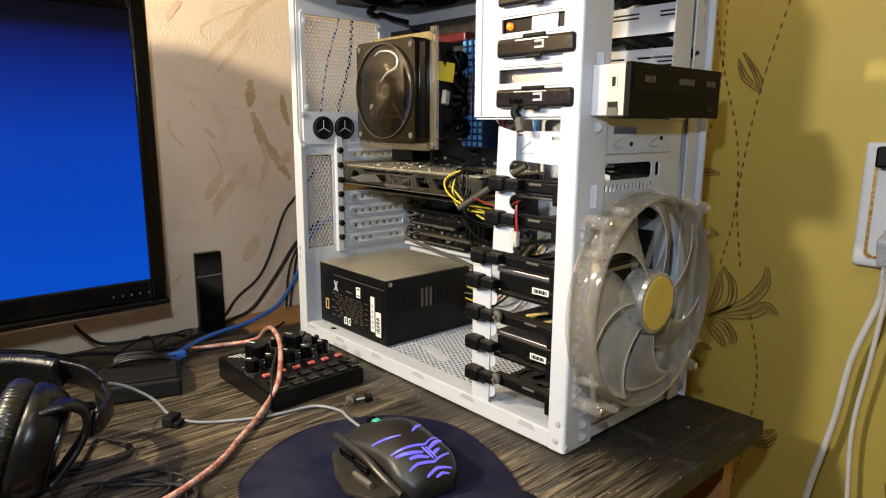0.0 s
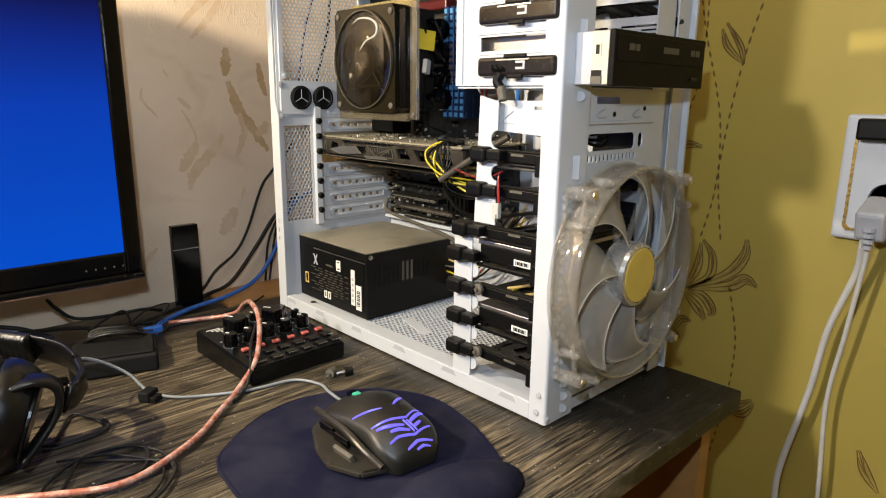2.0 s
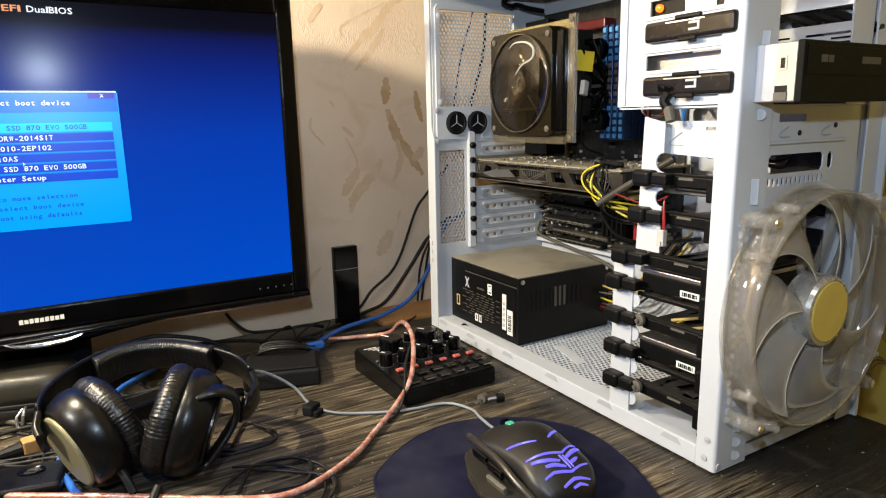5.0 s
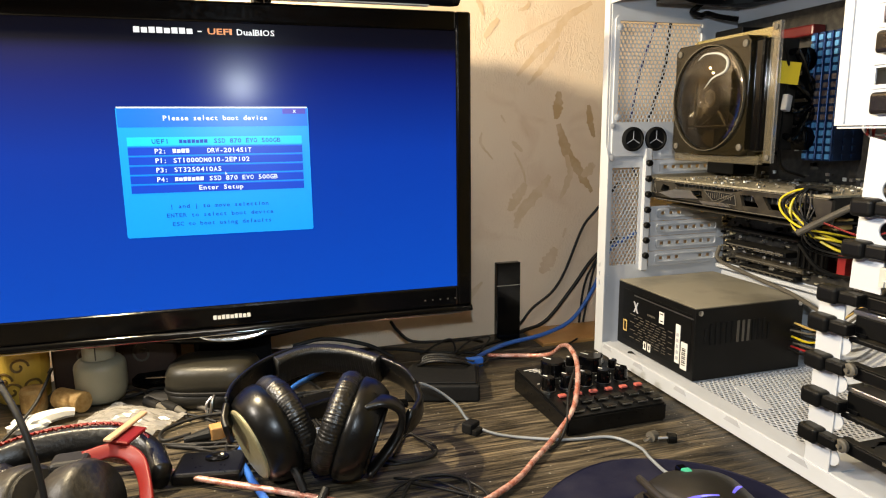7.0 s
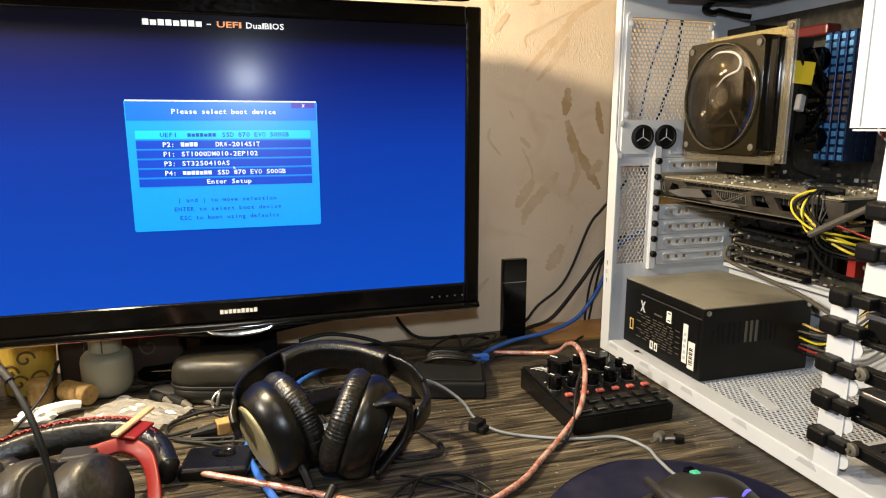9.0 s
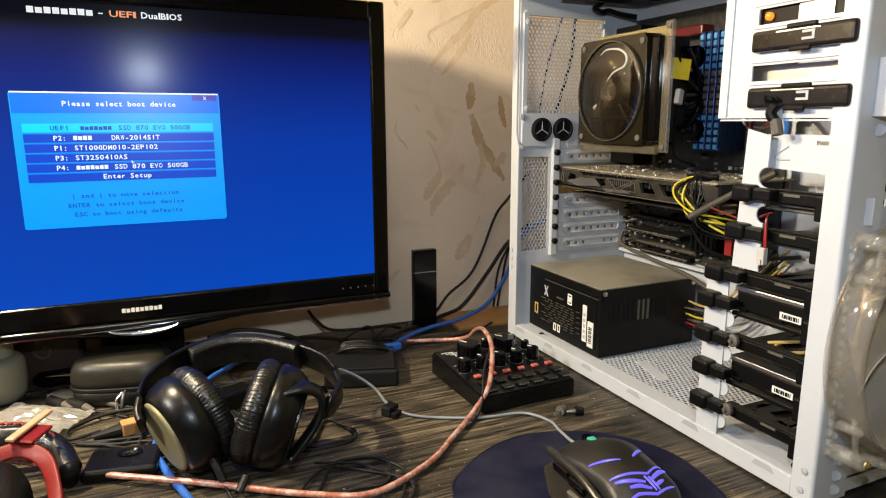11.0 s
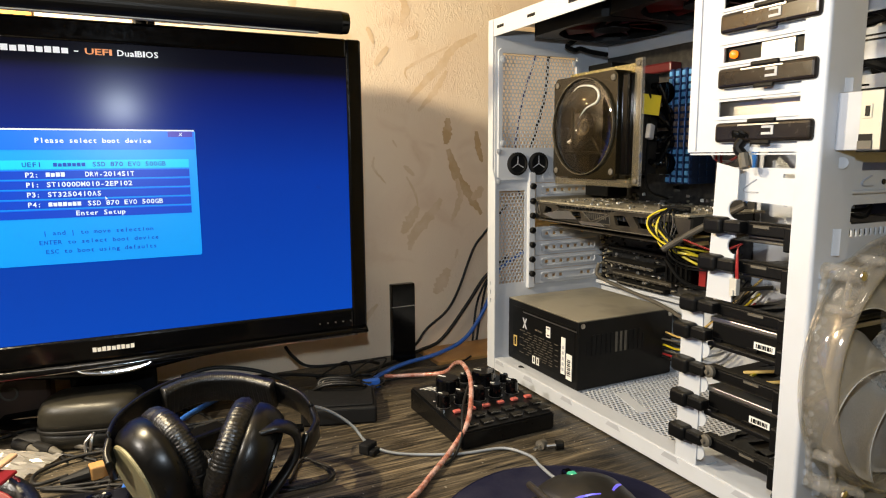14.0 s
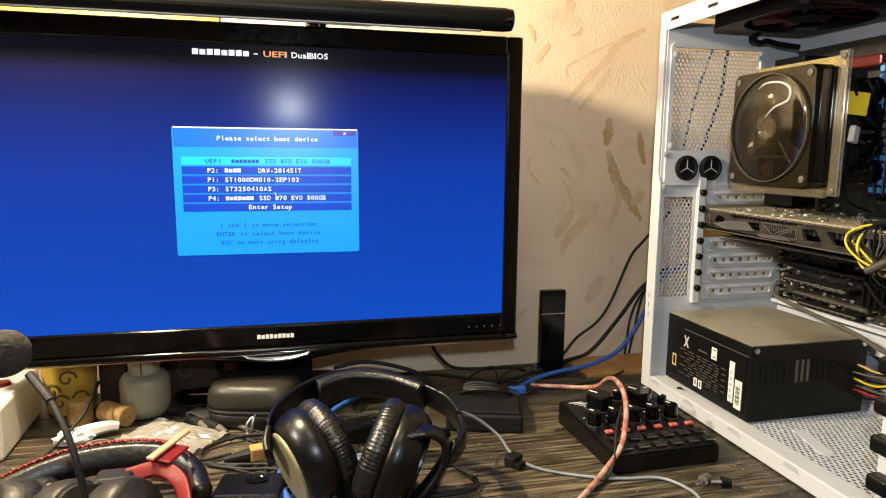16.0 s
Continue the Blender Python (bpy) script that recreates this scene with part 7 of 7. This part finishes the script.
part("zip", clamshell([(0.985, 0.0195), (1.0, 0.0202), (1.0, 0.0224), (0.985, 0.0232)], 0.0505, 0.0365), CORD, pouch, "black zip band")
part("zip_pull", tube([(0.012, -0.0385, 0.021), (0.012, -0.046, 0.018), (0.010, -0.048, 0.005), (0.006, -0.046, 0.002), (0.004, -0.042, 0.012), (0.010, -0.039, 0.02)], 0.0016, 6, 5), METAL, pouch, "metal zip pull")
tagged(link("teal_stub", moved(box(-0.003, 0.003, -0.003, 0.003, 0, 0.022, 0.001, 1), pose(-0.463, 0.418, ZD, 4, 0, 10)), material("teal_plastic", (0.03, 0.16, 0.15), 0.4)), "small teal plastic stub beside the pouch", "plug")

# jar, corks and small litter
jar = thing("plastic_jar", (-0.614, 0.500, ZD), label="milky plastic jar with a narrow neck", category="jar")
part("body", lathe([(0.018, 0), (0.0225, 0.003), (0.0258, 0.010), (0.0270, 0.018), (0.0270, 0.040), (0.0258, 0.045), (0.0225, 0.0488), (0.0180, 0.0502), (0.0, 0.0505)], 48), MILK, jar, smooth=True)
part("neck", lathe([(0.0170, 0.0506), (0.0170, 0.066), (0.0165, 0.0675), (0.0195, 0.0680), (0.0195, 0.0715), (0.0160, 0.0720), (0.0155, 0.0700), (0.0, 0.0700)], 32), MILK, jar, "pale screw neck")
part("seam", box(-0.0006, 0.0006, -0.0176, -0.0168, 0.052, 0.067), MS, jar)
for at, rx, rz in (((-0.656, 0.490, ZD + 0.0115), 90, 52), ((-0.681, 0.491, ZD), 0, 0)):
    ck = link("wine_cork", lathe([(0.0105, 0), (0.0115, 0.001), (0.0112, 0.020), (0.0115, 0.037), (0.0105, 0.038), (0.0, 0.038)] if rx else [(0.0125, 0), (0.013, 0.001), (0.013, 0.022), (0.011, 0.026), (0.0, 0.028)], 24), CORK)
    ck.matrix_world = pose(*at, rx, 0, rz)
    tagged(ck, "brown wine cork lying on the desk" if rx else "brown wine cork standing on the desk", "cork", "corks")
scrap = thing("white_plastic_scrap", (-0.668, 0.436, ZD), 30, label="torn crumpled piece of white plastic on the desk", category="scrap")
flk = bmesh.new()
bmesh.ops.create_icosphere(flk, subdivisions=3, radius=1)
for v in flk.verts:
    k = 1 + 0.45 * noise.noise(v.co * 1.7) + 0.2 * noise.noise(v.co * 4.1)
    v.co = Vector((0.020 * v.co.x * k, 0.014 * v.co.y * k, max(0.0, 0.007 + 0.008 * v.co.z * k)))
part("flake", flk, PAPER, scrap)
part("tongue", tube([(0.0, 0.0, 0.008), (0.014, -0.002, 0.010), (0.028, -0.003, 0.010), (0.038, -0.004, 0.008)], lambda s: 0.0085 - 0.0035 * s, 7, 4), PAPER, scrap)
br = thing("ball_bearing", (-0.643, 0.412, ZD), label="small steel ball bearing ring", category="bearing")
part("outer_ring", plate(ring(0, 0, 0.013, 28), [ring(0, 0, 0.0095, 28)], 0.006), METAL, br)
part("inner_ring", plate(ring(0, 0, 0.0065, 24), [ring(0, 0, 0.004, 24)], 0.006), METAL, br)
part("shield", plate(ring(0, 0, 0.0094, 28), [ring(0, 0, 0.0066, 24)], 0.0045), RUBBER, br)
bag = bmesh.new()
brn = random.Random(3)
N = 16
gr = [[bag.verts.new((-0.048 + 0.096 * i / N + brn.uniform(-1, 1) * 0.0012, -0.030 + 0.06 * j / N, 0.003 + 0.010 * math.sin(math.pi * i / N) * math.sin(math.pi * j / N) + brn.uniform(0, 0.0035))) for j in range(N + 1)] for i in range(N + 1)]
for i in range(N):
    for j in range(N):
        bag.faces.new((gr[i][j], gr[i + 1][j], gr[i + 1][j + 1], gr[i][j + 1]))
bmesh.ops.solidify(bag, geom=bag.faces[:], thickness=0.0015)
bg = link("zip_bag", bag, FROST, smooth=False)
bg.matrix_world = pose(-0.574, 0.419, ZD, 0, 0, -36)
tagged(bg, "crumpled clear plastic bag on the desk", "bag")
wp = thing("wooden_plug", (-0.478, 0.360, ZD + 0.006), 12, label="small plug with a wooden sleeve on a looped lead", category="plug")
part("sleeve", box(-0.014, 0.014, -0.007, 0.007, -0.006, 0.007, 0.0015, 2), material("light_wood", (0.52, 0.27, 0.09), 0.5, spots=0.5, scale=80), wp, "light wood sleeve")
part("tip", tube([(-0.038, 0.002, -0.002), (-0.026, 0.001, -0.001), (-0.014, 0, 0)], lambda s: 0.003 + 0.0035 * s, 10, 6), CORD, wp)
cable("plug_lead", [(-0.510, 0.366, 0.754), (-0.535, 0.360, 0.754), (-0.536, 0.385, 0.754), (-0.50, 0.402, 0.756), (-0.455, 0.395, 0.756), (-0.44, 0.37, 0.753), (-0.46, 0.345, 0.7525), (-0.51, 0.343, 0.7525), (-0.528, 0.352, 0.7525)], 0.0018, CORD, "black looped plug lead")
for i, (x, y, rz) in enumerate(((-0.555, 0.452, -50), (-0.535, 0.436, -48), (-0.515, 0.440, -44))):
    pg = thing("jack_adapter", (x, y, ZD + 0.006), rz, label="black audio jack adapter lying on the desk", category="adapter", group="jack adapters")
    part("body", rod((-0.012, 0, 0), (0.010, 0, 0), 0.0058, 14, 0.005), CORD, pg)
    part("ribs", rod((0.010, 0, 0), (0.024, 0, -0.002), 0.0042, 12, 0.0025), GREYW, pg)
    part("tail", tube([(0.024, 0, -0.002), (0.045, 0.004, -0.003), (0.065, 0.0 + 0.006 * i, -0.004)], 0.0014, 6, 5), CORD, pg)
tagged(link("flat_adapter", moved(box(-0.018, 0.018, -0.010, 0.010, 0, 0.009, 0.002, 2), pose(-0.548, 0.470, ZD, 0, 0, -35)), GREYW), "flat grey plug adapter beside the pouch", "adapter")
tagged(link("white_usb_stick", moved(box(-0.011, 0.011, -0.006, 0.006, 0, 0.006, 0.001, 1), pose(-0.385, 0.318, 0.757, 0, 0, 12)), PAPER), "white plug among the cables", "plug")
tagged(link("usb_adapter", moved(box(-0.014, 0.014, -0.009, 0.009, 0, 0.012, 0.002, 2), pose(-0.400, 0.300, ZD, 0, 0, 15)), CORD), "black plug among the cables", "plug")
tagged(link("power_brick", moved(box(-0.030, 0.030, -0.012, 0.012, 0, 0.020, 0.003, 2), pose(-0.395, 0.375, ZD, 0, 0, 24)), SATIN), "black plug block behind the headphones", "adapter")
for i in range(7):
    a = 0.35 * i
    cable("loose_lead", [(-0.55 + 0.02 * i, 0.36 - 0.01 * i, 0.7525), (-0.51 + 0.012 * i, 0.345 - 0.012 * (i % 3), 0.7535), (-0.47, 0.335 - 0.010 * i, 0.7545), (-0.43 + 0.008 * i, 0.33 - 0.02 * (i % 4), 0.7535), (-0.40, 0.36 + 0.01 * i, 0.7525)], 0.0014 + 0.0004 * (i % 2), CORD, "black lead in the tangle on the desk")
for i in range(6):
    cable("loose_lead", [(-0.62 + 0.03 * i, 0.49, 0.7525), (-0.58 + 0.03 * i, 0.50 - 0.01 * i, 0.757 + 0.002 * i), (-0.54 + 0.03 * i, 0.46 + 0.01 * (i % 3), 0.754), (-0.45 + 0.02 * i, 0.44 - 0.012 * i, 0.754), (-0.36 + 0.01 * i, 0.43, 0.756)], 0.0020, CORD, "black lead behind the headphones")
for i in range(2):
    cable("loose_lead", [(-0.335 + 0.012 * i, 0.225 - 0.012 * i, 0.7525), (-0.300 + 0.006 * i, 0.205 - 0.016 * i, 0.7535), (-0.275 + 0.008 * i, 0.165 - 0.006 * i, 0.7525), (-0.30, 0.128 - 0.008 * i, 0.7530 + 0.0008 * i), (-0.345, 0.135 - 0.010 * i, 0.7525), (-0.37 - 0.01 * i, 0.165, 0.7525)], 0.0011 + 0.0002 * (i % 2), CORD, "thin black lead coiled on the desk")
dv = thing("belt_pack", (-0.487, 0.288, ZD), -10, label="flat black remote with an oval hole", category="remote")
part("body", box(-0.030, 0.030, -0.022, 0.022, 0, 0.011, 0.004, 3), SATIN, dv)
part("oval_button", moved(lathe([(0.009, 0), (0.0085, 0.0015), (0.006, 0.0006), (0.0, 0.0006)], 24), pose(0.004, 0.006, 0.0108) @ Matrix.Diagonal((1.2, 0.8, 1, 1))), GLOSS, dv)

# headset with red trim, lying in front
hs = thing("gaming_headset", label="black gaming headset with red yokes and stitching", category="headset")
hb = [(-0.700, 0.285, 0.764), (-0.672, 0.301, 0.774), (-0.640, 0.315, 0.780), (-0.600, 0.320, 0.782), (-0.562, 0.315, 0.780), (-0.538, 0.298, 0.772), (-0.526, 0.268, 0.764)]
band(hb, 0.024, 0.016, Vector((0.1, 0.35, 1)), LEATHER, "headband", hs, "black leather headband")
st_ = spline([(x, y + 0.004, z + 0.0135) for x, y, z in hb], 12)
for i, (a, b) in enumerate(zip(st_, st_[1:])):
    if 6 < i < 60:
        part("stitch", rod(a + Vector((0, 0.001, 0.0008 * (i % 2))), b + Vector((0, -0.001, -0.0006 * (i % 2))), 0.0012, 6), REDM, hs, "red stitch")
part("trim_line", tube([(x, y + 0.007, z + 0.0125) for x, y, z in hb[:6]], 0.0014, 6, 8), REDM, hs, "red piping")
for at, n in (((-0.660, 0.248, 0.770), Vector((-0.75, -0.45, 0.5))), ((-0.616, 0.238, 0.770), Vector((0.72, -0.45, 0.5)))):
    ear_cup(Vector(at), n, hs, 0.034, DUSTL, 0, DUSTL)
part("outer_cup", moved(lathe([(0.030, -0.016), (0.0325, -0.010), (0.0325, 0.008), (0.028, 0.015), (0.0, 0.017)], 36), frame_to(Vector((0.85, -0.35, 0.35)), UPV, Vector((-0.574, 0.226, 0.773)))), DUSTL, hs, "black ear cup", smooth=True)
band([(-0.578, 0.252, 0.797), (-0.555, 0.257, 0.7985), (-0.537, 0.243, 0.793), (-0.528, 0.212, 0.780), (-0.527, 0.185, 0.760)], 0.012, 0.0032, Vector((0.2, 0.7, 0.7)), REDM, "red_yoke", hs, "glossy red yoke")
part("slider", moved(box(-0.0032, 0.0032, -0.034, 0.034, -0.0015, 0.0015, 0.0008, 1), pose(-0.551, 0.285, 0.806, -6, 8, -16)), material("pale_orange_plastic", (0.55, 0.34, 0.20), 0.35, spots=0.4), hs, "pale orange slider")
part("slider_sleeve", moved(box(-0.0085, 0.0085, -0.018, 0.018, -0.003, 0.0, 0.001, 1), pose(-0.5485, 0.274, 0.804, -6, 8, -16)), REDM, hs, "red slider sleeve")
part("hinge_block", box(-0.600, -0.572, 0.240, 0.262, 0.786, 0.801, 0.004, 3), CORD, hs)
boom = [(-0.566, 0.100, 0.792), (-0.566, 0.120, 0.830), (-0.574, 0.130, 0.874), (-0.592, 0.153, 0.899), (-0.608, 0.168, 0.912)]
part("mic_boom", tube([(-0.567, 0.19, 0.775), (-0.562, 0.135, 0.775)] + boom, 0.0020, 10, 8), CORD, hs, "bendable microphone boom", smooth=True)
part("boom_sleeve", tube(boom[-2:], 0.0027, 12, 4), CORD, hs)
foam = bmesh.new()
bmesh.ops.create_icosphere(foam, subdivisions=5, radius=0.0150)
for v in foam.verts:
    v.co *= 1 + 0.035 * noise.noise(v.co * 420) + 0.05 * noise.noise(v.co * 90)
FOAM = material("black_foam", (0.020, 0.018, 0.016), 0.95, spots=0.6, second=(0.045, 0.04, 0.035), scale=300, bump=1.0, bump_scale=900)
part("mic_foam", moved(foam, pose(-0.626, 0.183, 0.922)), FOAM, hs, "black foam windshield", smooth=True)
# left end: cup, dark bag, white box
cupm = thing("patterned_cup", (-0.702, 0.535, ZD), label="yellow cup with brown scrollwork", category="cup")
part("wall", lathe([(0.024, 0), (0.026, 0.002), (0.029, 0.066), (0.027, 0.066), (0.024, 0.004), (0.0, 0.004)], 32), material("yellow_glaze", (0.62, 0.40, 0.06), 0.35, spots=0.4), cupm)
for k, (a0, z0) in enumerate(((-1.4, 0.045), (-2.0, 0.030), (-1.0, 0.02), (-1.7, 0.018))):
    pts = []
    for j in range(14):
        a, rr = j * 0.55, 0.010 * (1 - j / 16)
        ang, z = a0 + rr * math.cos(a) / 0.028, z0 + rr * math.sin(a)
        pts.append((0.0282 * math.cos(ang), 0.0282 * math.sin(ang), z))
    part("scroll", tube(pts, 0.0014, 6, 3), BROWN, cupm, "brown scroll")
dbag = thing("dark_gift_bag", (-0.636, 0.545, ZD), label="dark brown bag with grey scrolls behind the jar", category="bag")
part("body", box(-0.036, 0.10, -0.012, 0.035, 0, 0.082, 0.004, 2), material("dark_brown_paper", (0.03, 0.014, 0.007), 0.5, spots=0.5, second=(0.05, 0.02, 0.01)), dbag)
for k, x in enumerate((0.0, 0.03, 0.062)):
    pts = [(x + 0.012 * (1 - j / 14) * math.cos(j * 0.6 + k), -0.0125, 0.04 + 0.014 * (1 - j / 14) * math.sin(j * 0.6 + k)) for j in range(12)]
    part("scroll", tube(pts, 0.0013, 6, 3), GREYW, dbag, "grey scroll")
wbx = thing("white_box", (-0.759, 0.480, ZD), 4, label="white cardboard box with a red spot", category="box")
part("body", box(-0.04, 0.030, -0.08, 0.05, 0, 0.055, 0.004, 2), PAPER, wbx)
part("red_spot", moved(lathe([(0.008, 0), (0.007, 0.004), (0.0, 0.005)], 20), pose(0.012, -0.01, 0.055)), REDM, wbx)
cable("thin_lead", [(-0.70, 0.36, 0.753), (-0.685, 0.40, 0.756), (-0.665, 0.44, 0.775), (-0.655, 0.47, 0.80), (-0.66, 0.48, 0.795)], 0.0016, CORD, "thin lead with a loop end beside the corks")
# framed orange print high on the wall behind the monitor
pr = thing("wall_print", (0, 0, 0), label="orange and yellow patterned print on the wall", category="picture")
part("sheet", box(-0.78, -0.525, YB - 0.004, YB, 1.198, 1.32), material("orange_print", (0.65, 0.34, 0.03), 0.5, spots=0.9, second=(0.30, 0.10, 0.01), scale=26), pr)

# power socket, plugs and cords on the yellow wall
sk = thing("wall_socket", (XR, -0.148, 0.960), label="white double socket with a brass trim line", category="socket")
part("plate", box(-0.012, 0, -0.045, 0.042, -0.066, 0.066, 0.004, 3), WHITE, sk)
part("trim", moved(plate(rect(-0.034, 0.031, -0.056, 0.056, 0.004), [rect(-0.031, 0.028, -0.053, 0.053, 0.004)], 0.0014), pose(-0.0134, 0, 0) @ FACE_X), material("brass", (0.70, 0.50, 0.18), 0.25, metal=1.0), sk, "brass trim line")
part("top_block", box(-0.028, -0.012, -0.034, 0.028, 0.040, 0.062, 0.003, 2), BLACK, sk, "black plug block")
part("outlet", moved(lathe([(0.020, 0), (0.020, 0.003), (0.017, 0.003), (0.016, 0.0), (0.0, 0.0)], 28), pose(-0.012, -0.006, -0.02, 0, -90)), WHITE, sk)
plug = thing("power_plug", (XR, -0.152, 0.930), label="grey moulded power plug in the socket", category="plug")
part("body", moved(box(-0.045, 0, -0.014, 0.014, -0.016, 0.016, 0.005, 3), pose(-0.013, 0, 0, 0, -18)), RECESS, plug)
for i in range(4):
    part("rib", moved(lathe([(0.0072 - 0.0008 * i, 0), (0.0072 - 0.0008 * i, 0.004)], 14), pose(-0.052, 0, -0.014 - 0.006 * i, 180)), RECESS, plug)
WCORD = material("white_cord", (0.70, 0.68, 0.62), 0.45, spots=0.3)
cable("socket_cable", [(0.325, -0.152, 0.925), (0.32, -0.147, 0.90), (0.333, -0.142, 0.863), (0.336, -0.124, 0.795), (0.336, -0.115, 0.720), (0.336, -0.097, 0.618), (0.336, -0.096, 0.56), (0.34, -0.10, 0.40), (0.34, -0.11, 0.0)], 0.0036, WCORD, "thick white cord hanging from the socket", 10)
cable("socket_cable", [(0.318, -0.152, 0.900), (0.325, -0.150, 0.876), (0.335, -0.141, 0.794), (0.338, -0.133, 0.711), (0.338, -0.139, 0.601), (0.34, -0.145, 0.40), (0.34, -0.15, 0.0)], 0.0026, WCORD, "thin white cord hanging from the socket", 10)
